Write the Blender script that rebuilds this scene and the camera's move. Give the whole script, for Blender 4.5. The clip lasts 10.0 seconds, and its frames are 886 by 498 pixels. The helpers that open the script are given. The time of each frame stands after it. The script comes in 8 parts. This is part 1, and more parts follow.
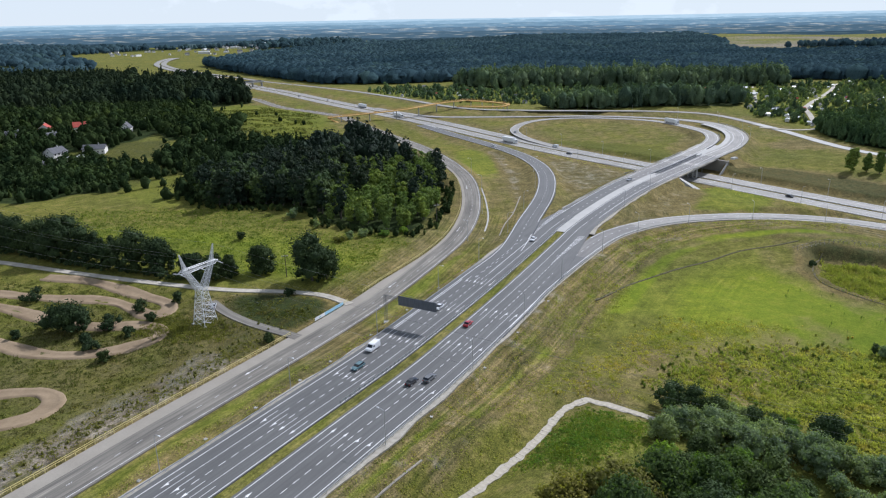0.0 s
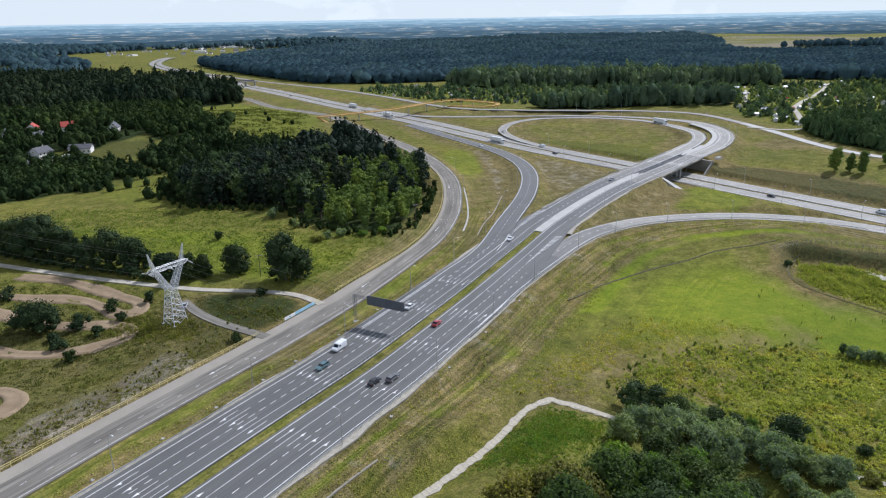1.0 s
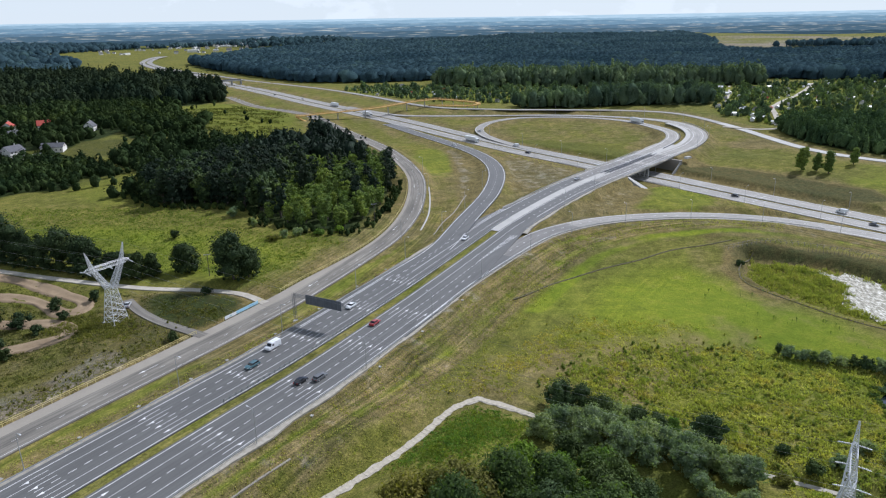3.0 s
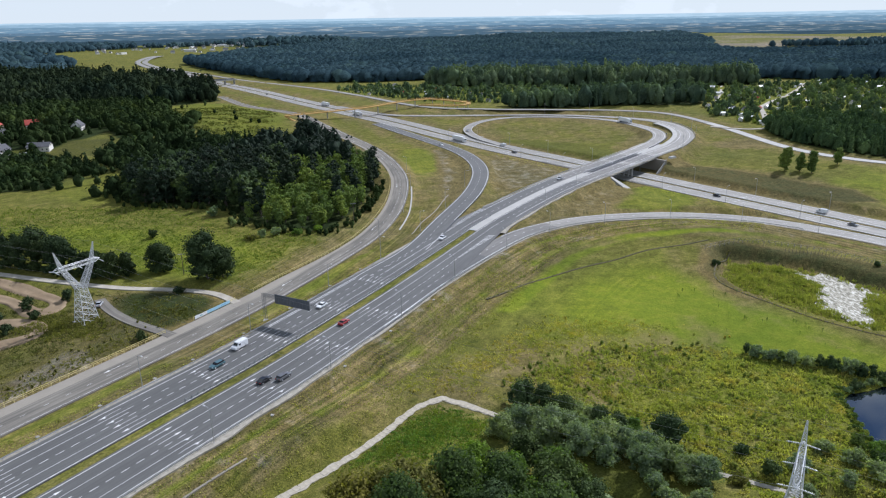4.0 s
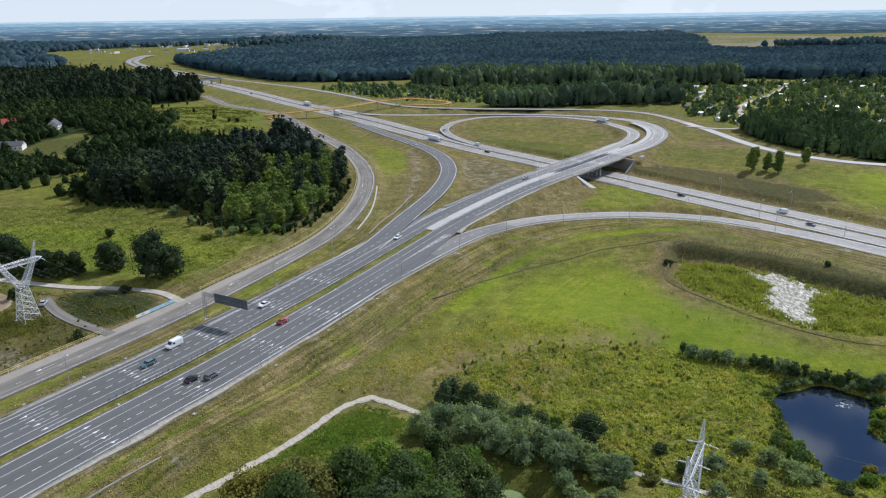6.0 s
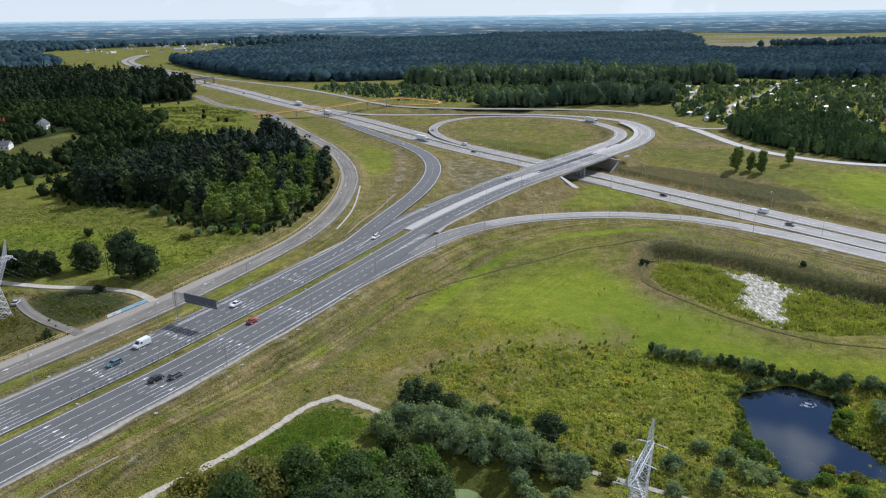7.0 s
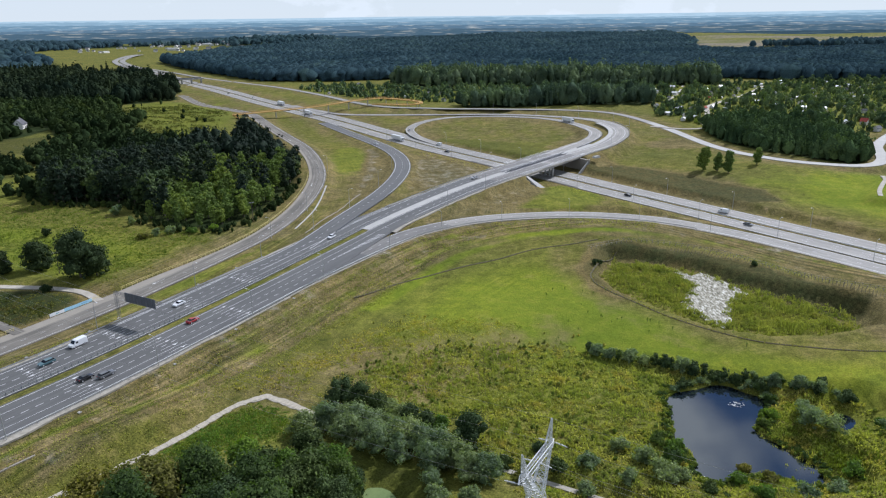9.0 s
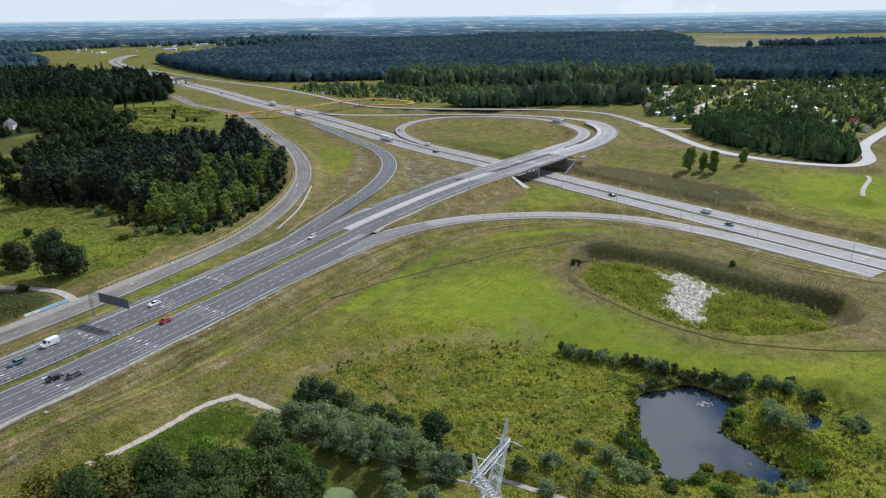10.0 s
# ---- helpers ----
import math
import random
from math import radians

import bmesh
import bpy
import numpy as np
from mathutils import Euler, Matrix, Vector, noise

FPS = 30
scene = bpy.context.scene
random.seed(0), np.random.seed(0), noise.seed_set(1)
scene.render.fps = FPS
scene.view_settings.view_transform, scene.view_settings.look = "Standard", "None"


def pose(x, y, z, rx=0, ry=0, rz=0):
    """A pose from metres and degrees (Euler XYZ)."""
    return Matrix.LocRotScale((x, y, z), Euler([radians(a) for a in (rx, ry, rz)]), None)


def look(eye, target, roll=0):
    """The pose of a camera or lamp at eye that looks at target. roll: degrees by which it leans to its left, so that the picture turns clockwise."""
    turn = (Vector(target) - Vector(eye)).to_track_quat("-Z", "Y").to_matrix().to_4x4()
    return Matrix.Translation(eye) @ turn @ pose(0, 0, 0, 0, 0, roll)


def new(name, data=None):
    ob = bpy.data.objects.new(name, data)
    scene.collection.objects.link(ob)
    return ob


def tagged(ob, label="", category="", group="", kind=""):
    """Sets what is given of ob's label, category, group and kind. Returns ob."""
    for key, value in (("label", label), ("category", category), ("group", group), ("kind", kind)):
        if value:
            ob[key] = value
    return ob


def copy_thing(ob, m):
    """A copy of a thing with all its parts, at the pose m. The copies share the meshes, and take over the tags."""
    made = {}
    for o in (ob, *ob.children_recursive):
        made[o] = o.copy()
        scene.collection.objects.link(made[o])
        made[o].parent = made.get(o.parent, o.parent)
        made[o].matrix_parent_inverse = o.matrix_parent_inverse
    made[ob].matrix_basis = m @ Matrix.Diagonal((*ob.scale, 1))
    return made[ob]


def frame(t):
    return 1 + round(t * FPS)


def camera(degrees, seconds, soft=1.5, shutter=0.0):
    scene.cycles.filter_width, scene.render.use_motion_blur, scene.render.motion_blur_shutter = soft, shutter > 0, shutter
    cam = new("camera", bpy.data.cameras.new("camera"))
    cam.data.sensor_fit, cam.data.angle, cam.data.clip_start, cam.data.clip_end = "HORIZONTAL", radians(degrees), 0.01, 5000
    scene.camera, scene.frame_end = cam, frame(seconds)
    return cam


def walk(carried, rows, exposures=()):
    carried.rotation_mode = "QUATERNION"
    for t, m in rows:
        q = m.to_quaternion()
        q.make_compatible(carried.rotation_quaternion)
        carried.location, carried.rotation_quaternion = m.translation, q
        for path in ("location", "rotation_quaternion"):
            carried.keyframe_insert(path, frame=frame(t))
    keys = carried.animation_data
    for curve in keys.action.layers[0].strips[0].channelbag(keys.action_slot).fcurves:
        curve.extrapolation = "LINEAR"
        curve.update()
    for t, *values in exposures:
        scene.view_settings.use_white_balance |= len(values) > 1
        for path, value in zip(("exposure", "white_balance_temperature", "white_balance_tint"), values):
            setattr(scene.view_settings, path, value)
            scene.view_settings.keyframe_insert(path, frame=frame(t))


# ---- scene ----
cam = camera(65.0, 10.0, soft=1.2)
METRES, EYE, TILT, LEAN, TURN = 96.0, 93.0, -18.342, 0.95, 0.0
ROWS = [
    (0, 0, 0, 0, 0, 0, 0),
    (0.5, 0.05174, 0.00046, -0, -0.013, -0.013, -0.01),
    (1, 0.10317, 0.00078, 0, -0.026, -0.027, -0.021),
    (1.5, 0.15434, 0.00096, 0, -0.038, -0.041, -0.033),
    (2, 0.20605, 0.00101, 1e-05, -0.051, -0.055, -0.047),
    (2.5, 0.25612, 0.00091, 1e-05, -0.063, -0.07, -0.061),
    (4, 0.4086, -0.00022, 4e-05, -0.096, -0.111, -0.106),
    (4.5, 0.45922, -0.00088, 5e-05, -0.107, -0.123, -0.121),
    (5, 0.50967, -0.00167, 7e-05, -0.117, -0.135, -0.135),
    (5.5, 0.56007, -0.00261, 8e-05, -0.126, -0.146, -0.148),
    (7, 0.71032, -0.00625, 0.00014, -0.151, -0.169, -0.18),
    (7.5, 0.76082, -0.00774, 0.00017, -0.158, -0.173, -0.188),
    (8, 0.81058, -0.00938, 0.00019, -0.165, -0.175, -0.193),
    (8.5, 0.8604, -0.01115, 0.00022, -0.171, -0.175, -0.196),
    (9, 0.91111, -0.01306, 0.00024, -0.176, -0.173, -0.196),
    (9.5, 0.96013, -0.01512, 0.00027, -0.18, -0.168, -0.193),
    (10, 1, -0.01731, 0.00031, -0.184, -0.16, -0.186),
]
walk(cam, [(t, pose(0, 0, EYE, TILT, LEAN, TURN) @ pose(METRES * x, METRES * y, METRES * z, 90 + pitch, roll, yaw)) for t, x, y, z, yaw, pitch, roll in ROWS],
     exposures=[(0.0, 0.03, 5880, 13), (10.0, -0.04, 5880, 13)])

# ---- world, sun ----
SUN_AZ, SUN_EL = 45.0, 42.0          # degrees: clockwise from +y, above the horizon
world = bpy.data.worlds.new("sky")
scene.world = world
world.use_nodes = True
wn, wl = world.node_tree.nodes, world.node_tree.links
wn.clear()
w_out, w_bg = wn.new("ShaderNodeOutputWorld"), wn.new("ShaderNodeBackground")
w_sky, w_noise, w_ramp, w_mix = (wn.new("ShaderNodeTexSky"), wn.new("ShaderNodeTexNoise"),
                                 wn.new("ShaderNodeValToRGB"), wn.new("ShaderNodeMix"))
w_sky.sky_type, w_sky.sun_disc = "NISHITA", False
w_sky.sun_elevation, w_sky.sun_rotation = radians(SUN_EL), radians(SUN_AZ)
w_sky.air_density, w_sky.dust_density, w_sky.ozone_density = 1.0, 0.0, 2.0
w_map, w_tc = wn.new("ShaderNodeMapping"), wn.new("ShaderNodeTexCoord")
w_map.inputs["Location"].default_value = (1.9, 0.6, 0.85)
w_map.inputs["Scale"].default_value = (1.0, 1.0, 1.8)
wl.new(w_tc.outputs["Generated"], w_map.inputs["Vector"])
wl.new(w_map.outputs["Vector"], w_noise.inputs["Vector"])
w_noise.inputs["Scale"].default_value = 3.6
w_noise.inputs["Detail"].default_value = 7.0
w_noise.inputs["Roughness"].default_value = 0.55
w_ramp.color_ramp.elements[0].position, w_ramp.color_ramp.elements[1].position = 0.43, 0.56
w_mix.data_type = "RGBA"
w_mix.inputs[7].default_value = (15.8, 17.0, 17.4, 1)
wl.new(w_noise.outputs["Fac"], w_ramp.inputs["Fac"])
w_sep, w_low, w_max = wn.new("ShaderNodeSeparateXYZ"), wn.new("ShaderNodeMapRange"), wn.new("ShaderNodeMath")
wl.new(w_tc.outputs["Generated"], w_sep.inputs[0])
wl.new(w_sep.outputs["Z"], w_low.inputs["Value"])
w_low.inputs["From Min"].default_value, w_low.inputs["From Max"].default_value = 0.06, 0.3
w_low.inputs["To Min"].default_value, w_low.inputs["To Max"].default_value = 0.86, 0.0
w_max.operation = "MAXIMUM"
wl.new(w_ramp.outputs["Color"], w_max.inputs[0])
wl.new(w_low.outputs["Result"], w_max.inputs[1])
wl.new(w_max.outputs[0], w_mix.inputs[0])
w_tint = wn.new("ShaderNodeMix")         # clear, cool air
w_tint.data_type, w_tint.blend_type = "RGBA", "MULTIPLY"
w_tint.inputs[0].default_value, w_tint.inputs[7].default_value = 1.0, (0.77, 0.96, 1.26, 1)
wl.new(w_sky.outputs["Color"], w_tint.inputs[6])
wl.new(w_tint.outputs[2], w_mix.inputs[6])
wl.new(w_mix.outputs[2], w_bg.inputs["Color"])
wl.new(w_bg.outputs["Background"], w_out.inputs["Surface"])
w_bg.inputs["Strength"].default_value = 0.052
sun_data = bpy.data.lights.new("sun", "SUN")
sun_data.energy, sun_data.angle, sun_data.color = 4.85, radians(0.6), (1.0, 0.97, 0.95)
sun = new("sun", sun_data)
sun_dir = Vector((math.sin(radians(SUN_AZ)) * math.cos(radians(SUN_EL)),
                  math.cos(radians(SUN_AZ)) * math.cos(radians(SUN_EL)), math.sin(radians(SUN_EL))))
sun.matrix_world = look(sun_dir * 300, (0, 0, 0))


# ---- materials ----
def material(name):
    m = bpy.data.materials.new(name)
    m.use_nodes = True
    nt = m.node_tree
    bsdf = nt.nodes["Principled BSDF"]
    bsdf.inputs["Specular IOR Level"].default_value = 0.3
    return m, nt, bsdf


def noise_node(nt, scale, detail=5.0, rough=0.6, coord="Object"):
    tc = nt.nodes.new("ShaderNodeTexCoord")
    n = nt.nodes.new("ShaderNodeTexNoise")
    n.inputs["Scale"].default_value, n.inputs["Detail"].default_value = scale, detail
    n.inputs["Roughness"].default_value = rough
    nt.links.new(tc.outputs[coord], n.inputs["Vector"])
    return n


def ramp_node(nt, src, stops):
    r = nt.nodes.new("ShaderNodeValToRGB")
    e = r.color_ramp.elements
    while len(e) < len(stops):
        e.new(0.5)
    for k, (p, c) in enumerate(stops):
        e[k].position, e[k].color = p, (*c, 1)
    nt.links.new(src, r.inputs["Fac"])
    return r.outputs["Color"]


def mix_node(nt, fac, a, b, mode="MIX"):
    m = nt.nodes.new("ShaderNodeMix")
    m.data_type, m.blend_type = "RGBA", mode
    for k, v in ((0, fac), (6, a), (7, b)):
        if isinstance(v, (int, float)):
            m.inputs[k].default_value = v
        elif isinstance(v, tuple):
            m.inputs[k].default_value = (*v, 1)
        else:
            nt.links.new(v, m.inputs[k])
    return m.outputs[2]


def bump_node(nt, src, strength, distance):
    b = nt.nodes.new("ShaderNodeBump")
    b.inputs["Strength"].default_value, b.inputs["Distance"].default_value = strength, distance
    nt.links.new(src, b.inputs["Height"])
    return b.outputs["Normal"]


def surface(name, dark, light, coarse=0.3, fine=6.0, rough=0.85, metal=0.0, bump=0.2, depth=0.02, island=0.0, spec=0.3):
    """A surface of two tones that vary at a coarse and a fine scale."""
    m, nt, bsdf = material(name)
    a, b = noise_node(nt, coarse, 4.0), noise_node(nt, fine, 6.0, 0.7)
    mean = tuple((p + q) / 2 for p, q in zip(dark, light))
    c1 = ramp_node(nt, a.outputs["Fac"], [(0.3, dark), (0.7, light)])
    c2 = ramp_node(nt, b.outputs["Fac"], [(0.25, tuple(0.75 * v for v in mean)), (0.75, tuple(1.25 * v for v in mean))])
    col = mix_node(nt, 0.45, c1, c2)
    if island:
        g = nt.nodes.new("ShaderNodeNewGeometry")
        v = ramp_node(nt, g.outputs["Random Per Island"], [(0.0, (1 - island,) * 3), (1.0, (1 + island,) * 3)])
        col = mix_node(nt, 1.0, col, v, "MULTIPLY")
    nt.links.new(col, bsdf.inputs["Base Color"])
    bsdf.inputs["Roughness"].default_value, bsdf.inputs["Metallic"].default_value = rough, metal
    bsdf.inputs["Specular IOR Level"].default_value = spec
    if bump:
        nt.links.new(bump_node(nt, b.outputs["Fac"], bump, depth), bsdf.inputs["Normal"])
    return m


def plain(name, col, rough=0.6, metal=0.0, spec=0.4):
    m, nt, bsdf = material(name)
    n = noise_node(nt, 3.0, 3.0)
    nt.links.new(ramp_node(nt, n.outputs["Fac"], [(0.3, tuple(0.88 * v for v in col)), (0.7, tuple(min(1.0, 1.08 * v) for v in col))]), bsdf.inputs["Base Color"])
    bsdf.inputs["Roughness"].default_value, bsdf.inputs["Metallic"].default_value = rough, metal
    bsdf.inputs["Specular IOR Level"].default_value = spec
    return m


def foliage(name, dark, light, scale=0.25, through_leaf=0.4, straw=None, crowd=0.0):
    """Leaves: tone by clump, by leaf and by tree, with some light coming through."""
    m, nt, bsdf = material(name)
    g, oi = nt.nodes.new("ShaderNodeNewGeometry"), nt.nodes.new("ShaderNodeObjectInfo")
    n = noise_node(nt, scale, 3.0)
    c = ramp_node(nt, n.outputs["Fac"], [(0.3, dark), (0.7, light)])
    if straw:
        n2 = noise_node(nt, 0.12, 4.0, 0.7)
        c = mix_node(nt, ramp_node(nt, n2.outputs["Fac"], [(0.5, (0, 0, 0)), (0.66, (0.8, 0.8, 0.8))]), c, straw)
    v = ramp_node(nt, g.outputs["Random Per Island"], [(0.0, (0.72, 0.74, 0.72)), (1.0, (1.25, 1.22, 1.15))])
    c = mix_node(nt, 0.6 if crowd else 1.0, c, v, "MULTIPLY")
    if crowd:                     # every tree of the growth has a tone of its own
        at = nt.nodes.new("ShaderNodeAttribute")
        at.attribute_name = "tone"
        c = mix_node(nt, crowd, c, ramp_node(nt, at.outputs["Fac"], [(0.0, (0.55, 0.6, 0.66)), (0.5, (0.97, 0.97, 0.97)), (0.8, (1.25, 1.22, 1.08)), (1.0, (1.6, 1.5, 1.05))]), "MULTIPLY")
    w = ramp_node(nt, oi.outputs["Random"], [(0.0, (0.75, 0.8, 0.85)), (0.5, (1.0, 1.0, 1.0)), (1.0, (1.25, 1.15, 0.9))])
    c = mix_node(nt, 1.0, c, w, "MULTIPLY")
    n3 = noise_node(nt, 0.9 if crowd else 1.7, 4.0, 0.65)         # clumps of leaves
    c = mix_node(nt, 0.85, c, ramp_node(nt, n3.outputs["Fac"], [(0.3, (0.5, 0.52, 0.55)), (0.5, (1.0, 1.0, 1.0)), (0.7, (1.4, 1.38, 1.25))]), "MULTIPLY")
    nt.links.new(bump_node(nt, n3.outputs["Fac"], 0.8, 0.3 if 0 < crowd < 0.5 else 0.9 if crowd else 0.4), bsdf.inputs["Normal"])
    nt.links.new(c, bsdf.inputs["Base Color"])
    bsdf.inputs["Roughness"].default_value = 0.75
    bsdf.inputs["Specular IOR Level"].default_value = 0.0 if crowd else 0.1
    tr, mx = nt.nodes.new("ShaderNodeBsdfTranslucent"), nt.nodes.new("ShaderNodeMixShader")
    nt.links.new(mix_node(nt, 1.0, c, (1.3, 1.5, 0.5), "MULTIPLY"), tr.inputs["Color"])
    mx.inputs[0].default_value = through_leaf
    nt.links.new(bsdf.outputs[0], mx.inputs[1])
    nt.links.new(tr.outputs[0], mx.inputs[2])
    nt.links.new(mx.outputs[0], nt.nodes["Material Output"].inputs["Surface"])
    return m


SCRUB = []                # outlines of woods and thickets
CLEARINGS = [[(-209, 649), (-255, 755), (-261, 800), (-163, 790), (-118, 731), (-104, 635), (-110, 580), (-135, 570), (-150, 552), (-163, 559), (-173, 611)], [(-189, 380), (-200, 435), (-168, 447), (-146, 390), (-146, 350)],
             [(-250, 531), (-216, 542), (-207, 506), (-222, 478), (-240, 478)], [(-286, 462), (-288, 496), (-262, 512), (-246, 500), (-248, 476)],
             [(-282, 570), (-277, 592), (-255, 590), (-243, 572), (-250, 554), (-270, 552)], [(-324, 578), (-318, 602), (-298, 600), (-288, 582), (-302, 568)]]

def asphalt(name, dark, light, rough, streak=0.3):
    """Worn asphalt: stones, patches, and wear drawn out along the lanes by the traffic."""
    m = surface(name, dark, light, 0.08, 3.5, rough, bump=0.15, depth=0.01, spec=0.4)
    nt = m.node_tree
    bsdf = nt.nodes["Principled BSDF"]
    base = bsdf.inputs["Base Color"].links[0].from_socket
    uv, out = nt.nodes.new("ShaderNodeTexCoord"), base
    for scale, lo in (((1.1, 0.012, 1), 1.0), ((0.28, 0.05, 1), 0.7), ((3.2, 0.03, 1), 0.6)):
        mp, n = nt.nodes.new("ShaderNodeMapping"), nt.nodes.new("ShaderNodeTexNoise")
        mp.inputs["Scale"].default_value = scale
        n.inputs["Scale"].default_value, n.inputs["Detail"].default_value, n.inputs["Roughness"].default_value = 1.0, 4.0, 0.6
        nt.links.new(uv.outputs["UV"], mp.inputs["Vector"])
        nt.links.new(mp.outputs["Vector"], n.inputs["Vector"])
        f = ramp_node(nt, n.outputs["Fac"], [(0.33, (1 - streak * lo,) * 3), (0.5, (1.0, 1.0, 1.0)), (0.67, (1 + streak * lo, 1 + streak * lo, 1 + 0.94 * streak * lo))])
        out = mix_node(nt, 1.0, out, f, "MULTIPLY")
    nt.links.new(out, bsdf.inputs["Base Color"])
    return m


ASPHALT = asphalt("asphalt", (0.086, 0.086, 0.083), (0.114, 0.113, 0.109), 0.65, 0.13)
# bridge and ramp asphalt: sheen at a low view angle put into the tone
ASPHALT_SHEEN = asphalt("asphalt_mid", (0.135, 0.129, 0.12), (0.185, 0.177, 0.165), 0.7, 0.22)
ASPHALT_OLD = asphalt("asphalt_old", (0.13, 0.12, 0.103), (0.192, 0.177, 0.152), 0.9, 0.34)
# pale asphalt of the far roads; the loop's glare is in this tone
ASPHALT_PALE = asphalt("asphalt_pale", (0.21, 0.2, 0.183), (0.288, 0.276, 0.252), 0.78, 0.2)
CONCRETE = surface("concrete", (0.33, 0.322, 0.305), (0.47, 0.458, 0.43), 0.15, 4.0, 0.85)
# worn paving; at the bridge its darker tone stands for shade
CONCRETE_WORN_AND_SHADED = surface("concrete_worn", (0.23, 0.208, 0.172), (0.31, 0.284, 0.24), 0.12, 3.0, 0.9)
GRAVEL = surface("gravel", (0.25, 0.225, 0.18), (0.52, 0.48, 0.41), 0.3, 8.0, 0.95, bump=0.4, depth=0.04)
SHOULDER = surface("shoulder_gravel", (0.2, 0.18, 0.14), (0.46, 0.43, 0.37), 0.7, 6.0, 0.95, bump=0.4, depth=0.04)
SAND = surface("sand", (0.15, 0.105, 0.062), (0.31, 0.235, 0.15), 0.2, 2.0, 0.95, bump=0.5, depth=0.08)
PAINT_WHITE = surface("road_paint", (0.55, 0.55, 0.54), (0.8, 0.8, 0.79), 0.5, 5.0, 0.7, bump=0)
STEEL = surface("galvanised_steel", (0.33, 0.34, 0.35), (0.48, 0.49, 0.5), 0.8, 6.0, 0.5, 0.6, bump=0)
STEEL_PALE = surface("pale_steel", (0.55, 0.56, 0.57), (0.72, 0.73, 0.74), 0.8, 6.0, 0.55, 0.3, bump=0)
DULL_STEEL = surface("dull_steel", (0.13, 0.135, 0.14), (0.22, 0.225, 0.23), 0.8, 6.0, 0.65, 0.5, bump=0)
SIGN_BACK = surface("sign_back", (0.1, 0.11, 0.13), (0.15, 0.16, 0.18), 0.6, 4.0, 0.6, 0.3, bump=0)
YELLOW = surface("yellow_paint", (0.5, 0.42, 0.16), (0.68, 0.58, 0.25), 0.5, 4.0, 0.6, bump=0)
ORANGE = surface("orange_decking", (0.42, 0.25, 0.07), (0.58, 0.36, 0.12), 0.3, 4.0, 0.7, bump=0)
BARK = surface("bark", (0.06, 0.05, 0.04), (0.14, 0.12, 0.1), 0.6, 6.0, 0.95)
LEAF_DARK = foliage("leaf_dark", (0.034, 0.057, 0.025), (0.08, 0.12, 0.045), through_leaf=0.14)
LEAF_DEEP = foliage("leaf_deep", (0.02, 0.036, 0.016), (0.05, 0.076, 0.03), through_leaf=0.08)
# dark pine green, lowered further for cloud shade on the wood
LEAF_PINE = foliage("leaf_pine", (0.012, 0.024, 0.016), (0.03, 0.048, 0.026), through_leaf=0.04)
LEAF_YOUNG = foliage("leaf_young_birch", (0.11, 0.165, 0.042), (0.2, 0.265, 0.068), through_leaf=0.2)
LEAF_GROVE = foliage("leaf_grove", (0.045, 0.078, 0.026), (0.115, 0.165, 0.055), 0.6, 0.4)
LEAF_LIGHT = foliage("leaf_light", (0.08, 0.14, 0.03), (0.16, 0.25, 0.05))
LEAF_WILLOW = foliage("leaf_willow", (0.125, 0.175, 0.1), (0.27, 0.33, 0.2))
LEAF_OLIVE = foliage("leaf_olive", (0.12, 0.12, 0.036), (0.215, 0.205, 0.06))
LEAF_FRESH = foliage("leaf_fresh", (0.11, 0.19, 0.035), (0.21, 0.31, 0.06), 0.3)
# far woods: haze blue and cloud shade put into the leaf colour
WOOD_FAR_HAZED = foliage("leaf_far_wood", (0.026, 0.05, 0.064), (0.05, 0.084, 0.1), 0.006, 0.0, crowd=0.5)
# left wood: leaf colour darkened for the cloud shade over it
WOOD_CLOUD_SHADE = foliage("leaf_shady_wood", (0.012, 0.022, 0.017), (0.035, 0.05, 0.029), 0.012, 0.04, crowd=0.8)
# belts coloured as sunlit: brighter leaves with some haze blue mixed in
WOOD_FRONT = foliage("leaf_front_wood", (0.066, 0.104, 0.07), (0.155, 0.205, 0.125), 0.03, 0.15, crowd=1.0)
WEED = foliage("weed", (0.19, 0.235, 0.055), (0.5, 0.46, 0.13), 0.11, 0.4, (0.46, 0.36, 0.11))
ROUGH = foliage("rough_growth", (0.075, 0.09, 0.022), (0.17, 0.17, 0.045), 0.1, 0.3, (0.2, 0.155, 0.06))
MEADOW_GROWTH = foliage("meadow_growth", (0.115, 0.165, 0.028), (0.26, 0.3, 0.055), 0.08, 0.3)
REED = foliage("reed", (0.2, 0.22, 0.055), (0.42, 0.4, 0.11), 0.14, 0.4, (0.4, 0.34, 0.11))
WOOD_GARDEN = foliage("leaf_garden", (0.07, 0.11, 0.06), (0.16, 0.21, 0.1), 0.05, 0.2, crowd=1.0)
WOOD_YOUNG = foliage("leaf_young_wood", (0.05, 0.088, 0.042), (0.105, 0.155, 0.066), 0.05, 0.1, crowd=0.7)
WOOD_LIT = foliage("leaf_garden_light", (0.14, 0.19, 0.075), (0.25, 0.31, 0.12), 0.05, 0.35, crowd=0.8)
# thicket leaves, darkened to carry the cloud shade on the left
THICKET_SHADED = foliage("leaf_thicket", (0.016, 0.03, 0.014), (0.042, 0.063, 0.026), 0.05, 0.06, crowd=1.0)
GLASS_DARK = plain("window_glass", (0.015, 0.018, 0.022), 0.08, 0.0, 0.6)
RUBBER = plain("rubber", (0.02, 0.02, 0.02), 0.85)
PLASTER = surface("plaster", (0.6, 0.58, 0.53), (0.76, 0.74, 0.69), 0.4, 3.0, 0.9, bump=0)
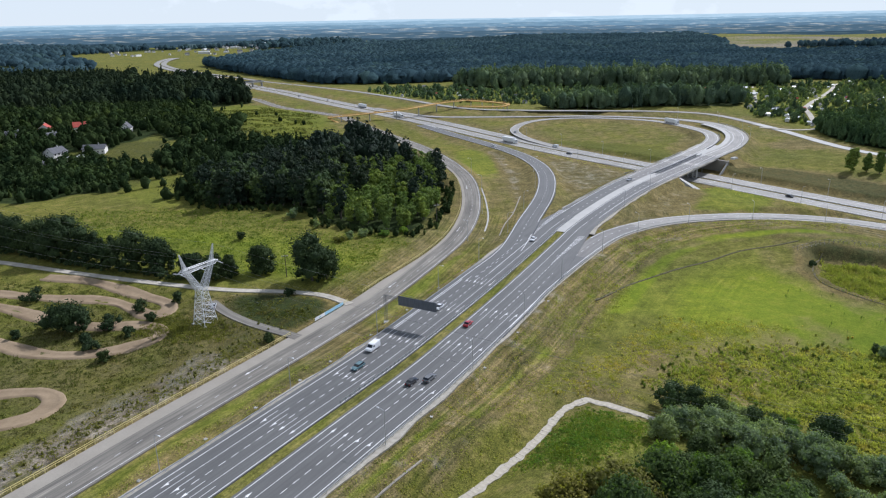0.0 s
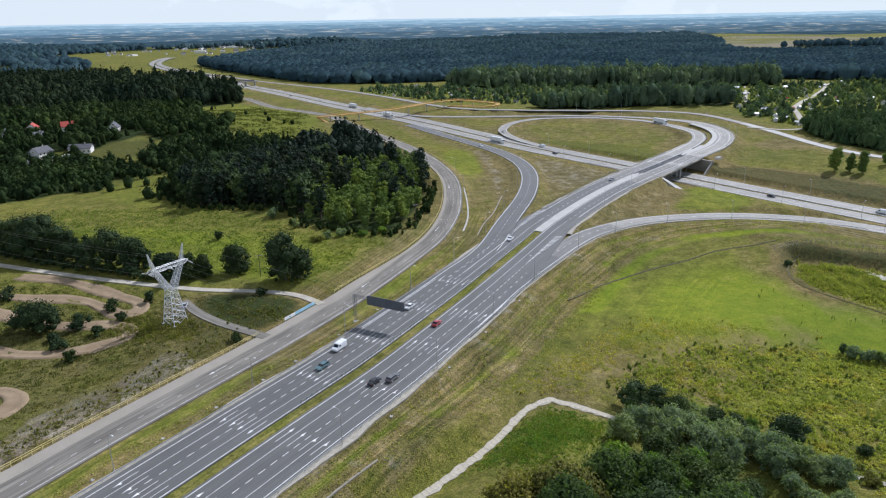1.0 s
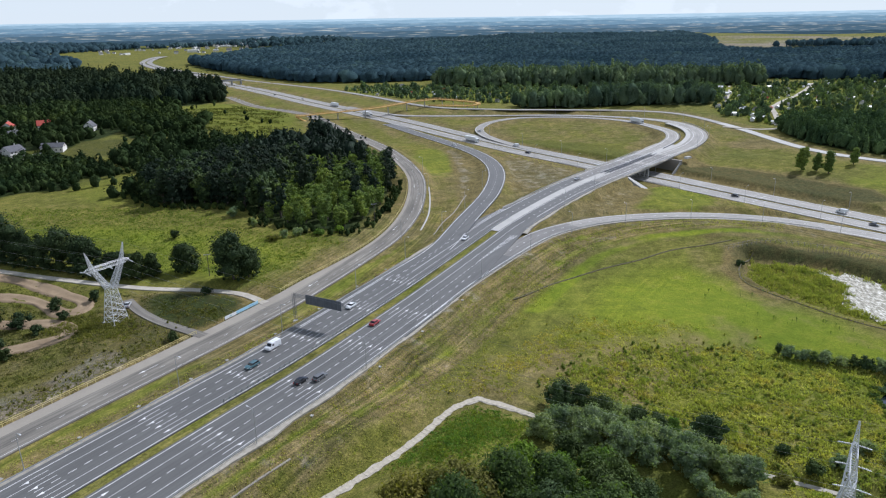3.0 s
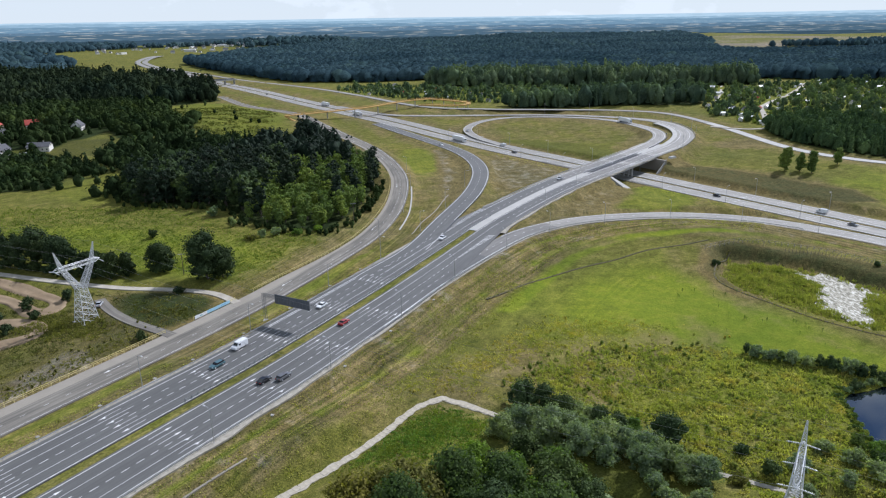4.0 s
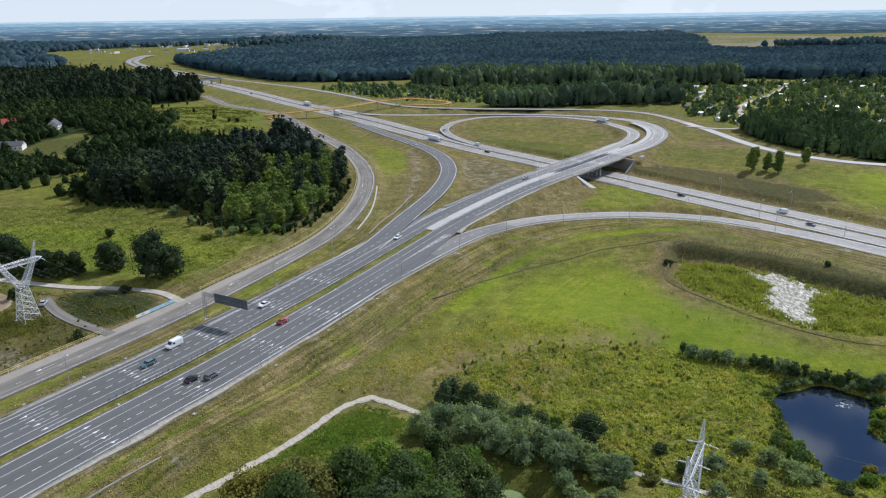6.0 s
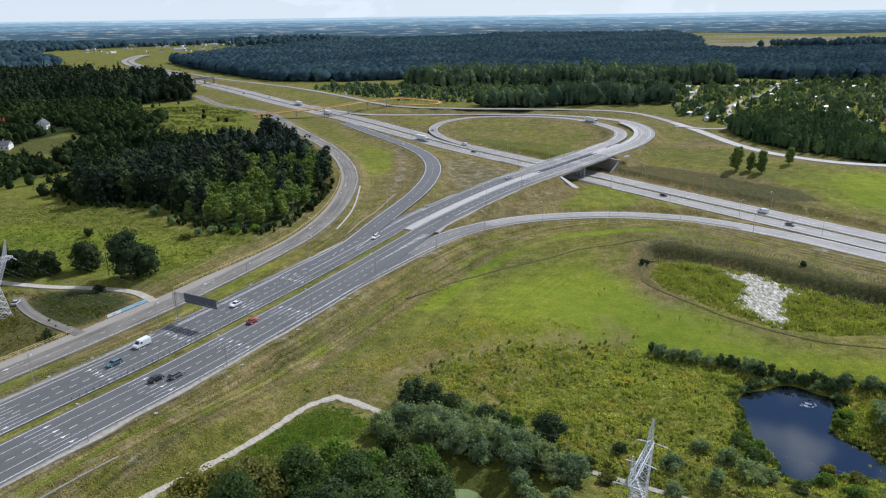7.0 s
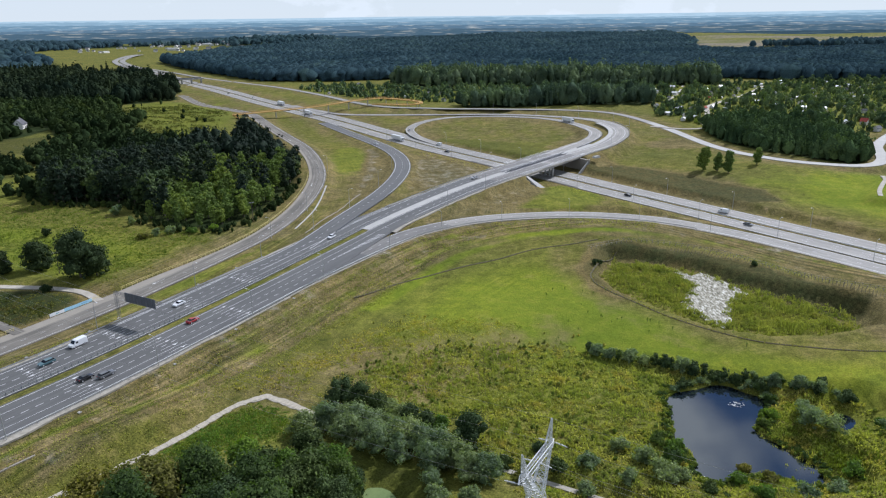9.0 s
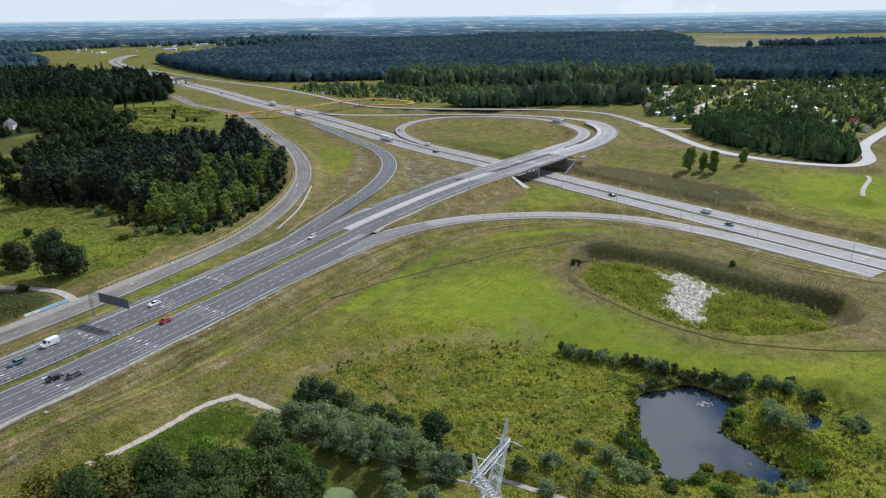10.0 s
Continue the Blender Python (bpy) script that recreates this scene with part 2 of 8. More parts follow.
ROOF_RED = surface("roof_red", (0.3, 0.05, 0.04), (0.42, 0.09, 0.06), 0.5, 3.0, 0.8)
ROOF_GREY = surface("roof_grey", (0.07, 0.072, 0.08), (0.13, 0.13, 0.14), 0.5, 3.0, 0.8)


def ground_material():
    """Grass whose cover (lush, dry, rank weeds, bare earth) is set by the plan."""
    m, nt, bsdf = material("grass_ground")
    at = nt.nodes.new("ShaderNodeAttribute")
    at.attribute_name = "cover"
    sep = nt.nodes.new("ShaderNodeSeparateColor")
    nt.links.new(at.outputs["Color"], sep.inputs["Color"])
    big, mid, fine = noise_node(nt, 0.018, 5.0), noise_node(nt, 0.16, 6.0, 0.65), noise_node(nt, 1.6, 6.0, 0.75)
    base = ramp_node(nt, mid.outputs["Fac"], [(0.3, (0.088, 0.098, 0.022)), (0.5, (0.136, 0.137, 0.032)), (0.72, (0.2, 0.176, 0.06))])
    lush = ramp_node(nt, mid.outputs["Fac"], [(0.3, (0.125, 0.17, 0.017)), (0.5, (0.16, 0.2, 0.02)), (0.7, (0.205, 0.225, 0.028))])
    dry = ramp_node(nt, mid.outputs["Fac"], [(0.3, (0.11, 0.09, 0.037)), (0.5, (0.163, 0.134, 0.06)), (0.7, (0.22, 0.18, 0.09))])
    bare = ramp_node(nt, mid.outputs["Fac"], [(0.3, (0.1, 0.085, 0.062)), (0.5, (0.2, 0.175, 0.14)), (0.7, (0.31, 0.285, 0.24))])

    def cover(channel, lo, hi):
        # the plan's weight, broken up by noise
        mx = nt.nodes.new("ShaderNodeMath")
        mx.operation = "MULTIPLY_ADD"
        nt.links.new(mid.outputs["Fac"], mx.inputs[0])
        mx.inputs[1].default_value = 0.9
        nt.links.new(sep.outputs[channel], mx.inputs[2])
        mr = nt.nodes.new("ShaderNodeMapRange")
        mr.inputs["From Min"].default_value, mr.inputs["From Max"].default_value = lo, hi
        nt.links.new(mx.outputs[0], mr.inputs["Value"])
        return mr.outputs["Result"]

    c = mix_node(nt, cover("Red", 0.6, 1.25), base, lush)
    c = mix_node(nt, cover("Green", 0.6, 1.25), c, dry)
    c = mix_node(nt, cover("Blue", 0.8, 1.15), c, bare)
    scrub_shade = ramp_node(nt, mid.outputs["Fac"], [(0.3, (0.016, 0.026, 0.01)), (0.5, (0.028, 0.042, 0.014)), (0.7, (0.05, 0.062, 0.024))])
    ms = nt.nodes.new("ShaderNodeMath")          # undergrowth of woods and thickets, and shade put into the colour elsewhere
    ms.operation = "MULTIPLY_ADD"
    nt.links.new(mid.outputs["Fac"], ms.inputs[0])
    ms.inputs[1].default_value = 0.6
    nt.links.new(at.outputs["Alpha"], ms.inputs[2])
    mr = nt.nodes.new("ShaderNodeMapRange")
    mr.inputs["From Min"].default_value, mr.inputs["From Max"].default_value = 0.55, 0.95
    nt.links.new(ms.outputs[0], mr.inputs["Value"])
    c = mix_node(nt, mr.outputs["Result"], c, scrub_shade)
    t = ramp_node(nt, big.outputs["Fac"], [(0.3, (0.8, 0.85, 0.85)), (0.7, (1.18, 1.12, 1.05))])
    c = mix_node(nt, 1.0, c, t, "MULTIPLY")
    calm = nt.nodes.new("ShaderNodeMapRange")     # mown grass is more even than rough grass
    calm.inputs["To Min"].default_value, calm.inputs["To Max"].default_value = 0.72, 0.34
    nt.links.new(sep.outputs["Red"], calm.inputs["Value"])
    f = ramp_node(nt, fine.outputs["Fac"], [(0.3, (0.5, 0.53, 0.5)), (0.5, (1.0, 1.0, 1.0)), (0.7, (1.5, 1.45, 1.4))])
    c = mix_node(nt, calm.outputs["Result"], c, f, "MULTIPLY")
    grain = noise_node(nt, 0.55, 4.0, 0.8)
    f2 = ramp_node(nt, grain.outputs["Fac"], [(0.35, (0.58, 0.6, 0.6)), (0.65, (1.42, 1.38, 1.28))])
    c = mix_node(nt, calm.outputs["Result"], c, f2, "MULTIPLY")
    tuft = noise_node(nt, 2.4, 2.0, 0.5)
    f3 = ramp_node(nt, tuft.outputs["Fac"], [(0.36, (0.5, 0.52, 0.5)), (0.5, (1.0, 1.0, 1.0)), (0.68, (1.22, 1.2, 1.15))])
    c = mix_node(nt, calm.outputs["Result"], c, f3, "MULTIPLY")
    lie = nt.nodes.new("ShaderNodeAttribute")             # mowing lines and wheel tracks run along the road
    lie.attribute_name = "lie"
    parts = nt.nodes.new("ShaderNodeSeparateXYZ")
    nt.links.new(lie.outputs["Vector"], parts.inputs[0])
    for sx, sy, strong in ((0.75, 0.02, 0.42), (2.2, 0.05, 0.3)):
        mp, n = nt.nodes.new("ShaderNodeMapping"), nt.nodes.new("ShaderNodeTexNoise")
        mp.inputs["Scale"].default_value = (sx, sy, 0.0)
        n.inputs["Scale"].default_value, n.inputs["Detail"].default_value = 1.0, 3.0
        nt.links.new(lie.outputs["Vector"], mp.inputs["Vector"])
        nt.links.new(mp.outputs["Vector"], n.inputs["Vector"])
        f4 = ramp_node(nt, n.outputs["Fac"], [(0.34, (1 - strong, 1 - 0.8 * strong, 1 - strong)), (0.5, (1.0, 1.0, 1.0)), (0.66, (1 + strong, 1 + 0.85 * strong, 1 + strong))])
        c = mix_node(nt, parts.outputs["Z"], c, f4, "MULTIPLY")
    nt.links.new(c, bsdf.inputs["Base Color"])
    bsdf.inputs["Roughness"].default_value = 1.0
    bsdf.inputs["Specular IOR Level"].default_value = 0.05
    nt.links.new(bump_node(nt, fine.outputs["Fac"], 0.9, 0.35), bsdf.inputs["Normal"])
    return m


GRASS = ground_material()


# ---- mesh helpers ----
class Mesh:
    """Collects faces, then becomes one mesh object."""

    def __init__(self):
        self.v, self.f = [], []

    def add(self, verts, faces):
        n = len(self.v)
        self.v += [tuple(p) for p in verts]
        self.f += [tuple(n + k for k in f) for f in faces]
        return self

    def box(self, size, m=None, taper=1.0, low=False):
        """A box round its centre (low: standing on z = 0), its top scaled by taper."""
        x, y, z = (s / 2 for s in size)
        lift = z if low else 0.0
        vs = [Vector((sx * x * (taper if sz > 0 else 1), sy * y * (taper if sz > 0 else 1), sz * z + lift))
              for sz in (-1, 1) for sy in (-1, 1) for sx in (-1, 1)]
        if m is not None:
            vs = [m @ p for p in vs]
        return self.add(vs, [(0, 2, 3, 1), (4, 5, 7, 6), (0, 1, 5, 4), (2, 6, 7, 3), (0, 4, 6, 2), (1, 3, 7, 5)])

    def bar(self, a, b, r0, r1=None, n=5, caps=False):
        """A round bar from a to b."""
        a, b = Vector(a), Vector(b)
        r1 = r0 if r1 is None else r1
        q = (b - a).to_track_quat("Z", "Y").to_matrix()
        ring = [(math.cos(2 * math.pi * k / n), math.sin(2 * math.pi * k / n)) for k in range(n)]
        vs = [a + q @ Vector((c * r0, s * r0, 0)) for c, s in ring] + [b + q @ Vector((c * r1, s * r1, 0)) for c, s in ring]
        fs = [(k, (k + 1) % n, n + (k + 1) % n, n + k) for k in range(n)]
        if caps:
            fs += [tuple(range(n - 1, -1, -1)), tuple(range(n, 2 * n))]
        return self.add(vs, fs)

    def make(self, name, mat, parent=None, label="", smooth=False):
        return from_arrays(name, self.v, self.f, mat, parent, label, smooth)


def from_arrays(name, verts, faces, mat, parent=None, label="", smooth=False):
    me = bpy.data.meshes.new(name)
    me.from_pydata(verts, [], faces)
    me.materials.append(mat)
    if smooth:
        me.polygons.foreach_set("use_smooth", [True] * len(me.polygons))
    me.update()
    ob = new(name, me)
    if parent is not None:
        ob.parent = parent
    if label:
        ob["label"] = label
    return ob


def quads_mesh(name, corners, mat, parent=None, label=""):
    """One mesh out of an array of loose quads, n x 4 x 3."""
    n = len(corners)
    me = bpy.data.meshes.new(name)
    me.vertices.add(4 * n)
    me.vertices.foreach_set("co", np.asarray(corners, np.float32).ravel())
    me.loops.add(4 * n)
    me.loops.foreach_set("vertex_index", np.arange(4 * n, dtype=np.int32))
    me.polygons.add(n)
    me.polygons.foreach_set("loop_start", np.arange(0, 4 * n, 4, dtype=np.int32))
    me.update(calc_edges=True)
    me.materials.append(mat)
    ob = new(name, me)
    if parent is not None:
        ob.parent = parent
    if label:
        ob["label"] = label
    return ob


def crown_mesh(name, verts, quads, loose, mat, parent=None, label=""):
    """A crown: a smooth inner mass (verts, quads) with loose leaf quads, n x 4 x 3, round it."""
    n, m = len(loose), len(quads)
    co = np.concatenate([np.asarray(verts, np.float32).reshape(-1, 3), np.asarray(loose, np.float32).reshape(-1, 3)])
    ids = np.concatenate([np.asarray(quads, np.int32).ravel(), len(co) - 4 * n + np.arange(4 * n, dtype=np.int32)])
    me = bpy.data.meshes.new(name)
    me.vertices.add(len(co))
    me.vertices.foreach_set("co", co.ravel())
    me.loops.add(len(ids))
    me.loops.foreach_set("vertex_index", ids)
    me.polygons.add(n + m)
    me.polygons.foreach_set("loop_start", np.arange(0, len(ids), 4, dtype=np.int32))
    me.update(calc_edges=True)
    me.polygons.foreach_set("use_smooth", np.r_[np.ones(m, bool), np.zeros(n, bool)])
    me.materials.append(mat)
    ob = new(name, me)
    if parent is not None:
        ob.parent = parent
    if label:
        ob["label"] = label
    return ob


def lumps(rng, centre, radius, low, high, pointed, around=8, rings=5, rough=0.22):
    """Closed uneven masses: centres n x 2, their radius, lowest and highest z; some of them pointed."""
    n = len(radius)
    u = np.linspace(0, 1, rings + 1)
    a = np.arange(around) * 2 * math.pi / around
    round_ = np.sqrt(np.clip(1 - ((u - 0.45) / 0.57) ** 2, 0.0, 1))
    cone = 0.66 * (1 - u) ** 0.8
    prof = np.where(np.asarray(pointed, bool)[:, None], cone, round_)
    p1, p2, p3 = (rng.uniform(0, 2 * math.pi, (n, 1, 1)) for _ in range(3))
    uu, aa = u[None, :, None], a[None, None, :]
    bulge = 1 + rough * np.cos(2 * aa + p1 + 3 * uu) + rough * 0.8 * np.cos(3 * aa + p2 - 5 * uu) + rough * 0.5 * np.cos(9 * uu + p3) + rng.normal(size=(n, rings + 1, around)) * rough * 0.3
    r = radius[:, None, None] * prof[:, :, None] * bulge + 0.02
    lift = (low[:, None, None] + (high - low)[:, None, None] * (uu + 0.05 * rng.normal(size=(n, rings + 1, around)) * (uu < 0.99)))
    v = np.stack([centre[:, 0, None, None] + r * np.cos(aa), centre[:, 1, None, None] + r * np.sin(aa), lift + 0 * r], -1)
    k = np.arange(n * (rings + 1) * around).reshape(n, rings + 1, around)
    nx = np.roll(k, -1, 2)
    q = np.stack([k[:, :-1], nx[:, :-1], nx[:, 1:], k[:, 1:]], -1).reshape(-1, 4)
    return v.reshape(-1, 3), q


def empty(name, m=None, label="", category="", group="", kind=""):
    ob = new(name)
    if m is not None:
        ob.matrix_basis = m
    return tagged(ob, label, category, group, kind)


# ---- plan: roads as smooth lines x, y, z ----
def spline(pts, step=4.0, even=12):
    """A smooth line through the points, in even steps."""
    p = np.array(pts, float)
    q = np.vstack([2 * p[0] - p[1], p, 2 * p[-1] - p[-2]])
    out = []
    for k in range(1, len(q) - 2):
        a, b, c, d = q[k - 1], q[k], q[k + 1], q[k + 2]
        n = max(4, int(np.linalg.norm(c - b) / 1.0))
        u = np.linspace(0, 1, n, endpoint=False)[:, None]
        out.append(0.5 * (2 * b + (c - a) * u + (2 * a - 5 * b + 4 * c - d) * u ** 2 + (3 * b - a - 3 * c + d) * u ** 3))
    line = np.vstack(out + [p[-1:]])
    for _ in range(even):                     # even out the bends
        line[1:-1] = 0.25 * line[:-2] + 0.5 * line[1:-1] + 0.25 * line[2:]
    s = np.r_[0, np.cumsum(np.linalg.norm(np.diff(line[:, :2], axis=0), axis=1))]
    t = np.linspace(0, s[-1], max(2, int(round(s[-1] / step)) + 1))
    return np.c_[[np.interp(t, s, line[:, k]) for k in range(3)]].T


def along(path):
    return np.r_[0, np.cumsum(np.linalg.norm(np.diff(path[:, :2], axis=0), axis=1))]


def shifted(path, off, lift=0.0):
    """The line moved off metres to its right."""
    d = np.gradient(path[:, :2], axis=0)
    d /= np.linalg.norm(d, axis=1)[:, None]
    off = np.broadcast_to(np.asarray(off, float), (len(path),))[:, None]
    return np.c_[path[:, :2] + np.c_[d[:, 1], -d[:, 0]] * off, path[:, 2] + lift]


def cut(path, s0, s1, step=None):
    s = along(path)
    n = max(2, int((s1 - s0) / (step or 4.0)) + 1)
    t = np.linspace(s0, s1, n)
    return np.c_[[np.interp(t, s, path[:, k]) for k in range(3)]].T


MAIN = spline([(-130, -18, 0), (-99, 36, 0), (-73, 79, 0), (-47.5, 121, 0), (-30.5, 149, 0), (-14.5, 175, 0), (0.2, 201.8, 0), (20.6, 240.8, 0), (45.4, 290.3, 0.3),
               (55, 309, 0.7), (73, 338, 1.5), (96, 371, 2.6), (120, 400, 3.6), (146, 430, 4.3), (171, 461, 4.6), (191, 490, 4.6)])
LOOP_IN = spline([(141, 434, 4.3), (166, 465, 4.6), (187, 494, 4.6), (203, 527, 4.5), (206, 562, 4.4), (187, 617, 4), (147, 648, 3.2), (105, 657, 2.2),
                  (75, 637, 2.0), (60, 601, 1.3), (64, 566, 0.3), (82, 534, -1.3), (103, 506, -2.4)])
LOOP_OUT = spline([(151, 425, 4.3), (177, 456, 4.6), (202, 486, 5.0), (221, 524, 5.3), (227.5, 563, 5.3), (221, 601, 4.9), (197, 631, 4.2), (154, 655, 3.8), (105, 666, 3.3),
                   (40, 672, 2.8), (-8, 685, 2.2), (-40, 718, 1.8), (-75, 764, 2)])
CROSS = spline([(-580, 2158, 9), (-660, 1979, 9), (-686, 1818, 8), (-640, 1623, 7), (-580, 1497, 6), (-497, 1367, 5), (-406, 1241, 3.5), (-306, 1085, 2), (-212, 950, 2), (-120, 807, 2), (-14.5, 656, 1.3), (33.3, 587, -0.2), (79.6, 523, -1.8), (116, 480, -3.0), (160, 422, -3.5), (183, 389, -3.5), (221, 337, -3.5),
                (240, 311, -3.5), (300, 229, -3.5), (380, 120, -3.5)])
CROSS = cut(CROSS, along(CROSS)[-1] - 2045.1, along(CROSS)[-1], 4.0)
RAMP_WEST = spline([*map(tuple, shifted(MAIN, -10.9)[60:85:8]), (38.8, 318, 0.5), (54.2, 370, 1.2), (61.3, 418, 1.5), (59, 460, 1.2), (48.5, 500, 0.7), (30, 541, 0.3), (3.4, 590, 0.6), (-21.6, 637, 1.2)])
RAMP_EAST = spline([*map(tuple, shifted(MAIN, 13.2)[64:82:6]), (62, 283, 0), (81, 305, -0.2), (110, 323, -1), (150, 331, -2), (188, 324.5, -2.9), (219, 302, -3.4), (244, 272, -3.5), (262, 247, -3.5)])
SERVICE = spline([(-160, 0, -1.5), (-120, 68, -1.5), (-87, 123, -1.5), (-74, 146, -1.5), (-46, 193, -1.5), (-31.1, 219.8, -1.5), (-23.3, 235.9, -1.6), (-9.6, 268.9, -1.9), (3.1, 301.9, -1.7), (10.4, 336.1, -0.7),
                  (12.8, 371.4, 0.6), (11, 406.2, 2.1), (3.8, 440.9, 2.8), (-6.4, 475.3, 3.1), (-19.1, 508.2, 3.3), (-42, 556.8, 3.2), (-68, 613, 3), (-92, 668, 2.9), (-110, 701, 2.8), (-145, 741, 2.6), (-184, 785, 2.4), (-240, 885, 2)])
NORTH = spline([(-489, 1370, 6), (-360, 1220, 4), (-282, 1124, 3.2), (-141, 969, 3.2), (-63, 857, 4), (15, 731, 5), (82, 688, 6.5), (135, 674, 7), (200, 662, 6.8), (243, 640, 6), (266, 577, 4),
                (278, 482, 3), (300, 437, 3), (328, 417, 3), (348, 416, 3), (366, 434, 3), (386, 475, 3), (412, 508, 3), (445, 545, 3), (500, 610, 4)])
SPUR = spline([(338, 388, 2.4), (335, 380, 2.3), (326, 368, 2.4), (316, 354, 2.4), (310, 343, 2.4)])
PATH_BIKE = spline([(-30, 88, -6.6), (-6, 117, -6.6), (14, 139, -6.7), (23, 151, -6.8), (30.5, 162.6, -6.8), (36.2, 167.2, -7), (37.6, 167.9, -7), (38.8, 167.6, -7), (47, 162.6, -7), (57, 155.6, -7.2)], 0.8, 0)
TRACK = spline([(-260, 300, -1), (-187, 275, -1), (-150, 261, -1), (-115, 249, -1), (-82, 240, -1.2), (-61, 238, -1.4), (-45, 234, -1.5), (-34, 225, -1.5)])
LOT = spline([(-84, 229, -1.2), (-80, 224, -1.25), (-74, 217.5, -1.4), (-64, 209.5, -1.5), (-55, 204, -1.5), (-47, 199, -1.5)])
TRACK_GARDEN = spline([(258, 572, 4.2), (280, 557, 4), (298, 558, 4.4), (307, 567, 4.9), (310, 587, 6), (320, 616, 8.1), (330, 645, 9.5), (343, 665, 9.8), (370, 710, 7.5), (407, 768, 4.2), (444, 824, 2.8), (474, 868, 3.2), (519, 943, 2.8)])
TRAIL = spline([(308, 698, 8.5), (317, 719, 7.5), (345, 785, 4.5), (369, 843, 2.7), (410, 948, 2.7)])
TRACK_POND = spline([(84, 146, -8.6), (94, 140, -8.8), (106, 134, -9), (119, 127, -9), (140, 116, -9)], 2.0)
MOTO = [spline([(-175, 240, -1), (-150, 236, -1), (-121, 233, -1), (-103, 221, -1), (-98, 224, -1), (-100, 231, -1), (-112, 238, -1), (-138, 251, -1), (-158, 256, -1)], 2.0),
        spline([(-185, 232, -1), (-156, 226, -1), (-138, 219, -1), (-121, 213, -1), (-103, 213.5, -1), (-94, 209, -1), (-94, 202, -1), (-107, 194, -1), (-119, 192, -1), (-133, 196, -1), (-150, 204, -1), (-175, 208, -1)], 2.0),
        spline([(-140, 166, -1), (-122, 169, -1), (-112, 169.5, -1), (-106, 165, -1), (-106, 158, -1), (-112, 153, -1), (-130, 148, -1)], 2.0)]

POND_Z, MUD_Z, GREEN_Z = -10.0, -9.3, -8.6
GREEN_POND = [(69, 130), (72.3, 131), (75.2, 129), (77.2, 124), (76, 118.5), (72.6, 117), (69.4, 121), (68.2, 126)]


def across(n, p):
    """A place by the bridge: n metres along the main road's way over, p metres along the road below."""
    return 160 + 0.81 * n + 0.586 * p, 422 + 0.586 * n - 0.81 * p


PIT = [across(*q) for q in ((-34.5, 22), (-14, 22), (-14, 2.5), (14, -2.5), (27.5, -5.0), (27.5, -36), (-34.5, -27))]
GRASS_TRACK = spline([(6, 156, -4.4), (16, 173, -4.4), (30, 196, -4.4), (42, 218, -4.4), (53.4, 241, -3.6), (72.5, 269.7, -4.4), (92.3, 288, -3.9), (112.3, 298.4, -3), (147, 303.4, -1.8), (185, 300, -2.5), (215, 281, -3)])
DITCH_LINE = spline([(53.8, 235, 0), (71.3, 253.2, 0), (90.9, 266, 0), (114.3, 277.2, 0), (126.7, 284.1, 0), (144.2, 289.3, 0), (163, 294.8, 0)])
RIM_LINE = spline([(162, 284.3, 0), (153, 274, 0), (144.5, 254, 0), (149.4, 242, 0), (157.6, 229.2, 0), (164.6, 216.5, 0), (172, 208.2, 0), (179, 200.3, 0), (186, 194.5, 0), (194, 191, 0), (205, 186.5, 0), (216, 183, 0), (235, 181, 0)])
BASIN = [(159, 281), (173, 281), (192, 268), (205, 250), (217, 240), (226, 232), (231, 221), (227, 208), (207, 202), (192, 203), (178, 210), (166, 226), (153, 246), (150, 262)]
PONDS = [[(148.8, 169.5), (152.4, 172.6), (160, 174.5), (164.6, 176.8), (168.7, 175.7), (171.8, 172), (176.3, 169), (176.1, 166), (169.5, 158.5), (166.8, 154.4), (167.4, 150.1), (170.5, 146.3), (173.1, 141.6), (175.2, 137.2),
          (173.6, 131.6), (167.7, 130.9), (165.6, 133.8), (161, 135.6), (155.4, 135), (151, 131.8), (147, 133.5), (144.3, 136.1), (147.5, 141.7), (147.2, 145.1), (144.6, 149), (146.5, 155.6), (147.1, 161)],
         [(188.9, 159.2), (191.6, 160.8), (194.3, 160), (195, 157), (192.4, 154.1), (189.3, 152.4), (187.6, 154.7)]]
MUD_POOL = [(184, 270.8), (187.6, 264.4), (193.4, 267.1), (197.4, 255.4), (203.4, 242.2), (196.7, 239.1), (191, 230.2), (184.1, 212.2), (179.4, 218.3), (172.9, 228.8), (179.4, 244.1), (184.5, 252.8), (181.8, 261)]


# ---- ground ----
def smooth01(t):
    t = np.clip(t, 0, 1)
    return t * t * (3 - 2 * t)


def near(path, x, y):
    """Distance to a line, and the line's height there."""
    d = np.full(x.shape, 1e9)
    z = np.zeros(x.shape)
    for k in range(0, len(path), 1):
        dk = np.hypot(x - path[k, 0], y - path[k, 1])
        hit = dk < d
        d[hit], z[hit] = dk[hit], path[k, 2]
    return d, z


def edge_distance(poly, x, y):
    """Distance to a polygon's edge, minus inside it."""
    d, ins, n = np.full(x.shape, 1e9), np.zeros(x.shape, bool), len(poly)
    for k in range(n):
        (x0, y0), (x1, y1) = poly[k], poly[(k + 1) % n]
        ex, ey = x1 - x0, y1 - y0
        u = np.clip(((x - x0) * ex + (y - y0) * ey) / (ex * ex + ey * ey), 0, 1)
        d = np.minimum(d, np.hypot(x - x0 - u * ex, y - y0 - u * ey))
        ins ^= ((y0 > y) != (y1 > y)) & (x < ex * (y - y0) / (ey + 1e-12) + x0)
    return np.where(ins, -d, d)


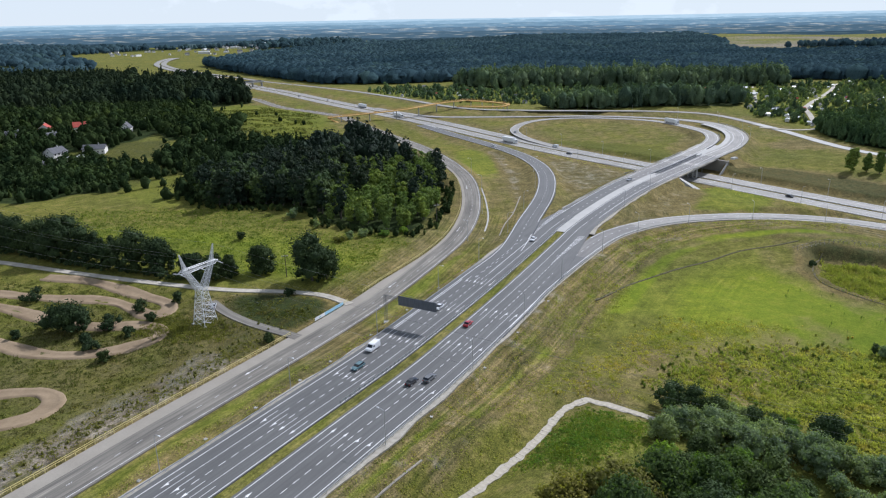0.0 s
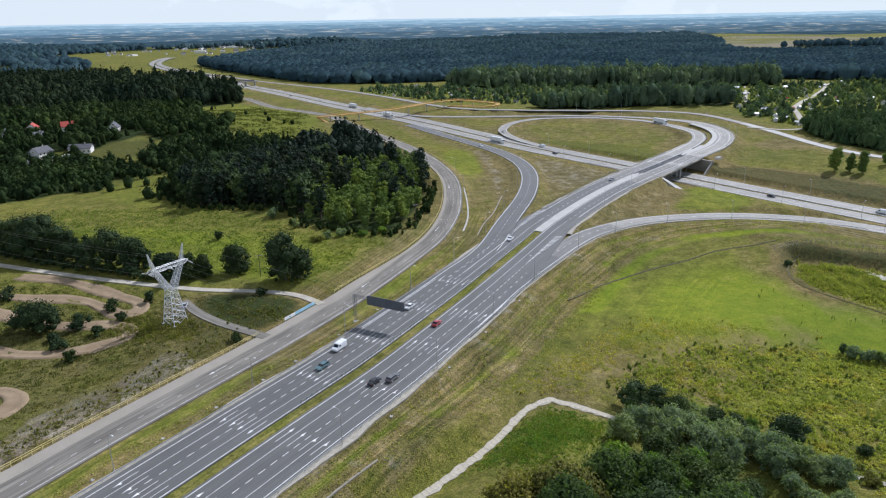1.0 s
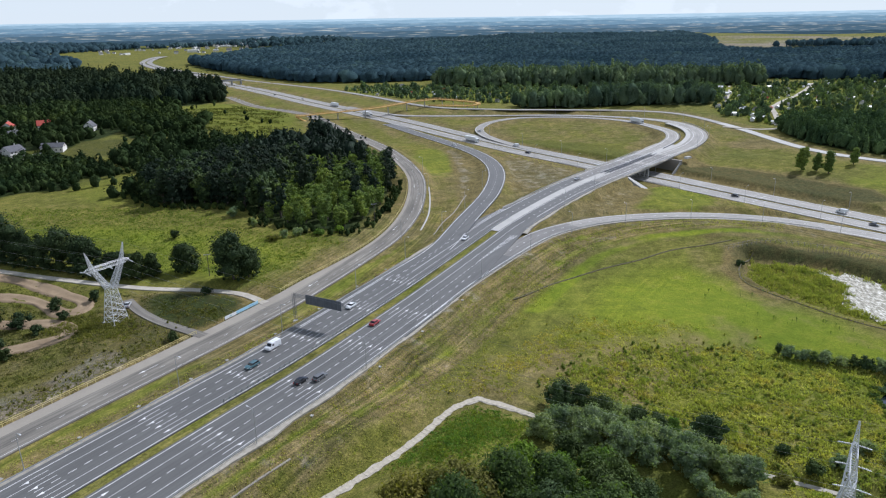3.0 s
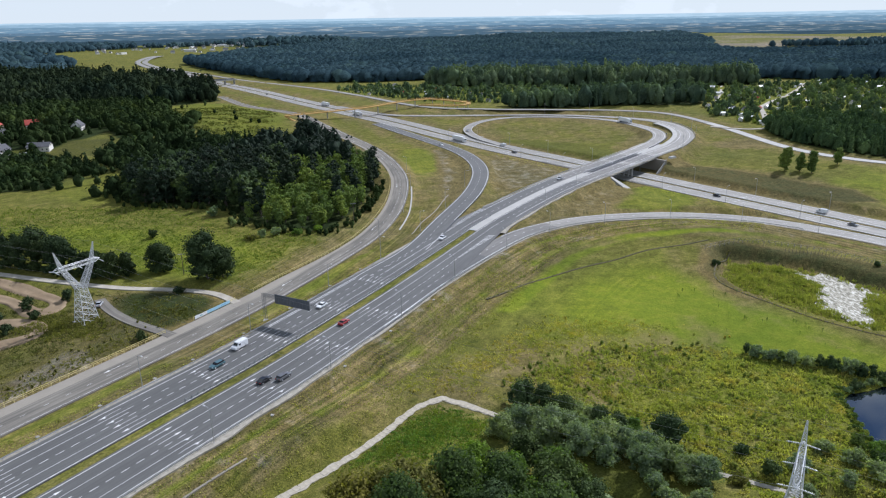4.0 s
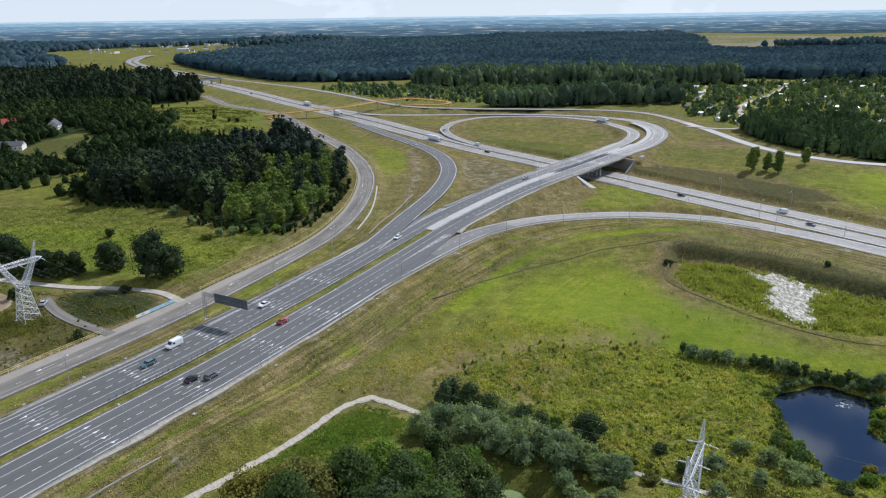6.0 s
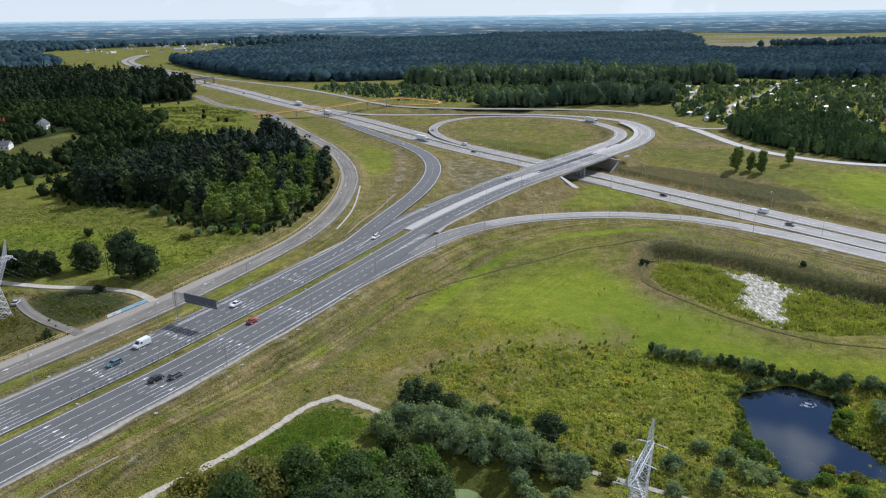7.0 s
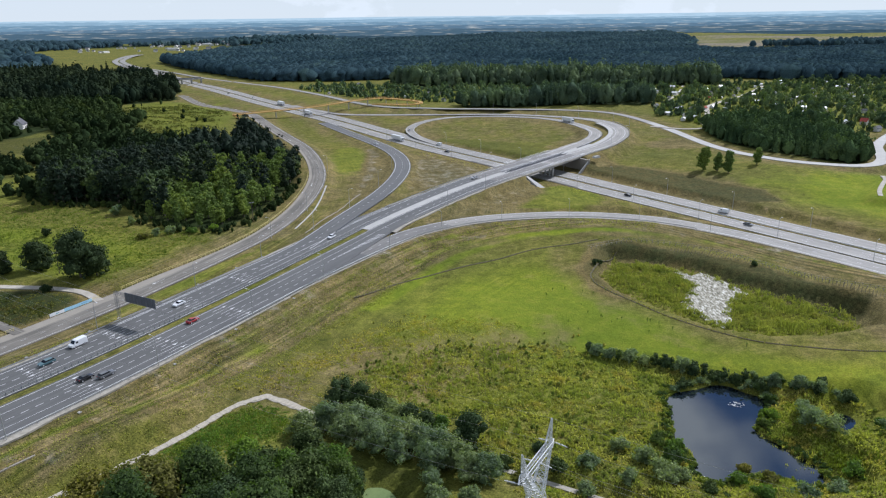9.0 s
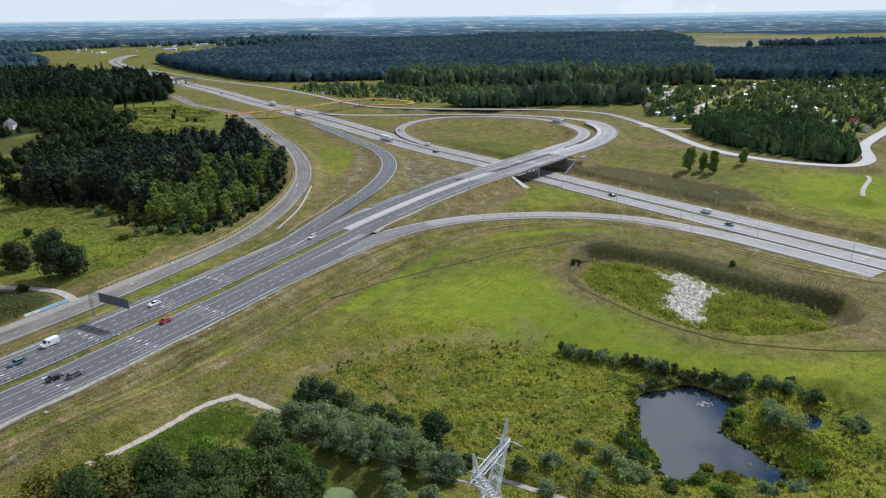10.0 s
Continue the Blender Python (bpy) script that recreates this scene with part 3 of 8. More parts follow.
def bump(x, y, cx, cy, rx, ry, turn=0.0):
    """1 in the middle of an oval, 0 past its edge."""
    c, s = math.cos(radians(turn)), math.sin(radians(turn))
    u, v = (x - cx) * c + (y - cy) * s, -(x - cx) * s + (y - cy) * c
    return smooth01(1.5 - np.hypot(u / rx, v / ry))


def wave(x, y, scale, seed):
    r = np.random.RandomState(seed)
    z = np.zeros(np.shape(x))
    for k in range(7):
        a, p = r.uniform(0, 2 * math.pi), r.uniform(0, 2 * math.pi)
        f = (0.6 + 1.5 * r.rand()) / scale
        z = z + np.sin(2 * math.pi * f * (x * math.cos(a) + y * math.sin(a)) + p) / 3.0
    return z


def base_height(x, y):
    z = -1.0 + 0.35 * wave(x, y, 60, 1)
    z = z - 6.0 * bump(x, y, 105, 200, 105, 90, -20) - 3.6 * bump(x, y, 205, 265, 42, 30, -40) - 1.5 * bump(x, y, 135, 150, 60, 45)
    z = z + 4.0 * smooth01((y - 560) / 160) + 4.5 * bump(x, y, 320, 640, 170, 130) + 3.5 * bump(x, y, 285, 440, 60, 70)
    z = z + 8.0 * bump(x, y, -280, 610, 150, 120) - 2.2 * bump(x, y, -118, 185, 45, 55)
    far = smooth01((y - 1100) / 1600)
    z = z + far * (8 + 9 * wave(x, y, 1500, 3))
    return z


ROAD_BEDS = [(PATH_BIKE, 1.6), (TRACK_GARDEN, 3.5), (TRAIL, 2.0), (TRACK, 2.6), (LOT, 4.0), (TRACK_POND, 1.5), (SERVICE, 7.5), (NORTH, 5.0), (SPUR, 2.0), (LOOP_OUT, 7.0), (LOOP_IN, 6.5), (MAIN, 20.0), (RAMP_WEST, 7.0), (RAMP_EAST, 7.5), (CROSS, 18.5)]


def ground_height(x, y):
    z = base_height(x, y)
    for path, half in ROAD_BEDS:
        box = (x > path[:, 0].min() - 60) & (x < path[:, 0].max() + 60) & (y > path[:, 1].min() - 60) & (y < path[:, 1].max() + 60)
        if not box.any():
            continue
        xb, yb, zb = x[box], y[box], z[box]
        d, zr = near(path, xb, yb)
        half_here = half
        if path is MAIN:                    # four lanes near, two on the bridge
            half_here = np.where(yb > 330, 14.0, 19.0 - 5.0 * smooth01((yb - 250) / 80))
        reach = np.maximum(4.0, (1.6 if path is MAIN or path is CROSS else 2.2) * np.abs(zb - zr))
        w = 1 - smooth01((d - half_here) / reach)
        if path is MAIN:
            w = w * (1 - smooth01((yb - 470) / 20))
        z[box] = zb * (1 - w) + (zr - (0.3 if half >= 5 else 0.16 if half >= 2.5 else 0.04)) * w
    # the way under the bridge
    zone = (x > 90) & (x < 210) & (y > 370) & (y < 490)
    d = edge_distance(PIT, x[zone], y[zone])
    z[zone] = np.where(d < 0.5, np.minimum(z[zone], -3.85), z[zone])
    # the dug basin with its flat floor, and the ponds
    zone = (x > 50) & (x < 270) & (y > 95) & (y < 320)
    xz, yz, zz = x[zone], y[zone], z[zone]
    d = edge_distance(BASIN, xz, yz)
    zz = np.where(d < 14, np.minimum(zz, MUD_Z - 0.12 + 0.12 * wave(xz, yz, 9, 8) * (d < 0) + np.clip(d, 0, None) * 1.1), zz)
    for poly in PONDS:
        d = edge_distance(poly, xz, yz)
        zz = np.where(d < 9, np.minimum(zz, POND_Z + np.clip(d, -3, 9) * 0.33), zz)
    d = edge_distance(GREEN_POND, xz, yz)
    zz = np.where(d < 6, np.minimum(zz, GREEN_Z + np.clip(d, -2, 9) * 0.4), zz)
    z[zone] = zz
    return z


def spread(lo, hi, step, grow, first, last):
    mid = np.arange(lo, hi + 0.1, step)
    up, down, s = [], [], step
    while (up[-1] if up else hi) < last:
        s *= grow
        up.append((up[-1] if up else hi) + s)
    s = step
    while (down[-1] if down else lo) > first:
        s *= grow
        down.append((down[-1] if down else lo) - s)
    return np.r_[down[::-1], mid, up]


GX = spread(-230, 290, 2.2, 1.12, -5200, 5200)
GY = spread(95, 500, 2.2, 1.045, -900, 4900)
XX, YY = np.meshgrid(GX, GY)
ZZ = ground_height(XX.ravel(), YY.ravel()).reshape(XX.shape)


def ground_at(x, y):
    """The height of the ground's mesh at places x, y."""
    x, y = np.asarray(x, float), np.asarray(y, float)
    i = np.clip(np.searchsorted(GX, x) - 1, 0, len(GX) - 2)
    j = np.clip(np.searchsorted(GY, y) - 1, 0, len(GY) - 2)
    u, v = (x - GX[i]) / (GX[i + 1] - GX[i]), (y - GY[j]) / (GY[j + 1] - GY[j])
    return ((1 - u) * (1 - v) * ZZ[j, i] + u * (1 - v) * ZZ[j, i + 1] + (1 - u) * v * ZZ[j + 1, i] + u * v * ZZ[j + 1, i + 1])


def road_distance(x, y, skip=()):
    d = np.full(x.shape, 1e9)
    for path, half in ROAD_BEDS:
        if half >= 5.0:
            dk, _ = near(path[::3], x, y)
            d = np.minimum(d, dk - (half if path is not MAIN else 17.0))
    return d


ALLOT = [[(302, 690), (312, 640), (345, 590), (400, 555), (440, 545), (640, 640), (760, 950), (570, 965), (455, 920), (340, 900), (310, 770)],
         [(-110, 915), (20, 790), (70, 765), (110, 765), (300, 765), (320, 800), (330, 905), (200, 925), (60, 935), (-60, 1000)],
         [(276, 638), (293, 611), (299, 572), (304, 576), (317, 622), (324, 661), (309, 692), (291, 680)]]

MEADOW = [(58, 168), (52, 178), (66, 192), (95, 203), (125, 200), (150, 190), (200, 168), (205, 120), (100, 100), (100, 132), (84, 152)]
# cover of single plots: lush, dry, bare, scrub with painted shade; how far it holds, how soft its edge, its outline
PLOTS = [((0.45, 0, 0, 0.26), 0.9, 8, [(8, 510), (19, 433), (33, 436), (34, 480), (19, 519)]),
         ((0, 1, 0.5, 0), 0.95, 6, [(30, 521), (40, 503), (46, 434), (43, 368), (37, 359), (37, 434)]),
         ((0, 1, 0.48, 0), 0.9, 9, [(73, 494), (119, 426), (85, 385), (74, 372), (67, 393), (68, 440)]),
         ((0.5, 0, 0, 0.24), 0.8, 8, [(150, 393), (175, 374), (168, 345), (158, 337), (125, 343), (141, 370)]),
         ((0, 1, 0.4, 0.08), 0.85, 8, [(88, 347), (137, 401), (140, 373), (120, 334), (89, 333)]),
         ((0.25, 0, 0, 0.42), 0.85, 9, [(62, 562), (100, 550), (146, 528), (176, 521), (150, 455), (112, 502), (77, 539)]),
         ((0.0, 0.8, 0.15, 0), 0.7, 8, [(164, 515), (201, 560), (202, 538), (182, 502), (161, 474)]),
         ((0.0, 0.7, 0.1, 0.5), 0.9, 7, [(70, 700), (92, 688), (169, 678), (200, 668), (196, 655), (150, 664), (92, 675), (60, 680)]),
         ((0.4, 0, 0, 0.3), 0.85, 16, [(-189, 385), (-194, 435), (-168, 445), (-142, 375), (-150, 357)]),
         ((0.45, 0, 0, 0.3), 0.9, 22, [(-255, 755), (-250, 800), (-163, 790), (-106, 665), (-105, 567), (-144, 557), (-173, 600)]),
         # clearing by the houses: cloud shade put in as dark cover
         ((0.2, 0.4, 0, 0.5), 0.9, 14, [(-252, 533), (-214, 544), (-204, 506), (-220, 474), (-242, 476)])]
PLOTS += [((0.42, 0.1, 0.04, 0.26), 0.95, 10, poly) for poly in ALLOT]
PLOTS += [((0, 1, 0.05, 0.62), 0.9, 4, [(-78, 227), (-77, 235), (-48, 233), (-40, 226), (-46, 208), (-50, 206), (-65, 216)]),
          ((0, 1, 0.1, 0.5), 0.85, 5, [(-77, 218), (-53, 201), (-57, 190), (-64, 183), (-70, 189), (-76, 208)]),
          # grass below the hedge, with the hedge's shade put into its cover
          ((0.35, 0, 0, 0.5), 0.9, 4, [(60, 148), (88, 132), (92, 118), (82, 112), (64, 116), (58, 134)]),
          # dry brown bank; the shade of its slope is put in too
          ((0.05, 0.85, 0, 0.5), 0.95, 5, [(180, 441), (200, 441), (215, 429), (235, 404), (244, 386), (262, 366), (262, 345), (245, 345), (231, 354), (220, 370), (201, 396), (178, 413), (176, 433)]),
          ((0, 1, 0.35, 0.12), 0.8, 12, [(242, 519), (259, 522), (275, 506), (262, 483), (241, 481), (232, 496)]),
          ((0.8, 0, 0, 0.05), 0.85, 10, [(150, 196), (175, 188), (200, 180), (232, 176), (236, 160), (205, 158), (190, 168), (160, 184)]),
          ((0.5, 0, 0, 0.2), 0.8, 10, [(192, 162), (236, 158), (236, 118), (180, 112), (176, 140)]),
          # far bank of the basin: brown grass, its own shade painted in
          ((0, 1, 0.05, 0.55), 0.92, 5, [(160, 291), (170, 292), (192, 283.5), (214, 263.5), (227.5, 244), (237, 225), (231, 216), (223, 220), (215, 226), (200, 252), (184, 274), (161, 283)])]


def build_ground():
    ny, nx = XX.shape
    k = np.arange(ny * nx).reshape(ny, nx)
    faces = np.stack([k[:-1, :-1], k[:-1, 1:], k[1:, 1:], k[1:, :-1]], -1).reshape(-1, 4)
    x, y = XX.ravel(), YY.ravel()
    me = bpy.data.meshes.new("ground")
    me.from_pydata(np.c_[x, y, ZZ.ravel()].tolist(), [], faces.tolist())
    me.polygons.foreach_set("use_smooth", np.ones(len(me.polygons), bool))
    me.materials.append(GRASS)
    # cover: red lush, green dry, blue bare
    near_zone = (x > -500) & (x < 600) & (y > 40) & (y < 1300)
    d = np.full(x.shape, 500.0)
    d[near_zone] = road_distance(x[near_zone], y[near_zone])
    lush = 0.55 * bump(x, y, -95, 285, 85, 30, -20) + 0.6 * bump(x, y, 165, 212, 60, 26, -20) + 0.75 * bump(x, y, 140, 235, 75, 42, 10) + 0.3 * bump(x, y, 36, 148, 16, 14) + 0.0
    lush = lush + 0.5 * bump(x, y, 20, 455, 16, 60) + 0.5 * bump(x, y, 185, 372, 28, 22) + 0.45 * bump(x, y, 320, 370, 70, 50) + 0.7 * bump(x, y, 325, 350, 40, 40)
    dm = near(MAIN, x, y)[0]
    east = x > np.interp(y, MAIN[:, 1], MAIN[:, 0])
    e = np.where(east & (y < 330) & (y > 60), np.minimum(dm - 17.5, near(RAMP_EAST, x, y)[0] - 5.8), -9.0)
    track = near(GRASS_TRACK, x, y)[0]
    slope = smooth01(e / 2) * smooth01((19 - e) / 5)              # the road's own embankment
    lush = lush * np.clip(d / 9, 0, 1) * (1 - 0.85 * slope) + 0.12 * wave(x, y, 40, 5)
    lush = lush + 0.55 * smooth01(1.4 - np.abs(e - 22.5) / 3.0) * (y > 225) + 0.5 * smooth01(2.6 - track) * (e > 0)
    dry = 0.65 * np.clip(1.25 - d / 16, 0, 1) + 0.55 * bump(x, y, 70, 182, 60, 20, 25) + 0.6 * bump(x, y, 80, 450, 32, 40) + 0.35 * bump(x, y, 130, 575, 60, 70)
    dry = dry + 0.5 * bump(x, y, 40, 420, 12, 60) + 0.45 * bump(x, y, -95, 190, 50, 40) + 0.9 * bump(x, y, -50, 217, 22, 13, 40) + 0.5 * bump(x, y, 236, 200, 16, 34) + 0.15 * wave(x, y, 25, 6)
    ds0 = near(SERVICE, x, y)[0]
    strip = smooth01(1.5 - np.abs(ds0 - 9.5) / 3.0) * ((y - 193) * 0.51 - (x + 46) * 0.86 < 0) * (y < 340)   # fresh grass between the two roads
    strip = np.maximum(strip, smooth01(1.5 - np.abs(e - 5.5) / 1.3) * (e > 0) * (y < 300))
    strip = np.maximum(strip, 0.7 * (dm < 3.2) * (y < 330))
    band = np.sin(0.85 * e + 1.6 * wave(x, y, 70, 31)) * slope
    lush, dry = lush + 0.5 * strip + 0.3 * np.clip(-band, 0, 1), dry * (1 - 0.6 * strip) + 0.3 * band
    dry = dry * (1 - 0.3 * smooth01(2.6 - track)) + 0.35 * smooth01(1.4 - np.abs(track - 5) / 2.2) * (e > 0) + 0.42 * slope * (0.8 + 0.35 * wave(x, y, 18, 16))
    moto = np.full(x.shape, 99.0)
    zone = (x < -60) & (x > -230) & (y > 120) & (y < 290)
    for path in MOTO:
        moto[zone] = np.minimum(moto[zone], near(path, x[zone], y[zone])[0])
    # slope above the service road: grey, worn earth
    ds, _ = near(SERVICE, x, y)
    left_of = (y - 193) * 0.51 - (x + 46) * 0.86 > 0
    bare = 0.95 * smooth01(1.4 - np.abs(ds - 16) / 9) * left_of * smooth01((212 - y) / 16) * (0.75 + 0.25 * wave(x, y, 12, 9)) + 0.5 * np.clip(1 - moto / 5, 0, 1)
    bare = bare + 0.25 * bump(x, y, 60, 440, 10, 60) + 0.22 * bump(x, y, -45, 211, 12, 6, 25) + 0.22 * bump(x, y, -62, 199, 11, 6, -35)
    bare = bare + 0.42 * slope * np.clip(wave(x, y, 16, 21) + 0.25, 0, 1) * (track > 2.0) + 0.3 * smooth01(1.5 - e / 2.2) * (e > -2)
    dry = dry + 0.95 * bump(x, y, -56, 211, 34, 20, -35) + 0.95 * bump(x, y, 212, 400, 56, 24, -45) + 0.6 * bump(x, y, 128, 372, 16, 22, 40) + 0.5 * bump(x, y, 182, 443, 16, 18)
    rim = np.full(x.shape, 99.0)
    zone = (x > 120) & (x < 270) & (y > 170) & (y < 320)
    rim[zone] = edge_distance(BASIN, x[zone], y[zone])
    dry = dry + 0.9 * smooth01(1.5 - np.abs(rim - 4) / 5) * smooth01((y - 225) / 20) + 0.3 * smooth01((26 - rim) / 8) * (rim > 0)
    lush = np.where(rim < 25, lush * np.clip((rim - 4) / 20, 0.15, 1), lush) + 0.35 * bump(x, y, 120, 170, 60, 35)
    scrub_shade = np.zeros(x.shape)
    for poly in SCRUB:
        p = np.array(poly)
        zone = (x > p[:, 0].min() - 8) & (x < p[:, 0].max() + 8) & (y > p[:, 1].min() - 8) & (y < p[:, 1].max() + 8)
        scrub_shade[zone] = np.maximum(scrub_shade[zone], np.clip(0.45 - edge_distance(poly, x[zone], y[zone]) / 9, 0, 1))
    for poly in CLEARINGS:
        scrub_shade *= np.clip(0.5 + edge_distance(poly, x, y) / 10, 0.42, 1)
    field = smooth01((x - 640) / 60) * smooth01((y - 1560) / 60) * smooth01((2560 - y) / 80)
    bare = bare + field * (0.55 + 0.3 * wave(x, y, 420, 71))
    # the second oval puts cloud shade into the left clearing's cover
    scrub_shade = np.maximum(scrub_shade, 0.38 * bump(x, y, -115, 190, 62, 60)) + 0.36 * bump(x, y, -185, 630, 90, 110)
    scrub_shade = np.maximum(scrub_shade, 0.6 * bump(x, y, -56, 216, 26, 14, -30))
    # dark cover for the shade on the basin's far bank
    scrub_shade = np.maximum(scrub_shade, 0.42 * smooth01(1.6 - np.abs(rim - 3.5) / 3.5) * smooth01((y - 225) / 20))
    scrub_shade *= np.clip(d / 6, 0, 1)
    cover = np.clip(np.c_[lush, dry, bare, scrub_shade], 0, 1)
    for target, hold, soft_, poly in PLOTS:
        p = np.array(poly)
        zone = (x > p[:, 0].min() - soft_) & (x < p[:, 0].max() + soft_) & (y > p[:, 1].min() - soft_) & (y < p[:, 1].max() + soft_)
        w = hold * smooth01(0.5 - (edge_distance(poly, x[zone], y[zone]) + 0.25 * soft_ * wave(x[zone], y[zone], 22, 91)) / soft_) * np.clip(d[zone] / 2.5, 0, 1)
        cover[zone] = cover[zone] * (1 - w[:, None]) + np.array(target) * w[:, None]
    way = np.where(e > -8, e, ds) 
    held = np.where(e > 0, 0.9 * slope + 0.22 * smooth01((70 - e) / 20) * (1 - slope), 0.7 * smooth01((30 - d) / 12)) * (rim > 2) * near_zone
    held *= np.where(y > 335, 0.3, 1.0)
    held *= smooth01((edge_distance(MEADOW, x, y) + 3) / 6) * (1 - np.clip(2 * scrub_shade, 0, 1))
    me.attributes.new("lie", "FLOAT_VECTOR", "POINT").data.foreach_set("vector", np.c_[way, 0.5 * x + 0.86 * y, held].astype(np.float32).ravel())
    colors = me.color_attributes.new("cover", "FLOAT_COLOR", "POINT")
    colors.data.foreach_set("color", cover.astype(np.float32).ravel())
    me.update()
    return tagged(new("ground", me), "uneven grassland with lush, dry and bare patches", "ground", kind="structure")



# ---- roads ----
def ribbon(name, left, right, mat, parent=None, label="", skirt=0.5):
    """A paved strip between two lines, with sides that go down into the ground."""
    n = len(left)
    down = np.array([0, 0, skirt])
    rows = [left - down, left, right, right - down]
    v = np.concatenate(rows).tolist()
    f = [(a * n + k, (a + 1) * n + k, (a + 1) * n + k + 1, a * n + k + 1) for a in range(3) for k in range(n - 1)]
    ob = from_arrays(name, v, f, mat, parent, label)
    # across and along the road, in metres
    mid = (left + right) / 2
    s = np.r_[0, np.cumsum(np.linalg.norm(np.diff(mid[:, :2], axis=0), axis=1))]
    half = np.linalg.norm(left - right, axis=1) / 2
    uv = np.concatenate([np.c_[-half - skirt, s], np.c_[-half, s], np.c_[half, s], np.c_[half + skirt, s]])
    layer = ob.data.uv_layers.new(name="road")
    k = np.empty(len(ob.data.loops), np.int32)
    ob.data.loops.foreach_get("vertex_index", k)
    layer.data.foreach_set("uv", uv[k].astype(np.float32).ravel())
    return ob


def paved(name, path, off_left, off_right, mat, lift=0.0, label="", skirt=0.5):
    ob = ribbon(name, shifted(path, off_left, lift), shifted(path, off_right, lift), mat, skirt=skirt)
    return tagged(ob, label, "road", kind="structure")


class Marks(Mesh):
    """Painted lines of one road."""

    def line(self, path, off, s0, s1, width=0.16, lift=0.025, dash=None):
        length = along(path)[-1]
        s1 = min(s1, length)
        spans = [(s0, s1)] if dash is None else [(s, min(s + dash[0], s1)) for s in np.arange(s0, s1, sum(dash))]
        for a, b in spans:
            if b - a < 0.3:
                continue
            c = cut(path, a, b, 4.0)
            l, r = shifted(c, off - width / 2, lift), shifted(c, off + width / 2, lift)
            n = len(c)
            self.add(np.vstack([l, r]).tolist(), [(k, n + k, n + k + 1, k + 1) for k in range(n - 1)])

    def arrow(self, path, s, off, back=False, lift=0.03, turn=0):
        """A lane arrow 5 m long; turn: -1 or 1 gives it a head to that side."""
        c = cut(path, s, s + 1.0, 0.5)
        o = shifted(c, off, lift)
        d = Vector(o[-1] - o[0]).normalized() * (-1 if back else 1)
        r, p = Vector((d.y, -d.x, 0)), Vector(o[0])
        def poly(pts):
            self.add([p + d * a + r * b for a, b in pts], [tuple(range(len(pts)))])
        poly([(-4.2, -0.07), (-4.2, 0.07), (0.6, 0.07), (0.6, -0.07)])
        if turn:
            poly([(0.0, -0.05 * turn), (2.5, 0.3 * turn), (1.1, 0.42 * turn), (0.5, 0.85 * turn)])
        else:
            poly([(0.6, -0.4), (0.6, 0.4), (2.4, 0.0)])


def taper(s, s0, s1, a, b):
    return a + (b - a) * smooth01((s - s0) / (s1 - s0))


s_main = along(MAIN)
S_GORE = float(np.interp(300, MAIN[:, 1], s_main))       # where the ramps part from the main road
L_MAIN = s_main[-1]
left_out = taper(s_main, S_GORE - 25, S_GORE + 60, -16.3, -10.8)
right_out = taper(s_main, S_GORE - 60, S_GORE + 25, 18.2, 12.6)
def stretch(path, s0, s1, *offs):
    """Part of a road with the widths that belong to it."""
    s = along(path)
    t = np.linspace(s0, s1, max(2, int((s1 - s0) / 4) + 1))
    return (cut(path, s0, s1, 4.0), *[np.interp(np.linspace(s0, s1, len(cut(path, s0, s1, 4.0))), s, np.broadcast_to(o, s.shape)) for o in offs])


S_JOIN = S_GORE + 108
c_l, o_l = stretch(MAIN, 0, S_JOIN, left_out)
paved("road_main_left", c_l, o_l, -1.0, ASPHALT, 0.0, "dark asphalt carriageway of four lanes with white markings")
c_r, o_r = stretch(MAIN, 0, S_JOIN, right_out)
paved("road_main_right", c_r, 2.4, o_r, ASPHALT, 0.0, "dark asphalt carriageway of four lanes with white markings")
c_l, o_l = stretch(MAIN, S_JOIN, L_MAIN, left_out)
paved("road_bridge_left", c_l, o_l, -1.7, ASPHALT_SHEEN, 0.0, "asphalt carriageway that leads over the bridge, sheen put into its grey")
c_r, o_r = stretch(MAIN, S_JOIN, L_MAIN, right_out)
paved("road_bridge_right", c_r, 1.7, o_r, ASPHALT_SHEEN, 0.0, "asphalt carriageway that leads over the bridge, sheen put into its grey")
paved("road_ramp_west", RAMP_WEST, taper(along(RAMP_WEST), 40, 120, -6.2, -5.2), taper(along(RAMP_WEST), 60, 130, 1.0, 5.2), ASPHALT, 0.008, "dark asphalt slip road in a wide curve")
# one surface in three tones, lighter along the ramp as its sheen grows
for s0, s1, mat, say in ((0, 84, ASPHALT, "dark asphalt start of a slip road"), (84, 140, ASPHALT_SHEEN, "asphalt slip road in a wide curve, sheen put into its grey"), (140, along(RAMP_EAST)[-1], ASPHALT_PALE, "asphalt slip road in a wide curve, glare put into its pale tone")):
    c_e, o_e = stretch(RAMP_EAST, s0, s1, taper(along(RAMP_EAST), 50, 120, -1.0, -5.0))
    paved("road_ramp_east", c_e, o_e, 5.6, mat, 0.008, say)
paved("road_cross", CROSS, -13.0, -1.6, ASPHALT_PALE, 0.012, "pale asphalt carriageway under the bridge")
paved("road_cross", CROSS, 1.6, 13.0, ASPHALT_PALE, 0.012, "pale asphalt carriageway under the bridge")
s_in, s_out = along(LOOP_IN), along(LOOP_OUT)
paved("road_loop_inner", LOOP_IN, taper(s_in, 150, 230, -5.2, -3.6), taper(s_in, 150, 230, 4.6, 3.6), ASPHALT_PALE, 0.016, "asphalt loop road of an interchange, glare put into its pale tone")
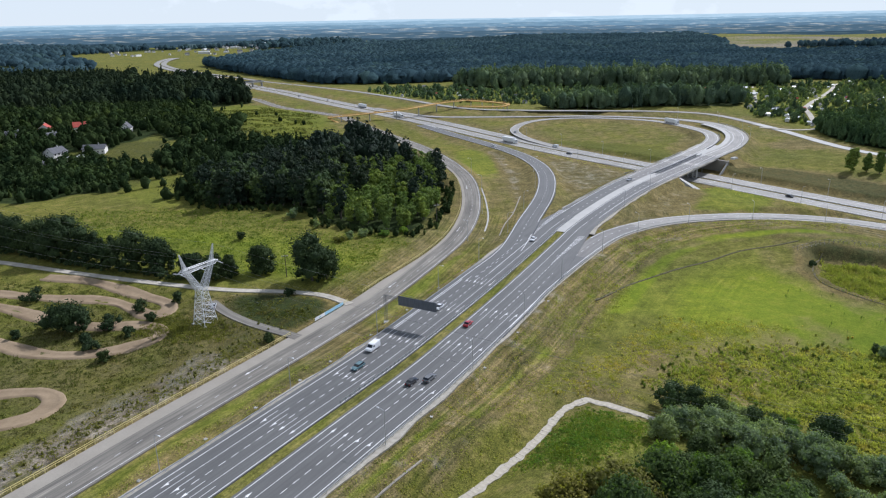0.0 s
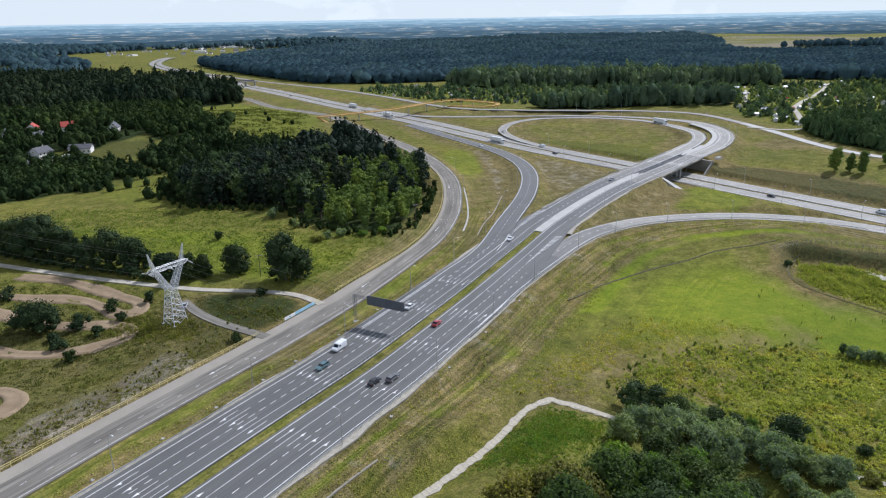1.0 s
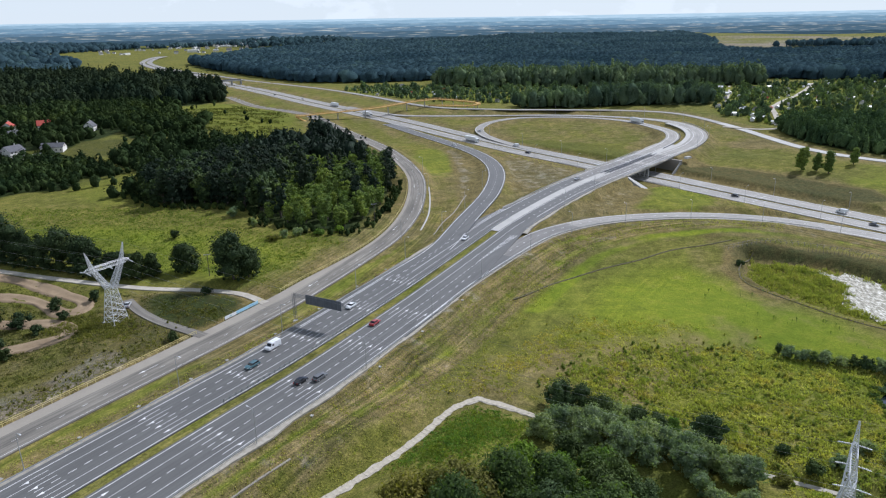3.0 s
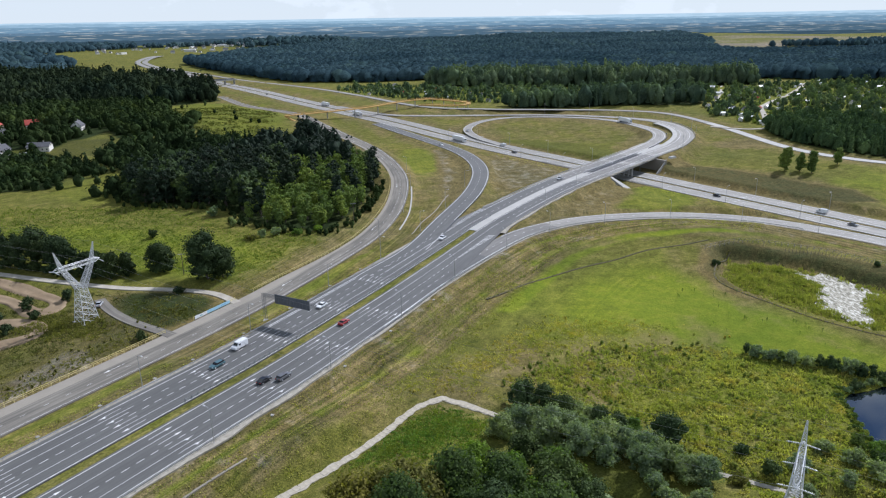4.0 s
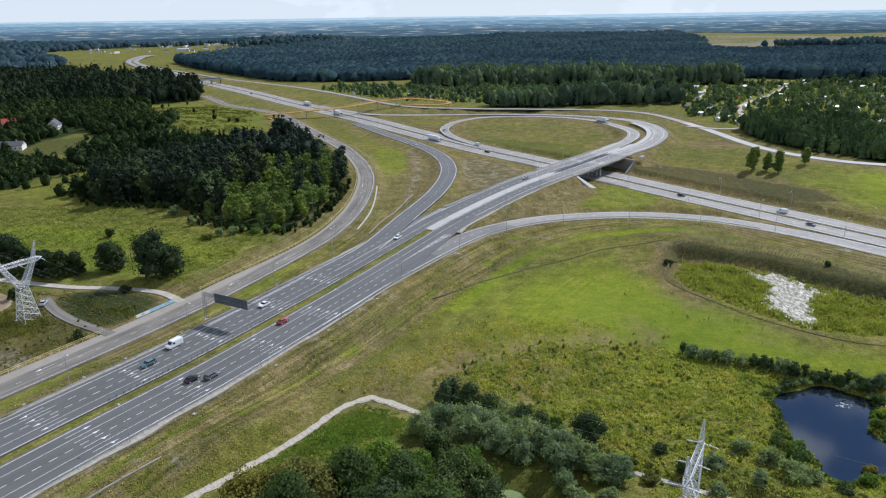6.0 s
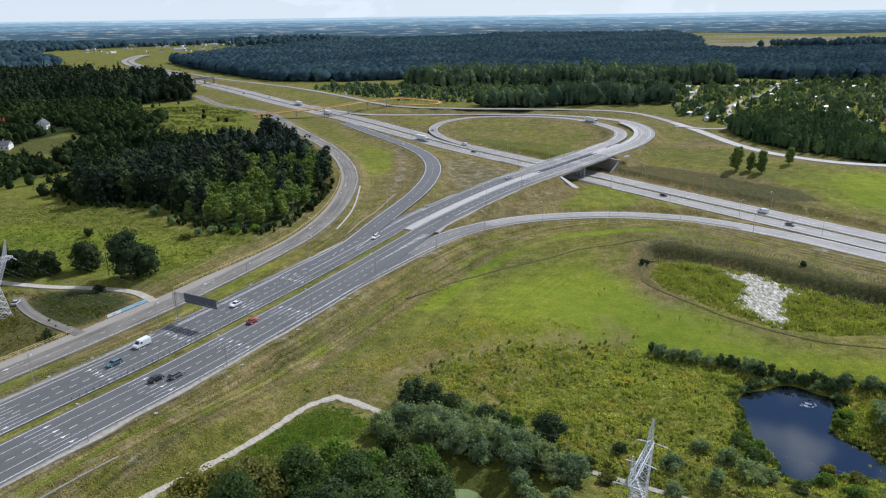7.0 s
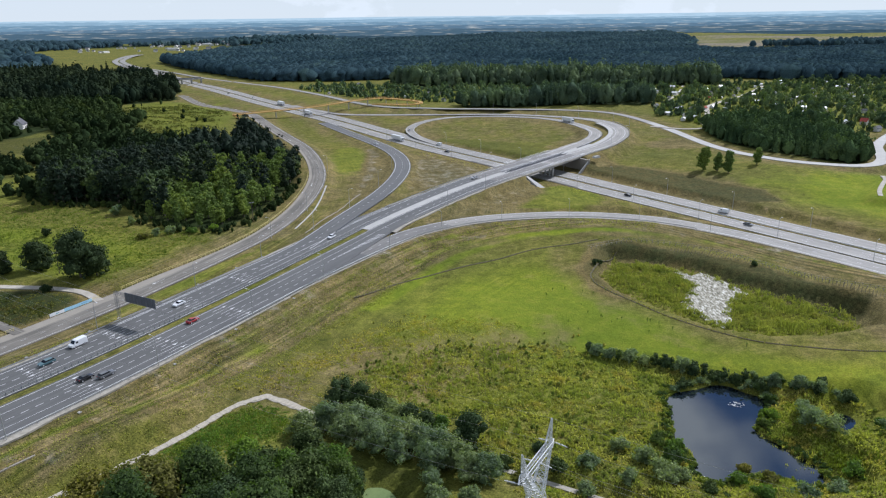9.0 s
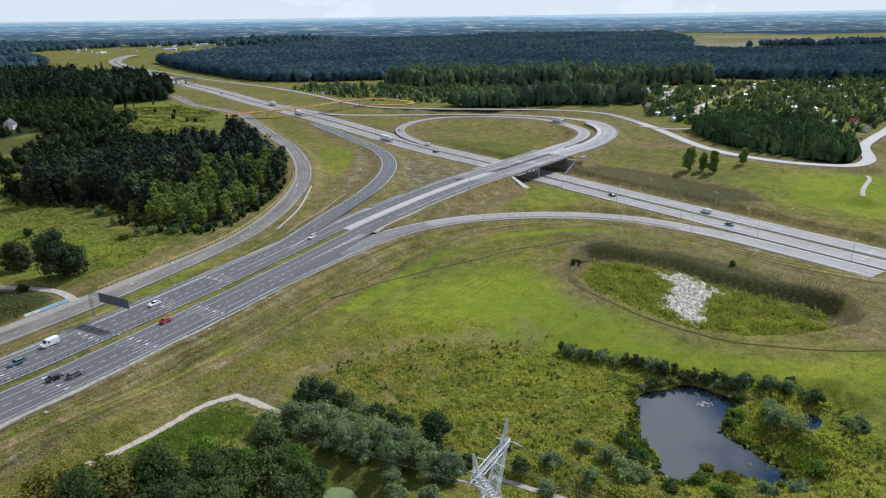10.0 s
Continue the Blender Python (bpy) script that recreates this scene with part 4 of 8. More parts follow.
paved("road_loop_outer", LOOP_OUT, taper(s_out, 160, 240, -6.2, -3.7), taper(s_out, 180, 270, 6.6, 3.7), ASPHALT_PALE, 0.02, "asphalt outer loop road, glare put into its pale tone")
paved("road_service", SERVICE, -2.4, 6.3, ASPHALT_OLD, 0.0, "worn grey asphalt side road beside the motorway")
s_svc = along(SERVICE)
S_TURN = float(np.interp(240, SERVICE[:, 1], s_svc))
paved("pavement", SERVICE, taper(s_svc, S_TURN, S_TURN + 45, -6.6, -3.9), -2.35, CONCRETE_WORN_AND_SHADED, 0.03, "dusty pale pavement beside the side road")
S_LANE = float(along(NORTH)[np.argmin(np.hypot(NORTH[:, 0] - 262, NORTH[:, 1] - 590))])
paved("road_north", cut(NORTH, 0, S_LANE, 4.0), -3.6, 3.6, ASPHALT_PALE, 0.0, "grey asphalt road along the wood")
paved("road_north", cut(NORTH, S_LANE, along(NORTH)[-1], 4.0), -3.8, 3.8, CONCRETE, 0.0, "pale concrete road along the wood")
paved("footpath", SPUR, -1.1, 1.1, GRAVEL, 0.1, "short pale path down a grass slope")
r_edge = np.random.RandomState(4)
ragged = [np.convolve(r_edge.normal(size=len(PATH_BIKE)), (0.3, 0.5, 0.3), "same") * 0.22 for _ in range(2)]
paved("footpath", PATH_BIKE, -1.05 + 1.4 * ragged[0], 1.05 + 1.4 * ragged[1], GRAVEL, 0.12, "bed of pale concrete slabs through grass")
footpath = bpy.data.objects["footpath"]
SLAB = surface("slab_concrete", (0.3, 0.265, 0.205), (0.5, 0.455, 0.37), 0.6, 5.0, 0.95)
slab_mesh = None
line = cut(PATH_BIKE, 0.8, along(PATH_BIKE)[-1], 1.5)
for k in range(len(line) - 1):
    d = line[k + 1] - line[k]
    if slab_mesh is None:
        ob = Mesh().box((1.85, 1.47, 0.16), taper=0.97).make("slab", SLAB, footpath)
        slab_mesh = ob.data
    else:
        ob = new("slab", slab_mesh)
        ob.parent = footpath
    q = (line[k] + line[k + 1]) / 2
    ob.matrix_basis = pose(q[0] + r_edge.normal() * 0.05, q[1] + r_edge.normal() * 0.05, q[2] + 0.08 + r_edge.uniform(-0.02, 0.03), r_edge.normal() * 0.8, r_edge.normal() * 0.8, math.degrees(math.atan2(d[1], d[0])) - 90 + r_edge.normal() * 1.5)
paved("track", TRACK, -1.55, 1.55, GRAVEL, 0.14, "pale gravel track")
paved("track", LOT, -1.8, 1.8, ASPHALT_OLD, 0.1, "grey lay-by with a parked car")
paved("track", TRACK_GARDEN, -2.2, 2.2, GRAVEL, 0.05, "white gravel lane into the gardens")
paved("track", TRAIL, -1.3, 1.3, GRAVEL, 0.1, "narrow pale trail between garden plots")
paved("track", TRACK_POND, -0.75, 0.75, SHOULDER, 0.16, "pale gravel track among weeds")

# shoulders of gravel and the concrete median of the bridge
r_edge = np.random.RandomState(8)
rag = lambda n, size: np.convolve(r_edge.normal(size=n), (0.4, 0.6, 0.4), "same") * size
for s0, s1 in ((0, S_GORE - 20), (S_GORE + 38, L_MAIN)):
    c_s, a_s = stretch(MAIN, s0, s1, left_out)
    paved("shoulder", c_s, a_s - 1.3 + rag(len(c_s), 0.45), a_s + 0.2, SHOULDER, -0.03, "strip of gravel beside the asphalt")
for s0, s1 in ((0, S_GORE - 76), (S_GORE + 4, L_MAIN)):
    c_s, a_s = stretch(MAIN, s0, s1, right_out)
    paved("shoulder", c_s, a_s - 0.2, a_s + 1.6 + rag(len(c_s), 0.5), SHOULDER, -0.03, "strip of gravel beside the asphalt")
paved("shoulder", RAMP_EAST, 5.0, 6.4, SHOULDER, -0.03, "strip of gravel beside the asphalt")
S_BRIDGE = [float(np.interp(y, MAIN[:, 1], s_main)) for y in (403, 458)]
paved("median_strip", cut(MAIN, S_BRIDGE[1] - 4, L_MAIN, 4), -1.9, 2.6, CONCRETE, 0.06, "pale concrete strip between two carriageways")
paved("median_strip", cut(LOOP_OUT, 40, 190, 4), -9.0, -5.6, CONCRETE, 0.05, "pale concrete strip between two carriageways")
paved("median_strip", cut(MAIN, S_GORE + 2, S_BRIDGE[0] + 4, 4), -1.9, 2.6, CONCRETE, 0.06, "pale concrete strip between two carriageways")

marks = Marks()
S0 = 40.0
LANES = {-1: (1.45, 4.85, 8.15, 11.35, 14.75), 1: (3.2, 6.85, 10.5, 14.0, 17.3)}
gore = S_GORE - 10
for side in (-1, 1):
    inner, a, b, c, outer = (side * v for v in LANES[side])
    marks.line(MAIN, inner, S0, L_MAIN, 0.19)
    marks.line(MAIN, outer, S0, gore - 60, 0.19)
    marks.line(MAIN, a, S0, gore + 30, 0.12)
    marks.line(MAIN, b, 45.5 if side < 0 else 49.0, gore, 0.16, dash=(2.05, 1.665))
    solid = 194 if side < 0 else 285
    if side < 0:
        marks.line(MAIN, b, 306, gore - 6, 0.2)
    marks.line(MAIN, c, S0, solid, 0.12)
    marks.line(MAIN, c, solid + 2.9, gore - 4 if side < 0 else gore - 40, 0.15, dash=(2.2, 3.2))
    marks.line(MAIN, a, gore + 30, L_MAIN, 0.15, dash=(2.0, 4.0))
    marks.line(MAIN, side * 9.6, gore + 40, L_MAIN, 0.22)
    for s in ((101.7, 130.2, 158.7, 187.4, 214.6, 241.8, 269, 296) if side < 0 else (106, 134.5, 163, 190.4, 217.6, 244.8, 272)):
        for lane in range(4):
            off = side * (LANES[side][lane] + LANES[side][lane + 1]) / 2
            marks.arrow(MAIN, s, off, back=side < 0, turn=(0 if lane < 2 else -1 if side < 0 else 1))
tagged(marks.make("lane_markings", PAINT_WHITE), "white painted lane lines and arrows on asphalt", "road markings", kind="structure")

marks = Marks()
for path, half in ((RAMP_WEST, 4.6), (RAMP_EAST, 4.4)):
    end = along(path)[-1]
    marks.line(path, -half, 8 if path is RAMP_WEST else 110, end, 0.24)
    marks.line(path, half, 95 if path is RAMP_WEST else 8, end, 0.24)
    marks.line(path, 0, 60, end, 0.15, dash=(2.0, 4.0))
for off in (-12.3, -2.2, 2.2, 12.3):
    marks.line(CROSS, off, 700, along(CROSS)[-1], 0.22)
for off in (-8.9, -5.6, 5.6, 8.9):
    marks.line(CROSS, off, 700, along(CROSS)[-1], 0.14, dash=(4.0, 8.0))
for s in np.arange(1560, 1950, 60):
    for off in (-7.2, -3.9, 3.9, 7.2):
        marks.arrow(CROSS, s, off, back=off < 0)
marks.line(LOOP_IN, -3.3, 0, 420, 0.2)
marks.line(LOOP_IN, 3.3, 0, 420, 0.2)
marks.line(LOOP_OUT, -3.4, 0, 500, 0.2)
marks.line(LOOP_OUT, 3.4, 0, 500, 0.2)
end = along(SERVICE)[-1]
marks.line(SERVICE, 5.5, 40, end, 0.13)
marks.line(SERVICE, 1.6, 40, end, 0.1, dash=(1.6, 4.4))
for s in np.arange(130, 620, 75):
    marks.arrow(SERVICE, s, -0.6, back=True)
tagged(marks.make("lane_markings", PAINT_WHITE), "white painted lines on the slip roads", "road markings", kind="structure")


# hatched noses where the ramps part
def hatching(path, s0, s1, off0, off1, wide0, wide1, count):
    m = Marks()
    for k in range(count):
        u = (k + 0.5) / count
        c = cut(path, s0 + (s1 - s0) * u, s0 + (s1 - s0) * u + 1.2, 0.4)
        o, w = off0 + (off1 - off0) * u, wide0 + (wide1 - wide0) * u
        l, r = shifted(c, o - w / 2, 0.03), shifted(c, o + w / 2, 0.03)
        m.add([l[0], r[-1] , r[-1] + (l[1] - l[0]) * 0.8, l[0] + (l[1] - l[0]) * 0.8], [(0, 1, 2, 3)])
    return tagged(m.make("hatching", PAINT_WHITE), "white painted hatching where lanes part", "road markings", kind="structure")


hatching(MAIN, S_GORE - 14, S_GORE + 34, -9.0, -11.2, 0.4, 3.2, 26)
hatching(MAIN, S_GORE - 40, S_GORE - 2, 10.2, 11.5, 0.4, 3.0, 20)


# ---- bridge ----
def bridge():
    top = empty("bridge", label="grey concrete road bridge on piers and abutments", category="bridge")
    sb = S_BRIDGE
    c = cut(MAIN, sb[0], sb[1], 3.0)
    for name, a, b in (("deck", -11.6, -1.2), ("deck", 1.2, 13.4)):
        l, r = shifted(c, a, -0.12), shifted(c, b, -0.12)
        ribbon(name, l, r, CONCRETE, top, skirt=1.3)
        under = ribbon("girder", shifted(c, a + 1.2, -1.2), shifted(c, b - 1.2, -1.2), CONCRETE, top, skirt=0.7)
    for off in (-11.6, -1.4, 1.4, 13.4):
        kerb = Mesh()
        l, r = shifted(c, off - 0.2, 0.0), shifted(c, off + 0.2, 0.0)
        n = len(c)
        up = np.array([0, 0, 0.3])
        kerb.add(np.concatenate([l - up * 3, l + up, r + up, r - up * 3]).tolist(),
                 [(a * n + k, (a + 1) * n + k, (a + 1) * n + k + 1, a * n + k + 1) for a in range(3) for k in range(n - 1)])
        # inner parapets are dark to stand for shade in the gap between decks
        kerb.make("parapet", CONCRETE if abs(off) > 2 else SIGN_BACK, top)
        rail = Mesh()
        q = shifted(c, off, 0.0)
        for h in (0.75, 1.1):
            for k in range(n - 1):
                rail.bar(q[k] + (0, 0, h), q[k + 1] + (0, 0, h), 0.05, n=4)
        for k in range(n):
            rail.bar(q[k], q[k] + (0, 0, 1.1), 0.04, n=4)
        rail.make("railing", STEEL, top)
    # abutments stand along the road below, in darker concrete for the deck's shade
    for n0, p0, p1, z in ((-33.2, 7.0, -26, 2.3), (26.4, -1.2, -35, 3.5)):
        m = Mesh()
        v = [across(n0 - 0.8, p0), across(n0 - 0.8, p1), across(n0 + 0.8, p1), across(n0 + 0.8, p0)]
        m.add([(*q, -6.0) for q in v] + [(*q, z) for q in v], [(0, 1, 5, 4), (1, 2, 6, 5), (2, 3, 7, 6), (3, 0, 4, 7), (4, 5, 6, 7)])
        m.make("abutment", CONCRETE_WORN_AND_SHADED, top)
    # wing walls: their tops slope down with the embankment
    for (na, pa, za, wa), (nb, pb, zb, wb) in (((-34.6, 6.2, 3.1, 1.6), (-33.6, 21.8, -3.0, 4.6)), ((27.5, -1.8, 3.9, 0.5), (15.5, 0.4, -3.3, 0.5)),
                                               ((-34.0, -25, 2.6, 0.6), (-34.0, -38, -2.5, 0.9)), ((27.0, -35, 3.6, 0.6), (27.0, -48, -2.5, 0.9))):
        a, b = Vector(across(na, pa)), Vector(across(nb, pb))
        side = Vector((-(b - a).y, (b - a).x)).normalized()
        w = Mesh()
        pts = [(a - side * wa / 2, za), (b - side * wb / 2, zb), (b + side * wb / 2, zb), (a + side * wa / 2, za)]
        w.add([(q.x, q.y, -6.5) for q, z in pts] + [(q.x, q.y, z) for q, z in pts], [(3, 2, 1, 0), (4, 5, 6, 7), (0, 1, 5, 4), (1, 2, 6, 5), (2, 3, 7, 6), (3, 0, 4, 7)])
        w.make("wing_wall", CONCRETE, top)
    Mesh().box((5.4, 2.6, 1.1), pose(*across(34.5, -2.6), 4.4, 0, 0, 38), taper=0.8).make("bearing_pad", CONCRETE, top, "pale rounded concrete pad at the deck's end")
    mid = cut(MAIN, (sb[0] + sb[1]) / 2, (sb[0] + sb[1]) / 2 + 1, 0.5)
    for off in (-9.5, -6.5, -3.5, 3.5, 6.5, 9.5, 11.8):
        q = shifted(mid, off)[0]
        Mesh().bar((q[0], q[1], -5), (q[0], q[1], q[2] - 1.6), 0.55, n=10, caps=True).make("pier", CONCRETE, top, smooth=True)
    return top


bridge()


# ---- water ----
def water(name, poly, z, mat, label, ragged=0.0, seed=1):
    """A still sheet of water with a rounded, uneven shore."""
    p = np.array([(*q, z) for q in poly] + [(*poly[0], z)], float)
    line = spline(p, 1.2)[:-1]
    r = np.random.RandomState(seed)
    c = line.mean(0)
    wob = 1 + ragged * np.convolve(r.normal(size=len(line)), np.ones(3) / 3, "same")
    pts = c + (line - c) * np.c_[wob, wob, np.ones(len(line))]
    ob = from_arrays(name, pts.tolist(), [tuple(range(len(pts)))[::-1]], mat)
    return tagged(ob, label, "water", kind="structure")


def water_material():
    m, nt, bsdf = material("pond_water")
    n = noise_node(nt, 2.0, 3.0)
    bsdf.inputs["Base Color"].default_value = (0.01, 0.015, 0.02, 1)
    bsdf.inputs["Roughness"].default_value = 0.04
    bsdf.inputs["Specular IOR Level"].default_value = 0.6
    bsdf.inputs["IOR"].default_value = 2.1
    nt.links.new(bump_node(nt, n.outputs["Fac"], 0.04, 0.05), bsdf.inputs["Normal"])
    return m


WATER = water_material()
def mud_material():
    """Wet mud with pale mottle and dark puddles; white sky glints are put into the colour."""
    m, nt, bsdf = material("wet_mud")
    mp, tc = nt.nodes.new("ShaderNodeMapping"), nt.nodes.new("ShaderNodeTexCoord")
    mp.inputs["Rotation"].default_value, mp.inputs["Scale"].default_value = (0, 0, radians(-30)), (1.1, 0.42, 1)
    nt.links.new(tc.outputs["Object"], mp.inputs["Vector"])
    n = nt.nodes.new("ShaderNodeTexNoise")
    n.inputs["Scale"].default_value, n.inputs["Detail"].default_value, n.inputs["Roughness"].default_value = 1.0, 8.0, 0.72
    nt.links.new(mp.outputs["Vector"], n.inputs["Vector"])
    c = ramp_node(nt, n.outputs["Fac"], [(0.38, (0.06, 0.058, 0.03)), (0.46, (0.16, 0.145, 0.09)), (0.54, (0.3, 0.285, 0.22)), (0.62, (0.56, 0.55, 0.49))])
    nt.links.new(c, bsdf.inputs["Base Color"])
    bsdf.inputs["Roughness"].default_value = 0.6
    nt.links.new(bump_node(nt, n.outputs["Fac"], 0.5, 0.1), bsdf.inputs["Normal"])
    return m


MUD = mud_material()
for poly in PONDS:
    c = np.mean(poly, 0)
    water("water_pond", [tuple(c + (np.array(q) - c) * 1.06) for q in poly], POND_Z, WATER, "dark still pond that mirrors the clouds", 0.01)
water("water_basin", MUD_POOL, MUD_Z + 0.1, MUD, "shallow wet mud pool with white glints put into its colour", 0.1, 9)


# ---- plants ----
def leaf_cloud(rng, blobs, count, size, squash=0.85):
    """Leaf quads on the skins of blobs (x, y, z, radius); an array n x 4 x 3."""
    blobs = np.array(blobs, float)
    w = blobs[:, 3] ** 2
    k = rng.choice(len(blobs), count, p=w / w.sum())
    d = rng.normal(size=(count, 3))
    d /= np.linalg.norm(d, axis=1)[:, None]
    d[:, 2] = np.where(d[:, 2] < -0.45, -d[:, 2], d[:, 2])
    rad = blobs[k, 3] * rng.uniform(0.4, 1.05, count) ** 0.45 * np.where(rng.rand(count) < 0.25, rng.uniform(1.05, 1.5, count), 1.0)
    c = blobs[k, :3] + d * rad[:, None] * np.array([1, 1, squash])
    out = c - blobs[:, :3].mean(0) * np.array([1, 1, 0.8])
    out /= np.linalg.norm(out, axis=1)[:, None] + 1e-9
    return leaf_quads(rng, c, 0.8 * d + 0.35 * out, size, 0.5)


def leaf_quads(rng, c, d, size, jitter=0.55):
    n = len(c)
    nrm = d + rng.normal(size=(n, 3)) * jitter
    nrm /= np.linalg.norm(nrm, axis=1)[:, None]
    t = np.cross(nrm, rng.normal(size=(n, 3)))
    t /= np.linalg.norm(t, axis=1)[:, None] + 1e-9
    b = np.cross(nrm, t)
    s = np.asarray(size) * rng.uniform(0.6, 1.35, n)
    t, b = t * s[:, None], b * (s * rng.uniform(0.5, 0.9, n))[:, None]
    bend = nrm * (s * 0.25)[:, None]
    return np.stack([c - t - b * 0.3, c - b + bend * 0.2, c + t + b * 0.2, c + b - bend], 1)


def broad_blobs(rng, height, width, n=16, low=0.25):
    out = [(0, 0, height * (low + 0.2 + 0.17 * k), min(width * r, height * (0.25 + 0.1 * k))) for k, r in enumerate((0.36, 0.4, 0.32))]
    for _ in range(n):
        u = rng.uniform(0, 1) ** 0.8
        z = height * (low + (0.92 - low) * u)
        spread_ = width / 2 * math.sin(math.pi / 2 * min(1, 0.2 + 0.8 * (1 - abs(u - 0.42) / 0.62))) * rng.uniform(0.4, 1.0)
        a = rng.uniform(0, 2 * math.pi)
        out.append((spread_ * math.cos(a), spread_ * math.sin(a), z, min(width * rng.uniform(0.1, 0.27), z + 0.2)))
    return out


def trunk_mesh(rng, height, r, blobs, limbs):
    """One tapered, slightly bent stem, and the limbs that leave it."""
    m = Mesh()
    v = []
    for k in range(5):
        x, y = (0, 0) if k == 0 else rng.normal(size=2) * 0.02 * height
        v += [(x + r * (1 - 0.2 * k) * math.cos(a * math.pi / 3), y + r * (1 - 0.2 * k) * math.sin(a * math.pi / 3), -0.3 if k == 0 else height * 0.1875 * k) for a in range(6)]
    m.add(v, [(6 * k + a, 6 * k + (a + 1) % 6, 6 * k + 6 + (a + 1) % 6, 6 * k + 6 + a) for k in range(4) for a in range(6)])
    for b in blobs[3:3 + limbs]:
        z0 = min(b[2] * 0.7, height * 0.6)
        m.bar((0, 0, z0), (b[0] * 0.9, b[1] * 0.9, b[2]), r * 0.4, r * 0.1, n=4)
    return m


def broad_tree(name, rng, height, width, leaves, size, mat, label, group="", n_blobs=16, low=0.22, limbs=7):
    top = empty(name, label=label, category="tree" if height > 4 else "bush", group=group)
    blobs = broad_blobs(rng, height, width, n_blobs, low)
    trunk_mesh(rng, height, 0.022 * height + 0.05, blobs, limbs).make("trunk", BARK, top)
    b = np.array(blobs)
    v, q = lumps(rng, b[:, :2], 0.56 * b[:, 3], b[:, 2] - 0.46 * b[:, 3], b[:, 2] + 0.5 * b[:, 3], np.zeros(len(b), bool), 6, 3, 0.2)
    crown_mesh("crown", v, q, leaf_cloud(rng, blobs, leaves, size), mat, top)
    return top


def stand(ob, x, y, turn=0.0, scale=1.0, sink=0.0):
    ob.matrix_basis = place(x, y, turn, scale, sink)
    return ob


def place(x, y, turn=0.0, scale=1.0, sink=0.0):
    z = float(ground_at(x, y)) - sink
    return pose(x, y, z, 0, 0, turn) @ Matrix.Diagonal((scale, scale, scale, 1))


def put_copy(src, x, y, turn=0.0, scale=1.0, sink=0.0):
    m = place(x, y, turn, 1.0, sink)
    ob = copy_thing(src, m)
    ob.scale = (scale, scale, scale)
    return ob


def inside(poly, x, y):
    """Which places lie inside a polygon."""
    ins = np.zeros(np.shape(x), bool)
    n = len(poly)
    for k in range(n):
        (x0, y0), (x1, y1) = poly[k], poly[(k + 1) % n]
        cross_ = ((y0 > y) != (y1 > y)) & (x < (x1 - x0) * (y - y0) / (y1 - y0 + 1e-12) + x0)
        ins ^= cross_
    return ins


def scatter(rng, poly, spacing, jitter=0.45):
    p = np.array(poly)
    gx, gy = np.meshgrid(np.arange(p[:, 0].min(), p[:, 0].max(), spacing), np.arange(p[:, 1].min(), p[:, 1].max(), spacing))
    x = gx.ravel() + rng.uniform(-jitter, jitter, gx.size) * spacing
    y = gy.ravel() + rng.uniform(-jitter, jitter, gx.size) * spacing
    k = inside(poly, x, y)
    return x[k], y[k]


rng = np.random.RandomState(11)

# the wood beside the service road: dark pines inside, light young birches at its skirt
WOOD = [(-72, 350), (-57, 326), (-34, 313), (-15, 310), (-5, 345), (-2, 390), (-3, 440), (-14, 490), (-34, 545), (-58, 575), (-78, 572), (-96, 510), (-118, 450), (-138, 405), (-142, 376), (-116, 358), (-92, 358)]
pines = [broad_tree("pine_tree", rng, h, w, 430, 0.56, LEAF_PINE, "tall dark green pine in a dense wood", "trees of the wood", 15, 0.12) for h, w in ((19, 8.5), (21, 9), (17, 8))]
young = [broad_tree("young_birch", rng, h, w, 430, 0.39, LEAF_YOUNG, "fresh green young birch at the edge of a wood", "trees of the wood", 14, 0.02, 0) for h, w in ((12, 5.6), (10, 5.0), (13.5, 6))]
oaks = [broad_tree("broadleaf_tree", rng, h, w, 470, 0.76, LEAF_DARK, "dark green broadleaf tree with a dense crown", "trees of the wood", 20, 0.1) for h, w in ((17, 11), (14, 11), (11, 9))]
for k, ob in enumerate(pines + young + oaks):
    stand(ob, -60 - 7 * k, 380 + 9 * k)
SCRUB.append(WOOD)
WOOD_NEAR = [(x, min(y, 455)) for x, y in WOOD]
wx, wy = scatter(rng, WOOD_NEAR, 6.6)
road_gap = near(SERVICE[::2], wx, wy)[0]
LIGHT_SIDE = [(-50.5, 292.0), (-62.3, 349.5), (-62.6, 422.2), (-58.2, 485.1), (-51.6, 550.6), (-26.8, 501.2), (-6.5, 418.4), (-2.3, 352.3), (-6.9, 289.9)]
for x, y in zip(wx[road_gap > 11], wy[road_gap > 11]):
    light = inside(LIGHT_SIDE, x, y)
    src = young[rng.randint(3)] if light and rng.rand() < 0.9 else pines[rng.randint(3)] if rng.rand() < 0.6 else oaks[rng.randint(3)]
    put_copy(src, x, y, rng.uniform(0, 360), rng.uniform(0.8, 1.15))


